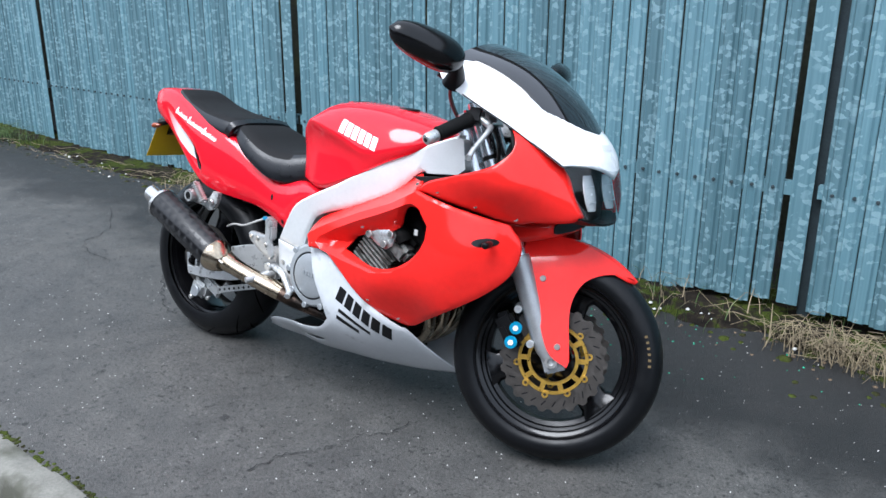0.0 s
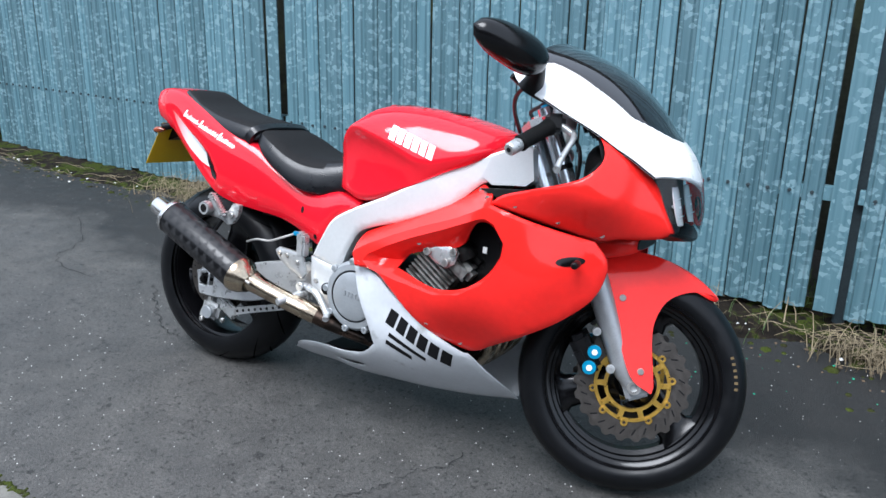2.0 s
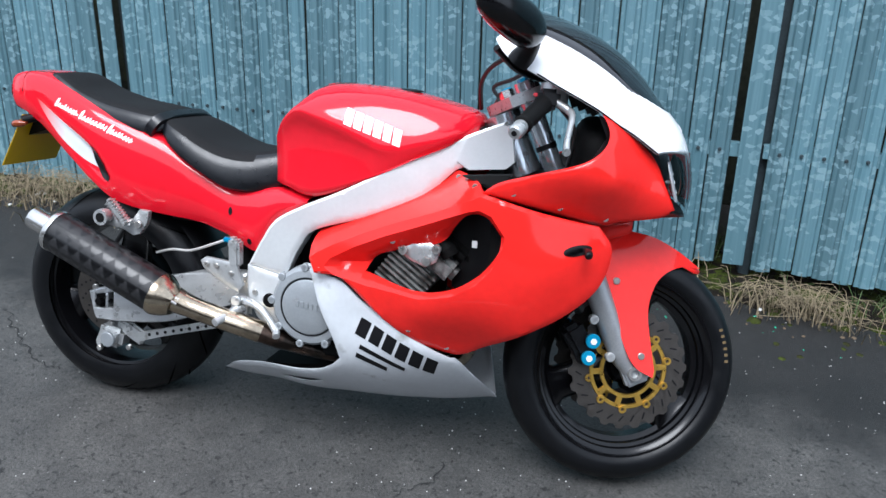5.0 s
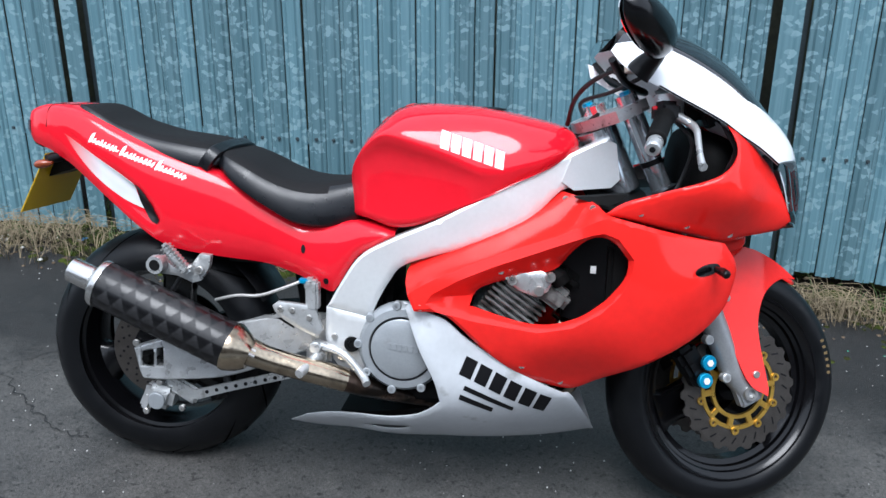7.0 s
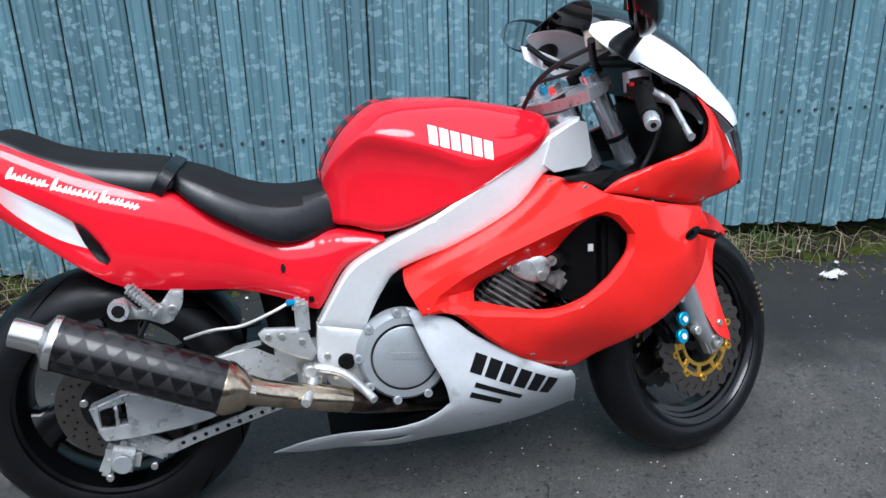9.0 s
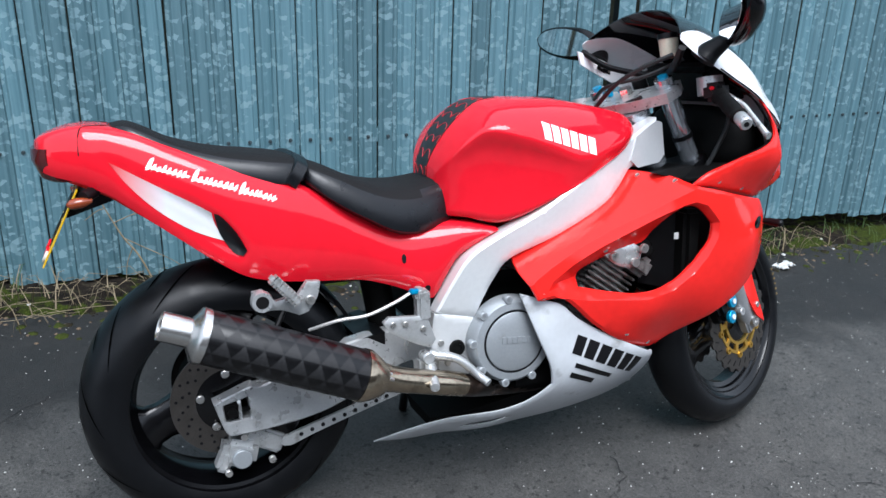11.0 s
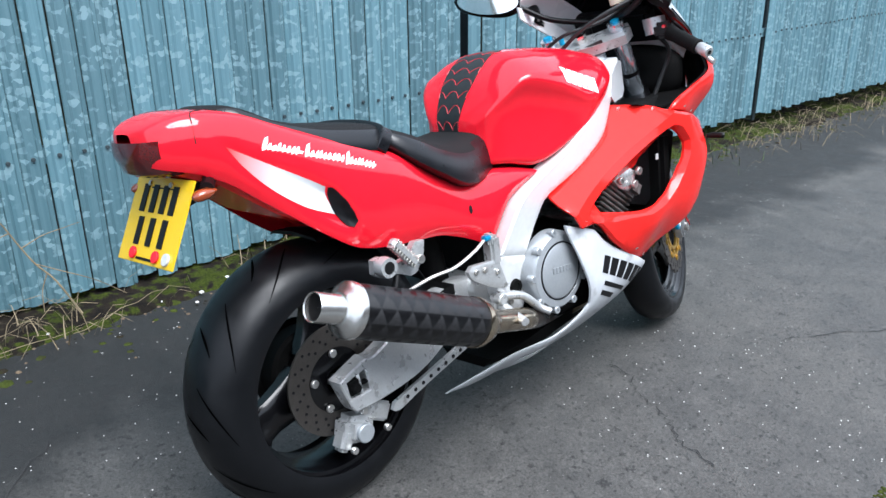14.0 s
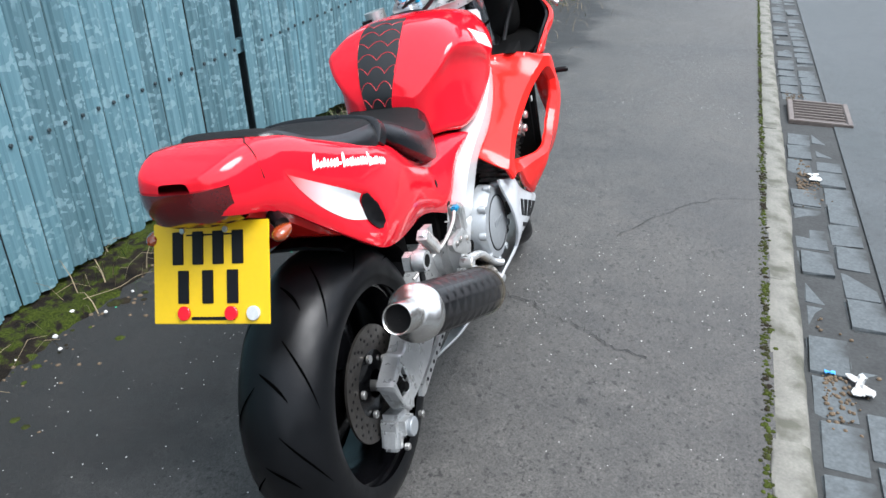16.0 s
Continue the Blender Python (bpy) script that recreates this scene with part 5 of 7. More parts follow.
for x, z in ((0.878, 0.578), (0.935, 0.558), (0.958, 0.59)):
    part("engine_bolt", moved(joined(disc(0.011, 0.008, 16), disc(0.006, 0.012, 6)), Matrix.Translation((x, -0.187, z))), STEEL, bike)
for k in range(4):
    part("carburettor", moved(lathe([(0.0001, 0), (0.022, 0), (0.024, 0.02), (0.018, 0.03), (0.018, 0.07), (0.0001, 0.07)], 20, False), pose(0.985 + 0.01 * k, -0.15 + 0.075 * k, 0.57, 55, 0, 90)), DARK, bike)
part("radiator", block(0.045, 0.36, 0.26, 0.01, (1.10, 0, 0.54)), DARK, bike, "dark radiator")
part("airbox", block(0.26, 0.18, 0.10, 0.03, (0.88, 0, 0.665)), BLACK, bike, "black airbox")
both("inner_duct", sheet([(0.955, 0.60), (1.0, 0.705), (1.09, 0.715), (1.165, 0.66), (1.15, 0.55), (1.06, 0.47), (0.985, 0.49), (0.985, 0.55)], lambda x, z: -0.135 - 0.22 * max(0.0, x - 1.02), 0.02), BLACK, label="black inner duct")
part("radiator_label", block(0.012, 0.002, 0.016, 0.0005, (1.046, -0.183, 0.612)), LITTER, bike, "small pale sticker")
for k in range(4):
    y = -0.12 + 0.08 * k
    part("exhaust_header", tube([(0.98, y, 0.47), (1.04, y, 0.42), (1.02, y * 0.6, 0.30), (0.92, y * 0.4, 0.22), (0.78, y * 0.3, 0.195)], 0.017, 12, 5), PIPE, bike, "heat-stained exhaust header")
part("exhaust_collector", tube([(0.80, -0.05, 0.222), (0.70, -0.085, 0.247), (0.62, -0.115, 0.270), (0.545, -0.145, 0.296), (0.505, -0.158, 0.312)], [0.016, 0.018, 0.021, 0.025, 0.026], 20, 5), PIPE_DARK, bike, "darkly heat-stained exhaust pipe")
part("exhaust_link_pipe", tube([(0.505, -0.158, 0.312), (0.47, -0.170, 0.325), (0.39, -0.19, 0.350), (0.33, -0.203, 0.370), (0.285, -0.212, 0.388)], [0.0275, 0.028, 0.027, 0.028, 0.034], 20, 5), PIPE, bike, "stained steel exhaust link pipe")
S0, S1 = Vector((0.285, -0.222, 0.386)), Vector((-0.078, -0.214, 0.531))
sd = (S1 - S0).normalized()


def carbon_nodes(n, l, b, at):
    """Dark sleeve with a woven pattern of matt and glossy triangles."""
    sep = n.new("ShaderNodeSeparateXYZ")
    l.new(at.outputs["UV"], sep.inputs[0])

    def op(kind, a, c=None):
        q = n.new("ShaderNodeMath")
        q.operation = kind
        for i, v in enumerate((a, c)):
            if isinstance(v, (int, float)):
                q.inputs[i].default_value = v
            elif v is not None:
                l.new(v, q.inputs[i])
        return q.outputs[0]

    u, v = op("MULTIPLY", sep.outputs[1], 9.0), op("MULTIPLY", sep.outputs[0], 11.0)
    row = op("FLOOR", v)
    fv = op("FRACT", v)
    fu = op("FRACT", op("ADD", u, op("MULTIPLY", row, 0.5)))
    tri = op("LESS_THAN", op("MULTIPLY", op("ABSOLUTE", op("SUBTRACT", fu, 0.5)), 2.0), fv)
    l.new(ramp_of(n, l, tri, ((0.0, (0.0025, 0.0025, 0.003)), (1.0, (0.0095, 0.0095, 0.0105)))).outputs[0], b.inputs["Base Color"])
    l.new(ramp_of(n, l, tri, ((0.0, (0.28,) * 3), (1.0, (0.55,) * 3))).outputs[0], b.inputs["Roughness"])
    b.inputs["Specular IOR Level"].default_value = 0.4


CARBON = coloured("carbon_sleeve", carbon_nodes)


def sleeve():
    rings, n = [], 40
    for t, r in ((0, 0.049), (0.02, 0.0505), (0.5, 0.051), (0.98, 0.0505), (1, 0.049)):
        c = S0 + (S1 - S0) * (0.06 + 0.86 * t)
        s = Vector((0, 1, 0))
        u = s.cross(sd).normalized()
        rings.append([c + r * (math.cos(a) * s + math.sin(a) * u * 1.06) for a in (2 * math.pi * k / n for k in range(n + 1))])
    return loft(rings, False, False), n + 1


silencer = new("silencer")
silencer.parent = bike
tagged(silencer, "carbon-sleeved end can with steel caps")
sg, sn = sleeve()
sl = part("silencer_sleeve", sg, CARBON, silencer, "dark carbon sleeve with a triangle weave")
uv = sl.data.uv_layers.new(name="weave")
for lp in sl.data.loops:
    i = lp.vertex_index
    uv.data[lp.index].uv = ((i % sn) / (sn - 1), (0, 0.02, 0.5, 0.98, 1)[i // sn])


def can_tube(t0, t1, r0, r1, n=40):
    s = Vector((0, 1, 0))
    u = s.cross(sd).normalized()
    c0, c1 = S0 + (S1 - S0) * t0, S0 + (S1 - S0) * t1
    return [[c + r * (math.cos(a) * s + math.sin(a) * u * 1.06) for a in (2 * math.pi * k / n for k in range(n))] for c, r in ((c0, r0), (c1, r1))]


part("front_cap", loft(can_tube(-0.05, -0.04, 0.030, 0.033) + can_tube(0.0, 0.04, 0.043, 0.050) + can_tube(0.06, 0.085, 0.0525, 0.0525)), PIPE, silencer, "steel front cap")
part("rear_cap", loft(can_tube(0.90, 0.93, 0.0525, 0.0525) + can_tube(0.938, 0.95, 0.0505, 0.042) + can_tube(0.965, 0.975, 0.033, 0.028)), CANSTEEL, silencer, "polished steel end cap")
part("tail_pipe", loft(can_tube(0.96, 1.11, 0.0275, 0.0275) + can_tube(1.115, 1.11, 0.0265, 0.0245) + can_tube(1.0, 0.98, 0.024, 0.001), cap=False), CANSTEEL, silencer, "bright steel outlet")
# Near-black disc just inside the outlet holds the bore's shade as colour.
part("outlet_bore", loft(can_tube(1.09, 1.085, 0.0245, 0.001), cap=False), DARK, silencer)
part("can_bracket", tube([(0.10, -0.175, 0.50), (0.125, -0.165, 0.54), (0.15, -0.165, 0.56)], 0.006, 8, 3), BLACK, silencer)
for k in range(2):
    part("spring", tube([(0.262 - 0.004 * k, -0.262 + 0.02 * k, 0.42 + 0.01 * k), (0.318, -0.240 + 0.01 * k, 0.385 + 0.008 * k)], 0.004, 8, 1), STEEL, silencer)

# swingarm
swing_y = spline([(-0.03, 0.33, -0.128), (0.1, 0.32, -0.122), (0.25, 0.34, -0.105), (0.4, 0.38, -0.085), (0.45, 0.40, -0.080)])
swing_out = [(-0.028, 0.338), (0.055, 0.364), (0.075, 0.36), (0.24, 0.412), (0.40, 0.43), (0.46, 0.42), (0.46, 0.36), (0.40, 0.350), (0.346, 0.331), (0.213, 0.283), (0.079, 0.267), (0.0, 0.266), (-0.010, 0.28)]
swing_hole = [(-0.006, 0.296), (-0.008, 0.331), (0.020, 0.337), (0.022, 0.296)]
swing_slot = [(0.029, 0.298), (0.028, 0.338), (0.044, 0.342), (0.046, 0.298)]
# The far leg is near-black, not alloy: grease plus its shade put into colour.
for dark_side, arm in ((False, sheet(swing_out, swing_y, 0.032, [swing_hole, swing_slot], turn_in=0.003, inset=0.003, step=0.01, sharp=30)), (True, flip(sheet(swing_out, swing_y, 0.032, turn_in=0.003, inset=0.003, step=0.012, sharp=30)))):
    part("swingarm", arm, DARK if dark_side else ALU, bike, "greasy swingarm leg on the chain side, shade in its colour" if dark_side else "silver alloy swingarm")
part("swingarm_pivot", tube([(0.45, -0.10, 0.39), (0.45, 0.10, 0.39)], 0.045, 20, 1), ALU, bike)
part("swingarm_brace", loft([[(0.30, y, 0.42), (0.36, y, 0.43), (0.36, y, 0.38), (0.30, y, 0.36)] for y in (-0.085, 0.085)]), BLACK, bike)
for s in (-1, 1):
    part("chain_adjuster", joined(block(0.03, 0.03, 0.034, 0.003, (0.008, -0.112 * -s, 0.316)), moved(disc(0.011, 0.012, 6), Matrix.Translation((0.008, 0.127 * s - (0.012 if s < 0 else 0), 0.316))), block(0.03, 0.012, 0.008, 0.002, (0.035, 0.118 * s, 0.316))), DARK, bike)
part("rear_axle", tube([(0.008, -0.115, 0.316), (0.008, 0.115, 0.316)], 0.012, 14, 1), STEEL, bike)
rd = part("rear_brake_disc", moved(lathe([(0.070, -0.0025), (0.122, -0.0025), (0.122, 0.0025), (0.070, 0.0025)], 72), Matrix.Translation((0, -0.068, 0))), DISC, rear_wheel, "drilled steel rear brake disc")
holes = [moved(lathe([(0.0001, 0.0028), (0.0034, 0.0028), (0.0034, -0.0028), (0.0001, -0.0028)], 8, False), Matrix.Translation((r * math.cos(a), -0.0685, r * math.sin(a)))) for k in range(18) for r, a in ((0.086, 2 * math.pi * k / 18), (0.098, 2 * math.pi * (k + 0.33) / 18), (0.110, 2 * math.pi * (k + 0.66) / 18))]
part("disc_drilling", joined(*holes), INK, rd, "drilled holes in the disc")
part("disc_hub", moved(lathe([(0.03, -0.01), (0.071, -0.004), (0.071, 0.004), (0.03, 0.02)], 48), Matrix.Translation((0, -0.066, 0))), GLOSSBLACK, rear_wheel)
part("sprocket_carrier", moved(lathe([(0.02, -0.03), (0.088, -0.03), (0.095, -0.022), (0.095, 0.02), (0.108, 0.024), (0.108, 0.03), (0.02, 0.03)], 48), Matrix.Translation((0, 0.055, 0))), DARK, rear_wheel, "dark sprocket carrier")
for k in range(5):
    a = 2 * math.pi * k / 5 + 0.4
    part("disc_bolt", moved(disc(0.009, 0.008, 10), Matrix.Translation((0.062 * math.cos(a), -0.081, 0.062 * math.sin(a)))), STEEL, rear_wheel)
caliper = part("rear_caliper", joined(moved(block(0.075, 0.06, 0.06, 0.014), pose(0.02, -0.088, 0.210, 0, 15, 0)), moved(block(0.03, 0.04, 0.05, 0.008), pose(-0.012, -0.09, 0.195, 0, 25, 0)), moved(block(0.09, 0.018, 0.045, 0.006), pose(0.075, -0.088, 0.228, 0, 28, 0))), ALU, bike, "cast rear brake caliper")
part("caliper_piston", moved(disc(0.021, 0.012, 28), Matrix.Translation((0.022, -0.127, 0.205))), COVER, caliper)
for x, z in ((0.03, 0.252), (0.085, 0.19), (-0.008, 0.175)):
    part("caliper_bolt", moved(disc(0.008, 0.01, 8), Matrix.Translation((x, -0.122, z))), STEEL, caliper)
tq = sheet([(0.105, 0.222), (0.112, 0.236), (0.20, 0.262), (0.42, 0.325), (0.42, 0.305), (0.20, 0.240), (0.125, 0.215)], lambda x, z: -0.118, 0.008, step=0.01)
torque = part("torque_arm", tq, ALU, bike, "drilled alloy torque arm")
part("arm_drilling", joined(*[moved(disc(0.0048, 0.0102, 10), Matrix.Translation((0.15 + 0.0245 * k, -0.1195, 0.2365 + 0.0070 * k))) for k in range(10)]), INK, torque)
part("rear_inner_guard", loft([[(0.012 + r * math.cos(a), y, 0.316 + r * math.sin(a)) for y, r in ((-0.08, 0.305), (-0.07, 0.314), (0, 0.320), (0.07, 0.314), (0.08, 0.305), (0.07, 0.308), (0, 0.313), (-0.07, 0.308))] for a in (radians(q) for q in range(28, 96, 7))]), BLACK, bike, "black inner mudguard")
part("under_tray", block(0.36, 0.20, 0.05, 0.02, (0.36, 0, 0.58)), BLACK, bike)
part("shock_absorber", tube([(0.36, 0, 0.60), (0.40, 0, 0.34)], 0.035, 16, 1), DARK, bike)
part("battery_side", block(0.16, 0.22, 0.20, 0.02, (0.52, 0, 0.50)), DARK, bike)

# clutch cover
cov = part("clutch_cover", moved(lathe([(0.0001, -0.018), (0.066, -0.018), (0.070, -0.016), (0.070, -0.013), (0.073, -0.013), (0.076, -0.016), (0.092, -0.014), (0.100, -0.006), (0.102, 0.02), (0.0001, 0.02)], 56, False), Matrix.Translation((0.635, -0.150, 0.398))), COVER, bike, "round silver clutch cover")
part("cover_ring", moved(lathe([(0.0715, -0.0165), (0.0735, -0.0165), (0.0735, -0.012), (0.0715, -0.012)], 56), Matrix.Translation((0.635, -0.1505, 0.398))), INK, cov)
for k in range(9):
    a = 2 * math.pi * k / 9 + 0.3
    part("cover_bolt", moved(joined(disc(0.010, 0.016, 14), disc(0.005, 0.019, 6)), Matrix.Translation((0.635 + 0.1 * math.cos(a), -0.166, 0.398 + 0.1 * math.sin(a)))), COVER, cov)
part("cover_letters", joined(*[block(0.009, 0.003, 0.015, 0.0008, (0.607 + 0.0125 * k, -0.1685, 0.405 - 0.001 * k)) for k in range(6)]), COVER, cov, "raised bars on the cover")

# footrests
hang = sheet([(0.332, 0.477), (0.345, 0.487), (0.42, 0.482), (0.432, 0.478), (0.450, 0.425), (0.437, 0.408), (0.395, 0.425), (0.345, 0.455)], lambda x, z: -0.158, 0.01, turn_in=0.002, step=0.01)
part("heel_guard", hang, ALU, bike, "polished alloy heel guard")
for x, z in ((0.352, 0.472), (0.38, 0.470), (0.42, 0.455)):
    part("guard_bolt", moved(disc(0.0065, 0.005, 8), Matrix.Translation((x, -0.163, z))), STEEL, bike)
part("rear_master_cylinder", joined(block(0.03, 0.03, 0.07, 0.006, (0.425, -0.145, 0.505)), block(0.024, 0.026, 0.03, 0.006, (0.418, -0.145, 0.53))), ALU, bike)
part("banjo_bolt", block(0.022, 0.014, 0.012, 0.003, (0.405, -0.15, 0.538)), BLUE, bike, "blue anodised banjo bolt")
part("brake_hose", tube([(0.40, -0.15, 0.537), (0.36, -0.155, 0.52), (0.30, -0.15, 0.497), (0.24, -0.14, 0.49), (0.18, -0.12, 0.47)], 0.0035, 8, 5), CABLE, bike, "braided steel brake hose")
part("rider_footrest", tube([(0.445, -0.13, 0.365), (0.425, -0.19, 0.352), (0.415, -0.225, 0.346)], [0.014, 0.012, 0.010], 14, 3), ALU, bike, "alloy footrest")
part("brake_pedal", tube([(0.44, -0.14, 0.385), (0.50, -0.155, 0.372), (0.545, -0.165, 0.33), (0.56, -0.185, 0.318)], [0.012, 0.010, 0.010, 0.009], 12, 4), ALU, bike, "alloy brake pedal")
part("pedal_bracket", joined(block(0.06, 0.02, 0.05, 0.01, (0.435, -0.135, 0.36)), moved(disc(0.014, 0.03, 16), Matrix.Translation((0.432, -0.16, 0.383)))), ALU, bike)
for s in (-1,):
    pg = part("pillion_footrest", sheet([(0.058, 0.552), (0.074, 0.541), (0.115, 0.538), (0.150, 0.524), (0.170, 0.530), (0.190, 0.560), (0.196, 0.590), (0.170, 0.592), (0.150, 0.566), (0.105, 0.557), (0.080, 0.583), (0.060, 0.580)], lambda x, z: -0.176, 0.014, turn_in=0.002, step=0.009), ALU, bike, "alloy pillion footrest bracket")
    part("bracket_bolt", moved(joined(disc(0.010, 0.008, 14), disc(0.005, 0.011, 6)), Matrix.Translation((0.172, -0.187, 0.556))), STEEL, pg)
    part("bracket_boss", moved(lathe([(0.007, -0.012), (0.020, -0.012), (0.022, 0.0), (0.020, 0.012), (0.007, 0.012)], 24), Matrix.Translation((0.074, 0.190 * s, 0.566))), ALU, pg)
    part("rubber_plug", moved(disc(0.014, 0.026, 20), Matrix.Translation((0.074, 0.190 * s - 0.013, 0.566))), GRIP, pg)
    peg = part("folding_peg", moved(block(0.022, 0.02, 0.085, 0.006), pose(0.122, 0.192 * s, 0.583, 0, -42, 0)), ALU, pg, "ribbed folding peg")
    part("peg_ribs", joined(*[moved(block(0.0226, 0.0206, 0.004, 0.0008, (0, 0, -0.034 + 0.0085 * k)), pose(0.122, 0.192 * s, 0.583, 0, -42, 0)) for k in range(9)]), STEEL, peg)

# tail end: lamp, plate, indicators
lens = []
for k in range(25):
    t = -1 + 2 * k / 24
    y = 0.082 * math.copysign(abs(t) ** 0.8, t)
    x = -0.311 + 0.030 * abs(t) ** 2.6
    zt, zb = 0.872, 0.808
    lens.append([(x, y, zt), (x - 0.001, y, (zt + zb) / 2 + 0.010), (x + 0.012, y * 0.97, zb + 0.008), (x + 0.024, y * 0.93, zb), (x + 0.06, y * 0.85, zb), (x + 0.06, y * 0.85, zt)])
part("tail_lamp", loft(lens), LENS_RED, bike, "dark red wrap-round tail lamp", angle=50)
part("under_tail", loft([[(x, -w, zt), (x, w, zt), (x, w * 0.85, zb), (x, -w * 0.85, zb)] for x, w, zt, zb in ((-0.275, 0.070, 0.835, 0.818), (-0.18, 0.095, 0.80, 0.775), (-0.08, 0.105, 0.76, 0.70), (0.02, 0.105, 0.72, 0.65))]), RED_DULL, bike, "red underside of the tail")
plate_m = pose(-0.272, 0.006, 0.724, 0, 27.5, 0)
plate_ob = new("number_plate")
plate_ob.parent = bike
plate_ob.matrix_local = plate_m
tagged(plate_ob, "yellow registration plate with dark bars")
part("plate_panel", block(0.003, 0.216, 0.162, 0.0012), YELLOW, plate_ob, "bright yellow plate")
bars = [(-0.060, 0.040), (-0.022, 0.040), (0.016, 0.040), (0.052, 0.040), (-0.050, -0.022), (-0.004, -0.022), (0.042, -0.022)]
for y, z in bars:
    part("plate_bar", block(0.002, 0.021, 0.053, 0.0008, (-0.0022, -y, z)), INK, plate_ob)
part("plate_footer", block(0.002, 0.07, 0.005, 0.0005, (-0.0022, 0.0, -0.072)), INK, plate_ob)
for y, mt in ((0.048, RED), (-0.040, RED), (-0.080, LITTER)):
    part("plate_reflector", moved(disc(0.0115, 0.005, 20), pose(-0.0015, y, -0.064, 0, 0, 90)), mt, plate_ob, "round red reflector" if mt is RED else "round sticker")
for y in (-0.03, 0.05):
    part("plate_bolt", moved(disc(0.005, 0.004, 12), pose(-0.0015, y, 0.068, 0, 0, 90)), STEEL, plate_ob)
part("plate_hanger", loft([[(-0.245, y, 0.78), (-0.17, y, 0.79), (-0.17, y, 0.765), (-0.262, y, 0.735)] for y in (-0.05, 0.05)]), BLACK, bike)
for s in (-1, 1):
    st = part("rear_indicator", tube([(-0.205, 0.09 * s, 0.79), (-0.225, 0.115 * s, 0.782)], 0.012, 12, 1), BLACK, bike, "small rear indicator")
    part("indicator_lens", body([(-0.255, 0.004, 0.774, 0.771, 0.768), (-0.248, 0.011, 0.780, 0.771, 0.762), (-0.236, 0.014, 0.783, 0.773, 0.762), (-0.222, 0.012, 0.782, 0.775, 0.765), (-0.210, 0.005, 0.779, 0.776, 0.772)], 2.2, 20), LENS_AMBER, st, "amber lens", m=Matrix.Translation((0, 0.118 * s, 0.0)))
    yi = side_depth(1.275, 0.628)
    rec = sheet([(1.277 + 0.029 * math.cos(q), 0.628 + 0.0115 * math.sin(q) + 0.1 * 0.034 * math.cos(q)) for q in (2 * math.pi * k / 20 for k in range(20))], lambda x, z: side_depth(x, z) - 0.0012, 0.002, step=0.006)
    fi = part("front_indicator", flip(rec) if s > 0 else rec, GLOSSBLACK, bike, "dark recess with a small indicator stub")
    part("indicator_stub", tube([(1.292, -s * yi * 0.99, 0.630), (1.300, -s * yi + s * 0.012, 0.630), (1.303, -s * yi + s * 0.032, 0.630), (1.304, -s * yi + s * 0.036, 0.630)], [0.006, 0.009, 0.009, 0.005], 14, 3), BLACK, fi)
    part("indicator_glass", body([(1.256, 0.003, 0.631, 0.628, 0.625), (1.268, 0.004, 0.635, 0.628, 0.621), (1.282, 0.003, 0.632, 0.629, 0.626)], 2.2, 16), LENS_RED, fi, "small dark lens", m=Matrix.Translation((0, -s * yi + 0.001 * s, 0)))

# mirrors
for s in (-1, 1):
    if s < 0:
        c, axis = Vector((1.104, -0.260, 1.106)), Vector((-0.098, -0.141, 0.067)).normalized()
    else:
        c, axis = Vector((1.112, 0.295, 1.074)), Vector((-0.12, 0.30, 0.05)).normalized()
    look_back = Vector((-0.93, 0.12 * -s, 0.1)).normalized()
    side_v = axis.cross(look_back).normalized()
    back_v = side_v.cross(axis).normalized()
    rings = []
    for t in np.linspace(-1, 1, 19):
        r = (1 - abs(t) ** 2.6) ** 0.5 * (0.046 - 0.006 * t)
        rings.append([c + axis * (0.098 * t) + side_v * r * 1.0 * math.cos(a) + back_v * r * (0.30 if math.sin(a) > 0 else 0.95) * math.sin(a) for a in (2 * math.pi * k / 24 for k in range(24))])
    mr = part("mirror", loft(rings), GLOSSBLACK, bike, "black teardrop rear-view mirror", angle=60)
    face = [c + axis * (0.085 * math.cos(a)) + side_v * 0.038 * math.sin(a) + back_v * 0.0135 for a in (2 * math.pi * k / 32 for k in range(32))]
    part("mirror_glass", loft([face, [p + back_v * 0.0015 for p in face]]), MIRROR, mr, "mirror glass")
    part("mirror_stalk", tube([(1.112, 0.168 * s, 1.018), (1.125, 0.175 * s, 1.035), (1.145, 0.195 * s, 1.06), (1.148, 0.205 * s, 1.075)], [0.028, 0.024, 0.016, 0.014], 16, 4), BLACK, mr)
part("cowl_bracket", tube([(1.06, -0.165, 1.045), (1.10, -0.10, 1.00), (1.16, 0.0, 0.98), (1.10, 0.10, 1.00), (1.06, 0.165, 1.045)], 0.008, 10, 4), BLACK, bike)

# cables
for pts, r in (([(0.99, 0.03, 0.90), (1.0, -0.03, 0.96), (1.03, -0.08, 1.0), (1.08, -0.12, 1.03)], 0.0055), ([(1.03, 0.08, 0.92), (1.02, 0.02, 0.955), (1.08, -0.04, 0.98), (1.15, -0.08, 1.02)], 0.005), ([(1.05, -0.06, 0.93), (1.03, 0.0, 0.90), (1.06, 0.05, 0.87), (1.10, 0.06, 0.80)], 0.005), ([(1.2, -0.12, 0.93), (1.24, -0.13, 0.88), (1.23, -0.11, 0.80), (1.2, -0.1, 0.74)], 0.005)):
    part("control_cable", tube(pts, r, 8, 6), BLACKHOSE, bike, "black control cable")
# side stand on the far side
part("side_stand", tube([(0.50, 0.12, 0.22), (0.515, 0.20, 0.12), (0.53, 0.278, -0.03)], [0.013, 0.012, 0.012], 12, 3), BLACK, bike, "black side stand")
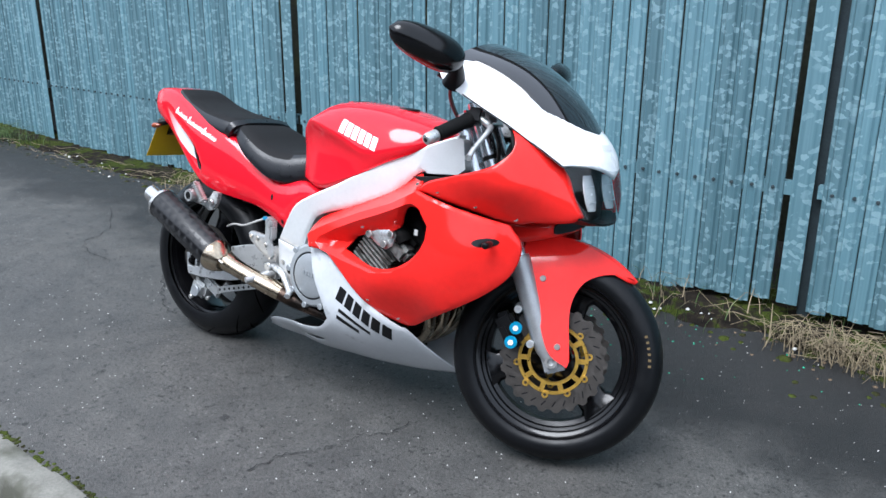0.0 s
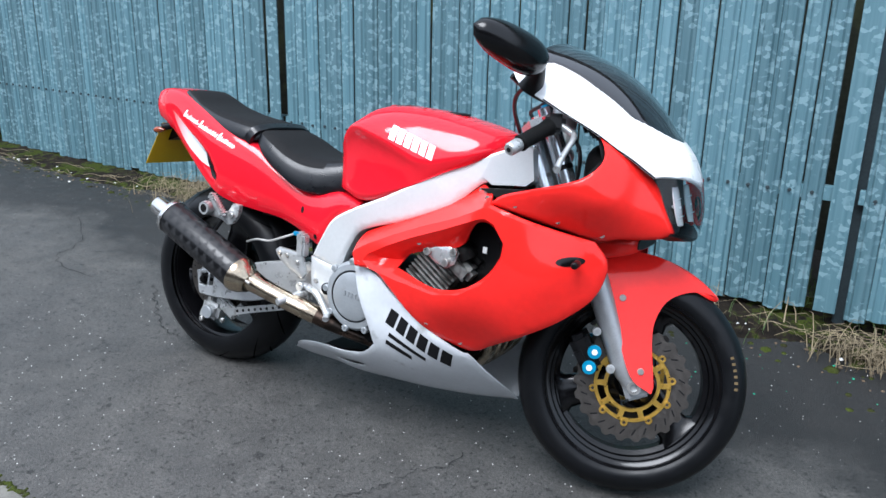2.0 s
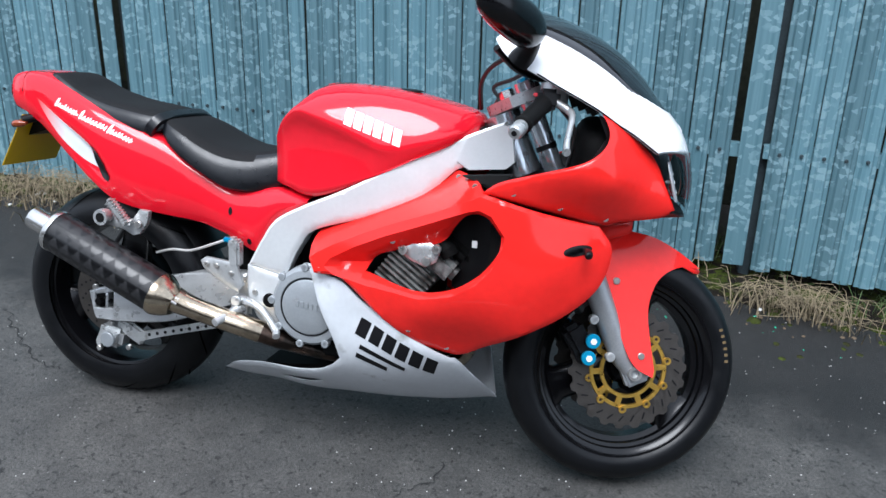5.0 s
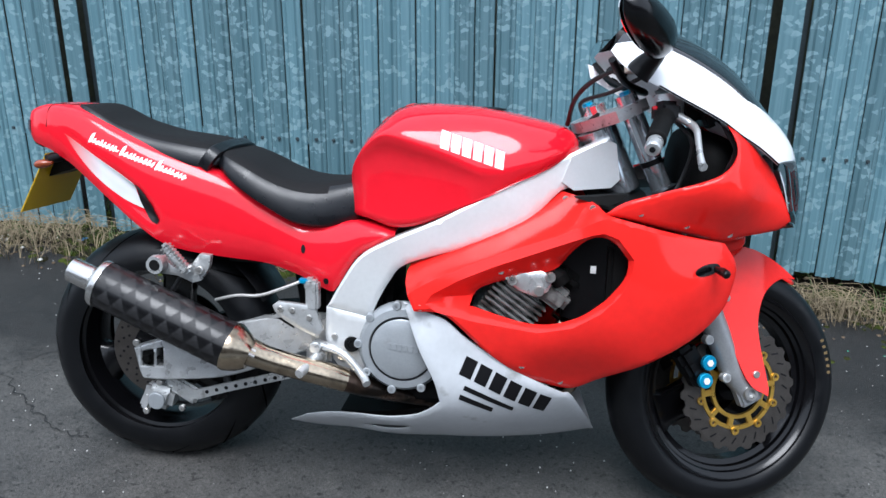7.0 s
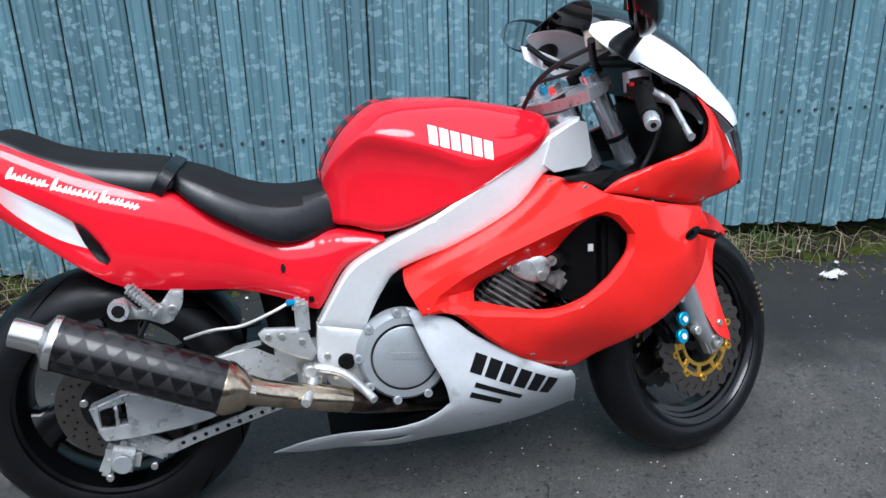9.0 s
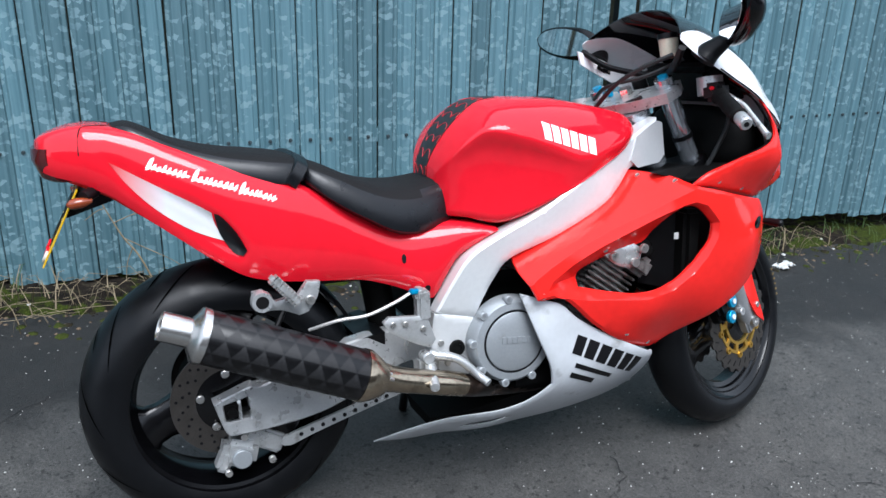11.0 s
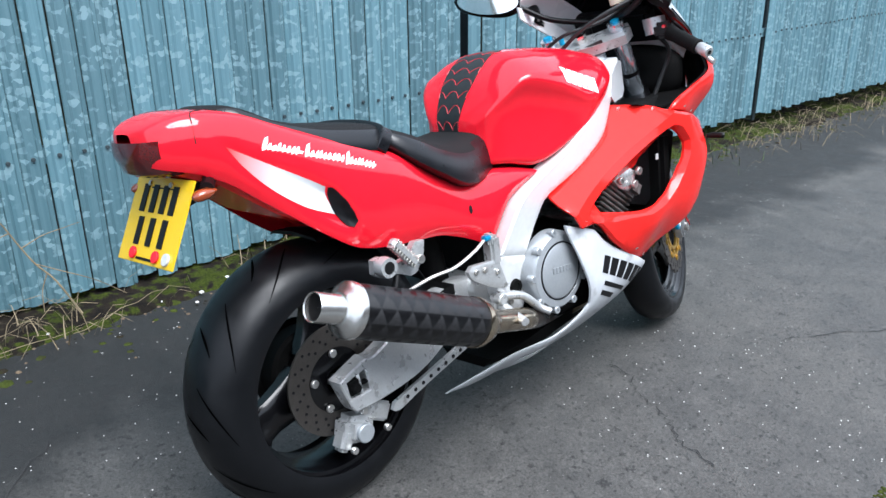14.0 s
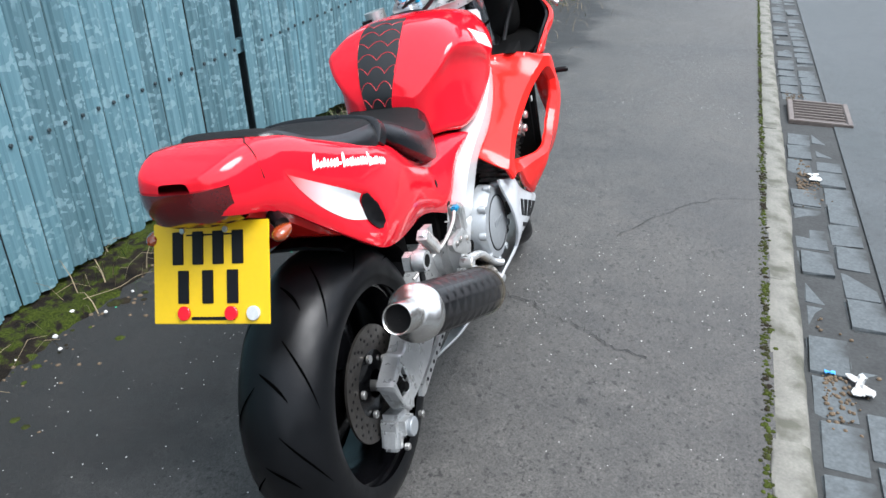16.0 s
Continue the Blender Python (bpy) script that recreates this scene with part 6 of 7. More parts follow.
part("stand_foot", block(0.07, 0.035, 0.01, 0.003, (0.53, 0.285, -0.045)), BLACK, bike)


# ---- markings laid on the panels ----
from mathutils import bvhtree


def tree_of(*obs):
    """A search tree of parts, in the bike's frame."""
    vs, fs = [], []
    for o in obs:
        k = len(vs)
        vs += [o.matrix_basis @ v.co for v in o.data.vertices]
        fs += [tuple(i + k for i in p.vertices) for p in o.data.polygons]
    return bvhtree.BVHTree.FromPolygons(vs, fs)


def laid(outline, tree, side=-1, lift=0.0012, step=0.008, sharp=38, holes=(), thick=0.0008):
    """A thin marking with the given side outline (x, z), laid on a surface seen from one side."""
    def depth(x, z):
        z -= 0.0082 * (x + 0.27)
        hit, nrm, _, _ = tree.ray_cast(Vector((x, side * 0.6, z)), Vector((0, -side, 0)))
        return (hit.y if hit else side * 0.12) + side * lift
    geo = sheet(outline, depth, thick, holes, step, sharp)
    return [(x, y, z - 0.0082 * (x + 0.27)) for x, y, z in geo[0]], geo[1]


def bar_at(p0, p1, up, width, slant=0.0):
    """A letter-like bar: from p0, along p1 - p0, a stroke of the given height vector."""
    a, b = np.array(p0), np.array(p1)
    d = (b - a) / np.linalg.norm(b - a)
    u = np.array(up)
    return [tuple(a), tuple(a + d * width), tuple(a + d * width + u), tuple(a + u)]


tank_tree = tree_of(fuel_tank)
belly_tree = tree_of(*[o for o in bike.children if o.name.startswith("belly_pan")])
tail_ob = [o for o in bike.children if o.name.startswith("tail_fairing")][0]
tail_tree = tree_of(tail_ob)
for side in (-1, 1):
    a, b = np.array((0.712, 0.853)), np.array((0.853, 0.808))
    for k in range(6):
        p = a + (b - a) * k / 6
        part("tank_mark", laid(bar_at(p, p + (b - a), (0.002, 0.037), 0.0195), tank_tree, side), WHITE_PRINT, fuel_tank, "white bar", flare=False)
    a, b = np.array((0.768, 0.360)), np.array((0.966, 0.266))
    for k in range(6):
        p = a + (b - a) * k / 6
        part("belly_mark", laid(bar_at(p, p + (b - a), (0.016, 0.043), 0.0285), belly_tree, side), INK, bike, "black bar on the belly pan", flare=False)
    for z0, h, x0, x1 in ((0.322, 0.011, 0.778, 0.888), (0.297, 0.013, 0.768, 0.842)):
        part("belly_small_mark", laid([(x0, z0), (x1, z0 - 0.46 * (x1 - x0)), (x1 + 0.004, z0 + h - 0.46 * (x1 - x0)), (x0 + 0.004, z0 + h)], belly_tree, side, step=0.006), INK, bike, "small black bar on the belly pan", flare=False)
    # pale flash with a dark vent at its front end
    if side < 0:
        def fade(n, l, b, at):
            """A printed flash that fades from the red of the tail to white."""
            sep, ramp = n.new("ShaderNodeSeparateXYZ"), n.new("ShaderNodeMapRange")
            l.new(at.outputs["Object"], sep.inputs[0])
            ramp.inputs[1].default_value, ramp.inputs[2].default_value = -0.18, -0.08
            l.new(sep.outputs[0], ramp.inputs[0])
            speck = noise_at(n, l, at.outputs["Object"], 30)
            pale = mixed(n, l, 0.08, (0.62, 0.63, 0.64), speck.outputs["Color"])
            l.new(mixed(n, l, ramp.outputs[0], (0.62, 0.002, 0.007), pale), b.inputs["Base Color"])
            b.inputs["Roughness"].default_value, b.inputs["Coat Weight"].default_value, b.inputs["Coat Roughness"].default_value = 0.4, 0.9, 0.1
            b.inputs["Specular IOR Level"].default_value = 0.0
        FADE = coloured("fading_flash_print", fade)
    flash = [(-0.176, 0.846), (-0.10, 0.800), (-0.035, 0.762), (0.000, 0.740), (0.006, 0.715), (0.022, 0.680), (-0.04, 0.708), (-0.10, 0.752), (-0.145, 0.800)]
    part("tail_flash", laid(flash, tail_tree, side), FADE, bike, "pale flash on the tail", flare=False)
    vent = [(0.004, 0.738), (0.016, 0.733), (0.042, 0.700), (0.062, 0.660), (0.054, 0.648), (0.036, 0.658), (0.014, 0.695)]
    part("tail_vent", laid(vent, tail_tree, side, 0.003, step=0.005), INK, bike, "dark vent opening in the tail", flare=False)
    # brush-like script: three words of slanted strokes, each with a tall first stroke and a thin joining line
    rng = random.Random(3)
    for x0, x1 in ((-0.112, -0.040), (-0.032, 0.046), (0.054, 0.122)):
        x, first = x0, True
        while x < x1:
            h = 0.023 if first else rng.uniform(0.010, 0.014)
            wd, lean = (0.007 if first else rng.uniform(0.0045, 0.0065)), h * 0.55
            zz = 0.836 - (x + 0.110) * 0.335 + rng.uniform(-0.001, 0.001)
            low = zz - (0.008 if first else 0.006)
            part("tail_script", laid([(x, low), (x + wd, low + 0.001), (x + wd + lean * 0.6, low + h * 0.55), (x + wd * 0.8 + lean, low + h), (x + lean * 0.9, low + h * 0.92), (x + lean * 0.35, low + h * 0.5)], tail_tree, side, step=0.004), WHITE_PRINT, bike, "pale brushed stroke", flare=False)
            x += wd + rng.uniform(0.0025, 0.0045)
            first = False
        za, zb = 0.836 - (x0 + 0.110) * 0.335, 0.836 - (x1 + 0.110) * 0.335
        part("tail_script", laid([(x0, za - 0.004), (x1 + 0.004, zb - 0.003), (x1 + 0.008, zb + 0.001), (x0 + 0.004, za + 0.0005)], tail_tree, side, 0.0016, step=0.005), WHITE_PRINT, bike, "pale brushed stroke", flare=False)
    for x, z, r in ((0.396, 0.605, 0.0065), (0.449, 0.532, 0.008)):
        part("fixing_slot", laid([(x + r * 0.8 * math.cos(q), z + r * (1.6 if r < 0.007 else 1.0) * math.sin(q)) for q in (2 * math.pi * k / 12 for k in range(12))], tail_tree, side, step=0.004), INK, bike, "dark fixing hole", flare=False)

# seam of the tail's end cap
seam = []
for x, y in ((-0.225, -0.108), (-0.222, -0.100), (-0.215, -0.088), (-0.20, -0.074), (-0.18, -0.062), (-0.168, -0.04), (-0.168, 0.04), (-0.18, 0.062), (-0.20, 0.074), (-0.215, 0.088), (-0.222, 0.100), (-0.225, 0.108)):
    hit = tail_tree.ray_cast(Vector((x, y, 1.2)), Vector((0, 0, -1)))[0]
    if hit:
        seam.append(hit)
part("cap_seam", tube(seam, 0.0014, 6, 3), INK, bike, "dark seam of the tail cap", flare=False)

# small grey bars on the front of the white cowl
cowl_ob = [o for o in bike.children if o.name.startswith("upper_cowl")][0]
cowl_tree = tree_of(cowl_ob)
for k in range(5):
    base, rows = -0.030 + 0.0125 * k, []
    for z in np.linspace(0.872, 0.886, 4):
        row = []
        for y in np.linspace(base, base + 0.008, 4):
            hit = cowl_tree.ray_cast(Vector((1.8, y, z)), Vector((-1, 0, 0)))[0]
            row.append((hit or Vector((1.47, y, z))) + Vector((0.0012, 0, 0.0006)))
        rows.append(row)
    part("cowl_mark", loft([r + [p - Vector((0.001, 0, 0.0005)) for p in reversed(r)] for r in rows]), GUSSET, bike, "small grey bar", flare=False)

# scaled rubber pad on the back of the tank
PAD = mat("tank_pad", (0.012, 0.012, 0.013), 0.4, vary=0.1, scale=40)
SCALE = mat("red_pad_line", (0.5, 0.02, 0.03), 0.4, vary=0.05, scale=30)


def on_tank(t, u):
    """A point on the tank's middle back: t from the seat (0) up and forward (1), u aside in metres."""
    a = radians(172 - 84 * t)
    dirv = -Vector((math.cos(a), 0, math.sin(a)))
    o = Vector((0.68, u + 0.003, 0.785)) - dirv * 0.5
    hit, nrm, _, _ = tank_tree.ray_cast(o, dirv)
    return (hit + nrm * (0.002 if nrm.dot(dirv) < 0 else -0.002)) if hit else o + dirv * 0.33


def pad_width(t):
    return 0.036 + 0.018 * math.sin(math.pi * min(1, 0.1 + 0.8 * t))


pad_rows = [[on_tank(t, u * pad_width(t)) for u in np.linspace(-1, 1, 11)] for t in np.linspace(-0.26, 0.90, 20)]
pad = part("tank_pad", loft([r + [p + Vector((0.004, 0, -0.003)) for p in reversed(r)] for r in pad_rows]), PAD, fuel_tank, "black tank pad with red scales", angle=60, flare=False)
for i in range(7):
    for s in ((-0.5, 0.5) if i % 2 else (-0.95, 0.0, 0.95)):
        t0 = -0.18 + 0.145 * i
        pts = []
        for q in np.linspace(-1, 1, 9):
            u = max(-1, min(1, s + 0.48 * q))
            t = t0 + 0.075 * (1 - q * q)
            pts.append(on_tank(t, u * pad_width(t)) + Vector((0.0, 0, 0.0002)))
        part("pad_scale", tube(pts, 0.0008, 6, 1), SCALE, pad, flare=False)
cap_at = tank_tree.ray_cast(Vector((0.80, 0.004, 1.2)), Vector((0, 0, -1)))[0] or Vector((0.80, 0, 0.938))
part("fuel_cap", moved(lathe([(0.0001, 0.004), (0.030, 0.004), (0.034, 0.003), (0.045, 0.002), (0.047, -0.002), (0.0001, 0.0)], 36, False), Matrix.Translation(cap_at - Vector((0, 0, 0.003))) @ Matrix.Rotation(radians(90), 4, "X")), BLACK, fuel_tank, "round dark fuel cap", flare=False)
# gold-coloured marks on the front tyre's wall
for k in range(6):
    a = radians(24 - 3.6 * k)
    part("tyre_mark", moved(block(0.010, 0.0012, 0.007, 0.0004), Matrix.Rotation(-a, 4, "Y") @ Matrix.Translation((0.258, -0.0595, 0)) @ Matrix.Rotation(radians(-14), 4, "Z")), mat("gold_print", (0.11, 0.075, 0.03), 0.6, vary=0.1, scale=40) if k == 0 else bpy.data.materials["gold_print"], front_wheel)


# ---- gutter setts, drain, litter and growth ----
def setts():
    root = tagged(new("sett_channel"), "two worn rows of granite setts in the gutter", "setts", kind="structure")
    rng = random.Random(11)
    meshes = []
    for _ in range(6):
        bm = bmesh.new()
        bmesh.ops.create_cube(bm, size=1, matrix=Matrix.Diagonal((0.222, 0.130, 0.08, 1)))
        bmesh.ops.bevel(bm, geom=bm.edges[:], offset=0.009, segments=2, affect="EDGES")
        for v in bm.verts:
            v.co += Vector([rng.uniform(-0.004, 0.004) for _ in range(3)])
        me = bpy.data.meshes.new("sett")
        bm.to_mesh(me)
        bm.free()
        me.materials.append(SETT)
        meshes.append(smooth(me, 50))
    for row, y in enumerate((-1.03, -1.165)):
        x = -3.0 + 0.1 * row
        while x < 14:
            if not 3.72 < x < 4.37:
                part("sett", rng.choice(meshes), None, root, m=pose(x, y + rng.uniform(-0.006, 0.006), slope(x) - 0.143 + rng.uniform(-0.012, 0.004), rng.uniform(-2, 2), 1.5 + rng.uniform(-2, 2), rng.uniform(-2, 2)))
            x += 0.228 + rng.uniform(-0.006, 0.012)


setts()


def drain():
    z = slope(4.04) - 0.092
    root = tagged(new("drain_grate"), "cast iron gully grate in the gutter", "drain grate", kind="structure")
    root.matrix_world = pose(4.04, -1.17, z)
    for sx, sy, x, y in ((0.44, 0.03, 0, 0.16), (0.44, 0.03, 0, -0.16), (0.03, 0.29, 0.205, 0), (0.03, 0.29, -0.205, 0)):
        part("grate_frame", block(sx, sy, 0.03, 0.004, (x, y, 0)), IRON, root)
    part("grate_pit", block(0.38, 0.29, 0.004, 0.001, (0, 0, -0.03)), INK, root)
    for k in range(7):
        part("grate_bar", block(0.022, 0.29, 0.02, 0.004, (-0.165 + 0.055 * k, 0, 0)), IRON, root)


drain()


def scatter(name, label, category, material, count, where, make, seed):
    """Many small pieces in one object; where(rng) gives a place, make(rng) a small shape."""
    rng = random.Random(seed)
    geos = []
    for _ in range(count):
        x, y = where(rng)
        geos.append(moved(make(rng), pose(x, y, ground_height(x, y) if y > -0.9 else slope(x) - 0.105, 0, 0, rng.uniform(0, 360))))
    return tag_stuff(new(name, mesh(name, *joined(*geos), material, 60)), label, category)


def pebble(rng, r0, r1):
    r = rng.uniform(r0, r1)
    n = 6
    top = [(r * rng.uniform(0.7, 1.1) * math.cos(a), r * rng.uniform(0.7, 1.1) * math.sin(a), r * 0.25) for a in (2 * math.pi * k / n for k in range(n))]
    low = [(x * 1.15, y * 1.15, -0.002) for x, y, _ in top]
    vs = low + top + [(0, 0, r * 0.6)]
    return vs, [(i, (i + 1) % n, n + (i + 1) % n, n + i) for i in range(n)] + [(n + i, n + (i + 1) % n, 2 * n) for i in range(n)]


def blade(rng, length, lean):
    """A bent grass blade."""
    h, w = length * rng.uniform(0.6, 1.2), rng.uniform(0.0012, 0.0028)
    l = lean * rng.uniform(0.3, 1.3)
    pts = [(0, 0, 0), (h * l * 0.25, 0, h * 0.5), (h * l * 0.75, 0, h * 0.8), (h * l * 1.3, 0, h * (0.95 - 0.35 * l))]
    vs = []
    for i, (x, y, z) in enumerate(pts):
        ww = w * (1 - i / 3.2)
        vs += [(x, -ww, z), (x, ww, z), (x + 0.001, 0, z + 0.0012)]
    fs = []
    for i in range(3):
        a, b = 3 * i, 3 * i + 3
        fs += [(a, b, b + 2, a + 2), (a + 2, b + 2, b + 1, a + 1)]
    return vs, fs


def moss_strip():
    """Cushions of moss and soil along the foot of the fence."""
    rng = random.Random(21)
    geos = []
    for _ in range(2600):
        x = rng.uniform(-5.5, 9)
        y = 1.24 - abs(rng.gauss(0, 0.13)) - 0.01
        if y < 0.85 + 0.08 * math.sin(x * 2.1):
            continue
        r = rng.uniform(0.004, 0.02) * rng.uniform(0.6, 1.4)
        vs, fs = pebble(rng, r, r * 1.05)
        geos.append(moved((vs, fs), pose(x, y, ground_height(x, y) - 0.004, 0, 0, rng.uniform(0, 360)) @ Matrix.Diagonal((1, 1, rng.uniform(0.5, 1.1), 1))))
    return tag_stuff(new("moss", mesh("moss", *joined(*geos), MOSS, 80)), "green moss and soil along the fence foot", "moss")


def verge():
    """A lumpy strip of moss, soil and dead stalks with a ragged edge along the foot of the fence."""
    xs, ys = np.arange(-8, 14, 0.022), np.linspace(0.80, 1.52, 34)
    vs = []
    for x in xs:
        edge = 1.10 + 0.07 * noise.noise((x * 1.1, 3.0, 0)) + 0.05 * noise.noise((x * 5.0, 7.0, 0)) + 0.03 * noise.noise((x * 17.0, 1.0, 0))
        for y in ys:
            t = max(-1.0, min(1.0, (y - edge) / 0.05))
            lump = 0.5 + 0.5 * noise.noise((x * 14, y * 14, 2)) + 0.35 * noise.noise((x * 40, y * 40, 5))
            vs.append((x, y, ground_height(x, y) - 0.006 + 0.010 * t + (0.020 * lump if t > 0 else 0) * min(1, abs(t))))
    m = len(ys)
    fs = [(i * m + j, (i + 1) * m + j, (i + 1) * m + j + 1, i * m + j + 1) for i in range(len(xs) - 1) for j in range(m - 1)]
    return tagged(new("verge", mesh("verge", vs, fs, EARTH, 80)), "mossy soil strip along the foot of the fence", "verge", kind="structure")


verge()


def stalks():
    """Long dead stalks and twigs lying along the verge."""
    rng = random.Random(77)
    geos = []
    for _ in range(70):
        x, y, a, n = rng.choice((rng.uniform(-4, -0.4), rng.uniform(-4, 5))), rng.uniform(1.0, 1.2), rng.uniform(-0.7, 0.7), rng.uniform(0.08, 0.32)
        pts = [(x + n * k / 4 * math.cos(a), min(1.24, y + n * k / 4 * math.sin(a) * 0.6), ground_height(x, y) + 0.02 + rng.uniform(0, 0.022)) for k in range(5)]
        geos.append(tube(pts, [0.0014, 0.0013, 0.0012, 0.0009, 0.0006], 5, 3))
    return tag_stuff(new("stalks", mesh("stalks", *joined(*geos), STRAW, 60)), "dry stalks and twigs lying on the verge", "twigs")


stalks()


def sprig():
    """A bare branching weed that leans against the fence."""
    root = tagged(new("weed"), "bare branching weed stalk leaning against the fence", "weed")
    stem = [(-0.08, 1.16, 0.06), (-0.13, 1.19, 0.175), (-0.174, 1.21, 0.237), (-0.207, 1.225, 0.303), (-0.243, 1.235, 0.38), (-0.287, 1.24, 0.434)]
    main = part("stem", tube(stem, [0.0035, 0.0032, 0.003, 0.0026, 0.0022, 0.0015], 6, 4), STRAW, root)
    for pts in ([(-0.20, 1.222, 0.29), (-0.14, 1.22, 0.315), (-0.09, 1.215, 0.325), (-0.03, 1.21, 0.335)], [(-0.174, 1.21, 0.237), (-0.11, 1.20, 0.20), (-0.02, 1.18, 0.15), (0.06, 1.15, 0.09)], [(-0.225, 1.23, 0.34), (-0.25, 1.235, 0.33), (-0.29, 1.235, 0.30)], [(-0.15, 1.20, 0.20), (-0.17, 1.20, 0.15), (-0.18, 1.18, 0.09)]):
        part("twig", tube(pts, [0.002, 0.0017, 0.0013, 0.0009][:len(pts)], 5, 4), STRAW, root)


sprig()
moss_strip()
scatter("grit", "pale grit scattered over the asphalt", "grit", GRIT, 3400, lambda r: (r.uniform(-3, 7), r.uniform(-0.8, 1.1)), lambda r: pebble(r, 0.0008, 0.0023), 31)
scatter("glass_shards", "green glass shards near the fence", "glass", GREENGLASS, 60, lambda r: (r.choice((1.25, 1.5, 1.4)) + r.gauss(0, 0.28), r.uniform(0.72, 1.08)), lambda r: pebble(r, 0.002, 0.005), 32)
scatter("leaf_litter", "brown dead leaves and stalks by the fence", "leaves", TWIG, 900, lambda r: (r.uniform(-4, 7), 1.2 - abs(r.gauss(0, 0.12))), lambda r: pebble(r, 0.003, 0.009), 33)


scatter("verge_rubble", "pale stones and scraps on the verge", "rubble", GRIT, 45, lambda r: (r.uniform(-4, 4), 1.18 - abs(r.gauss(0, 0.1))), lambda r: moved(pebble(r, 0.003, 0.010), Matrix.Translation((0, 0, 0.016))), 36)


def tuft(name, label, material, places, seed, length, lean):
    rng = random.Random(seed)
    geos = []
    for x, y, n, spread in places:
        for _ in range(n):
            px, py = x + rng.gauss(0, spread), y + rng.gauss(0, spread * 0.35)
            geos.append(moved(blade(rng, length, lean), pose(px, py, ground_height(px, py), 0, 0, rng.uniform(0, 360))))
    return tag_stuff(new(name, mesh(name, *joined(*geos), material, 60)), label, "grass")


tuft("dry_grass", "matted dry yellow grass at the fence foot", STRAW, [(1.98, 1.10, 260, 0.11), (2.5, 1.14, 60, 0.2), (1.4, 1.18, 30, 0.2), (-1.15, 1.16, 620, 0.26), (-0.3, 1.15, 60, 0.2), (4.5, 1.1, 150, 0.5), (6.5, 1.05, 160, 0.6), (0.6, 1.18, 30, 0.2)], 41, 0.11, 1.0)
tuft("green_grass", "green grass at the fence foot", GRASS, [(-3.9, 1.15, 260, 0.22), (2.35, 1.18, 90, 0.15), (-0.9, 1.2, 60, 0.2), (1.9, 1.55, 420, 0.3), (-0.8, 1.5, 120, 0.2), (3.4, 1.15, 120, 0.4), (1.2, 1.2, 70, 0.3)], 42, 0.10, 0.6)


def scrap(name, label, x, y, size, material, seed):
    """A crumpled scrap of litter on the ground."""
    rng = random.Random(seed)
    n = 7
    z = ground_height(x, y) if y > -0.9 else slope(x) - 0.10
    grid = [[(size * (i / n - 0.5) + rng.uniform(-0.15, 0.15) * size / n, size * 0.7 * (j / n - 0.5) * (0.6 + 0.4 * math.sin(i + j)), 0.004 + abs(rng.gauss(0, 0.16)) * size * 0.35) for j in range(n + 1)] for i in range(n + 1)]
    top = [p for r in grid for p in r]
    low = [(px, py, max(0.0, pz - 0.003)) for px, py, pz in top]
    m = n + 1
    fs = [(i * m + j, (i + 1) * m + j, (i + 1) * m + j + 1, i * m + j + 1) for i in range(n) for j in range(n)]
    fs += [tuple(q + m * m for q in reversed(f)) for f in fs[:n * n]]
    ob = new(name, mesh(name, top + low, fs, material, 30))
    ob.matrix_world = pose(x, y, z, 0, 0, rng.uniform(0, 180))
    return tagged(ob, label, "litter", group="litter")


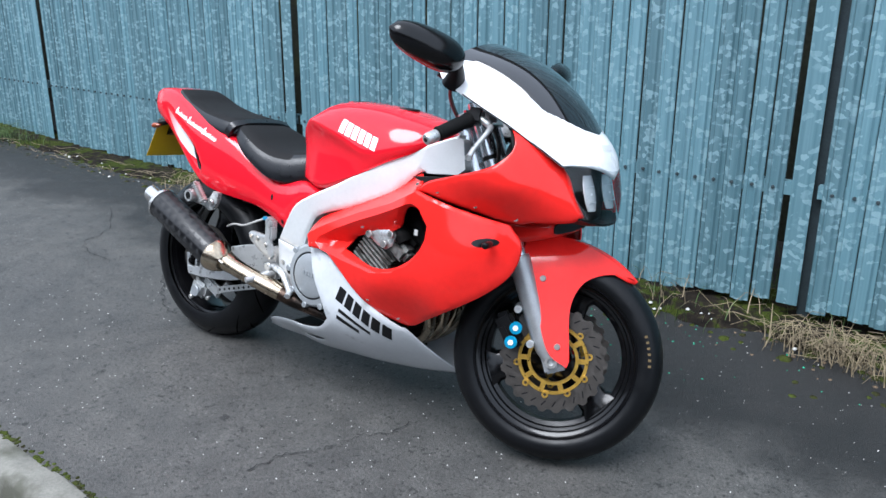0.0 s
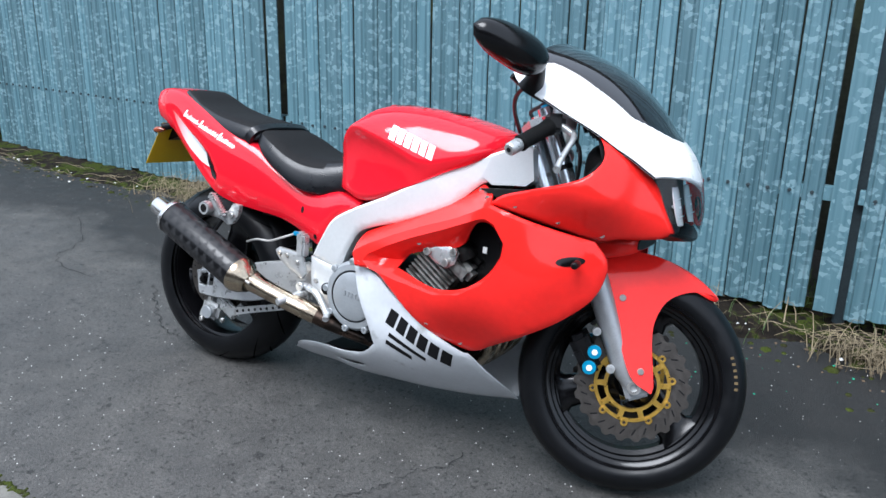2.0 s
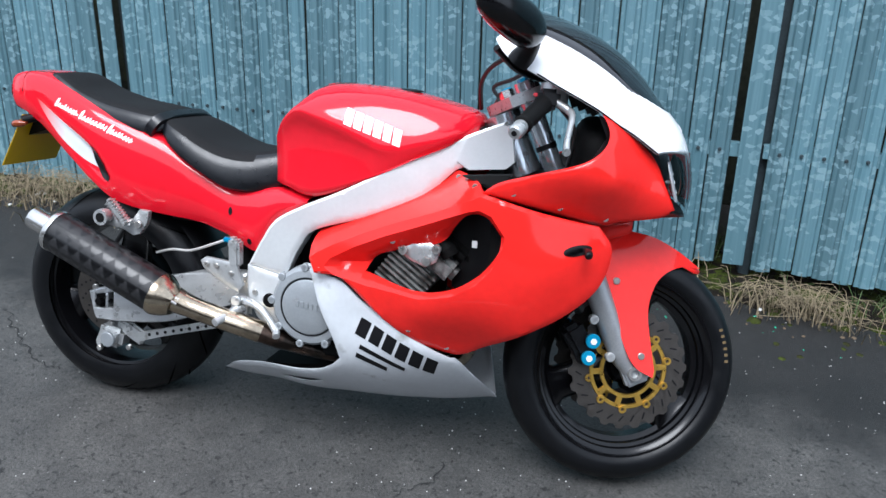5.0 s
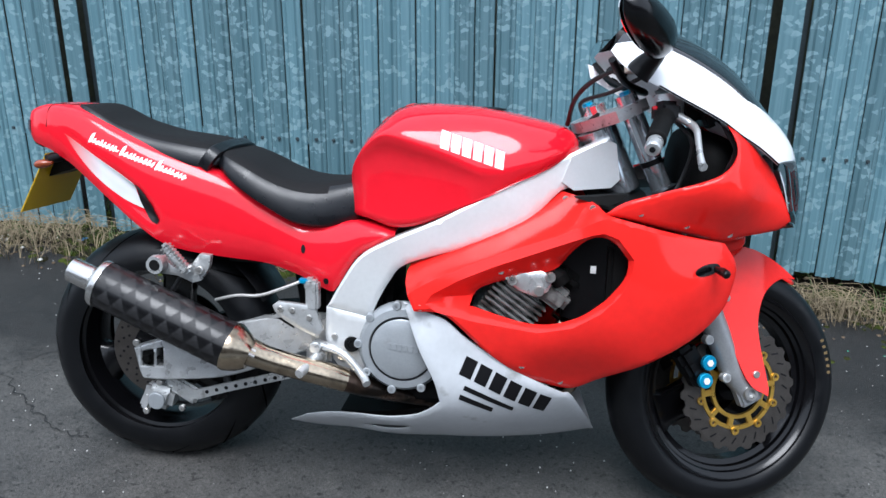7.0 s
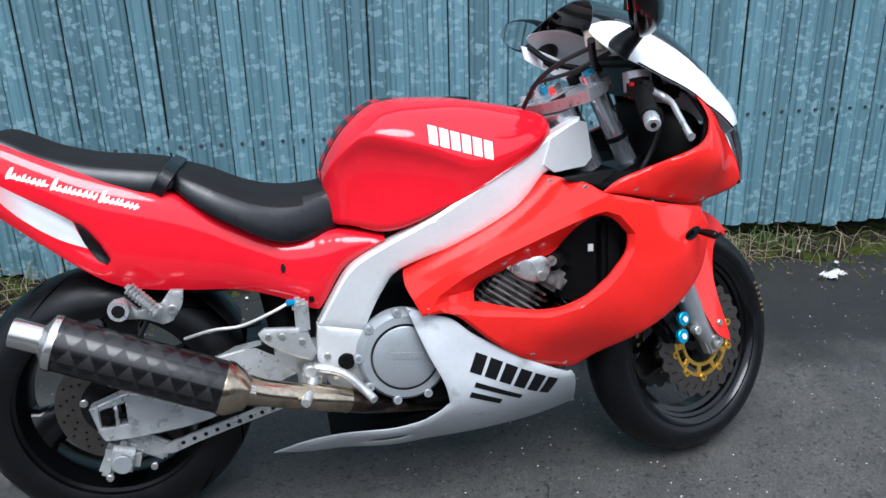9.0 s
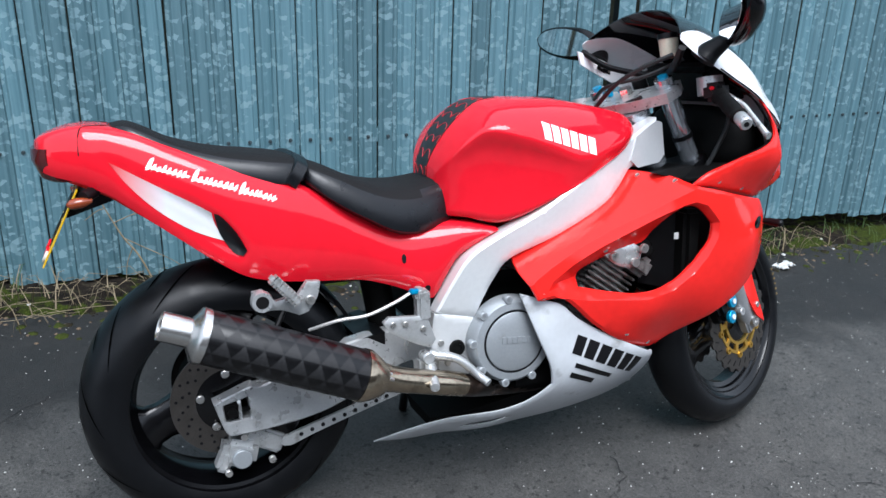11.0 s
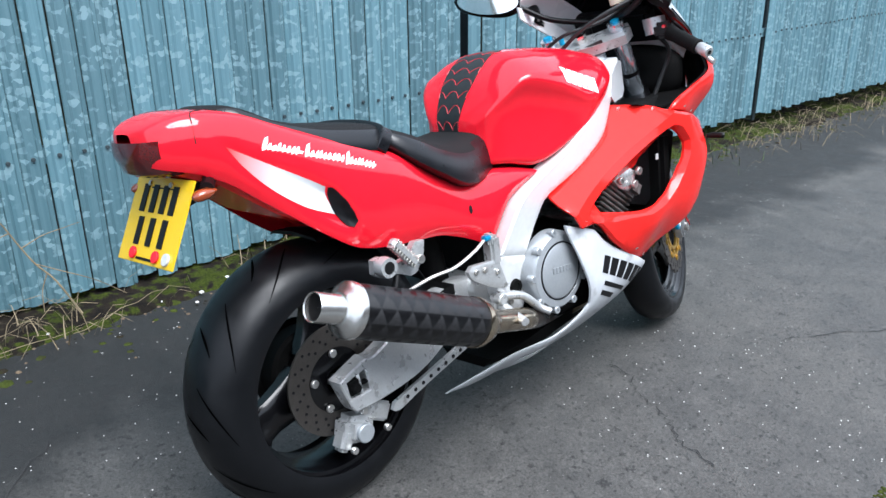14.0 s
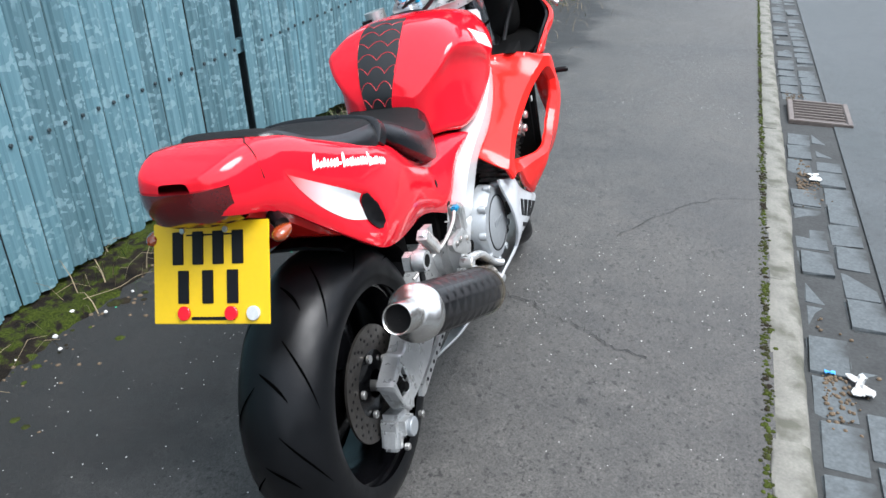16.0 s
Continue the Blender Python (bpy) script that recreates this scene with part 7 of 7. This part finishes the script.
scrap("paper_scrap", "crumpled white paper lying on the asphalt", 2.48, 0.963, 0.10, LITTER, 1)
scrap("plastic_scrap", "crumpled blue plastic wrapper by the fence", -0.94, 1.21, 0.085, LITTER_BLUE, 2)
scrap("paper_scrap", "crumpled white paper by the fence", -1.27, 1.20, 0.10, LITTER, 3)
scrap("paper_scrap", "pale litter lying on the gutter setts", 1.02, -1.10, 0.10, LITTER, 4)
scrap("plastic_scrap", "small blue wrapper in the gutter", 1.07, -1.02, 0.03, LITTER_BLUE, 5)
scrap("paper_scrap", "pale litter in the gutter", 2.85, -1.08, 0.09, LITTER, 6)
scrap("plastic_bottle", "flattened pale blue plastic bottle by the fence", 2.27, 1.16, 0.06, mat("pale_blue_plastic", (0.35, 0.55, 0.62), 0.3, vary=0.1, scale=30), 7)
scatter("gutter_leaves", "dead leaves and twigs in the gutter", "leaves", TWIG, 420, lambda r: (r.choice((1.05, 2.8, 4.3)) + r.gauss(0, 0.14), -1.0 - abs(r.gauss(0, 0.05))), lambda r: pebble(r, 0.002, 0.008), 34)
scatter("kerb_moss", "moss in the joint behind the kerb", "moss", MOSS, 2600, lambda r: (r.uniform(-2, 9), -0.822 + r.gauss(0, 0.007)), lambda r: pebble(r, 0.003, 0.009), 35)

# cracks in the asphalt
CRACK = mat("crack_shadow", (0.012, 0.012, 0.012), 0.9, vary=0.3, scale=20)


def crack(points, width, seed):
    rng = random.Random(seed)
    path = along(points, 8)
    vs = []
    for i, p in enumerate(path):
        q = path[min(i + 1, len(path) - 1)] - path[max(i - 1, 0)]
        nrm = np.array((-q[1], q[0])) / (np.linalg.norm(q) + 1e-9)
        c = p + nrm * rng.gauss(0, 0.008)
        w = width * rng.uniform(0.25, 1.0)
        for s in (-1, 1):
            vs.append((*(c + nrm * w * s), ground_height(*c) + 0.0035))
    return vs, [(2 * i, 2 * i + 2, 2 * i + 3, 2 * i + 1) for i in range(len(path) - 1)]


cracks = joined(crack([(1.02, -0.02), (1.0, -0.1), (0.93, -0.2), (0.90, -0.3), (0.83, -0.38), (0.80, -0.5)], 0.0025, 1), crack([(-0.35, 0.62), (-0.55, 0.4), (-0.6, 0.25), (-0.45, 0.12), (-0.3, 0.02), (-0.2, 0.0)], 0.0025, 2), crack([(1.6, -0.3), (1.9, -0.45), (2.1, -0.6), (2.2, -0.82)], 0.002, 3), crack([(-1.6, 0.6), (-1.3, 0.4), (-1.2, 0.2), (-0.9, 0.15)], 0.0025, 4))
tagged(new("pavement_cracks", mesh("pavement_cracks", *cracks, CRACK, 60)), "fine dark cracks in the asphalt", "crack", kind="structure")
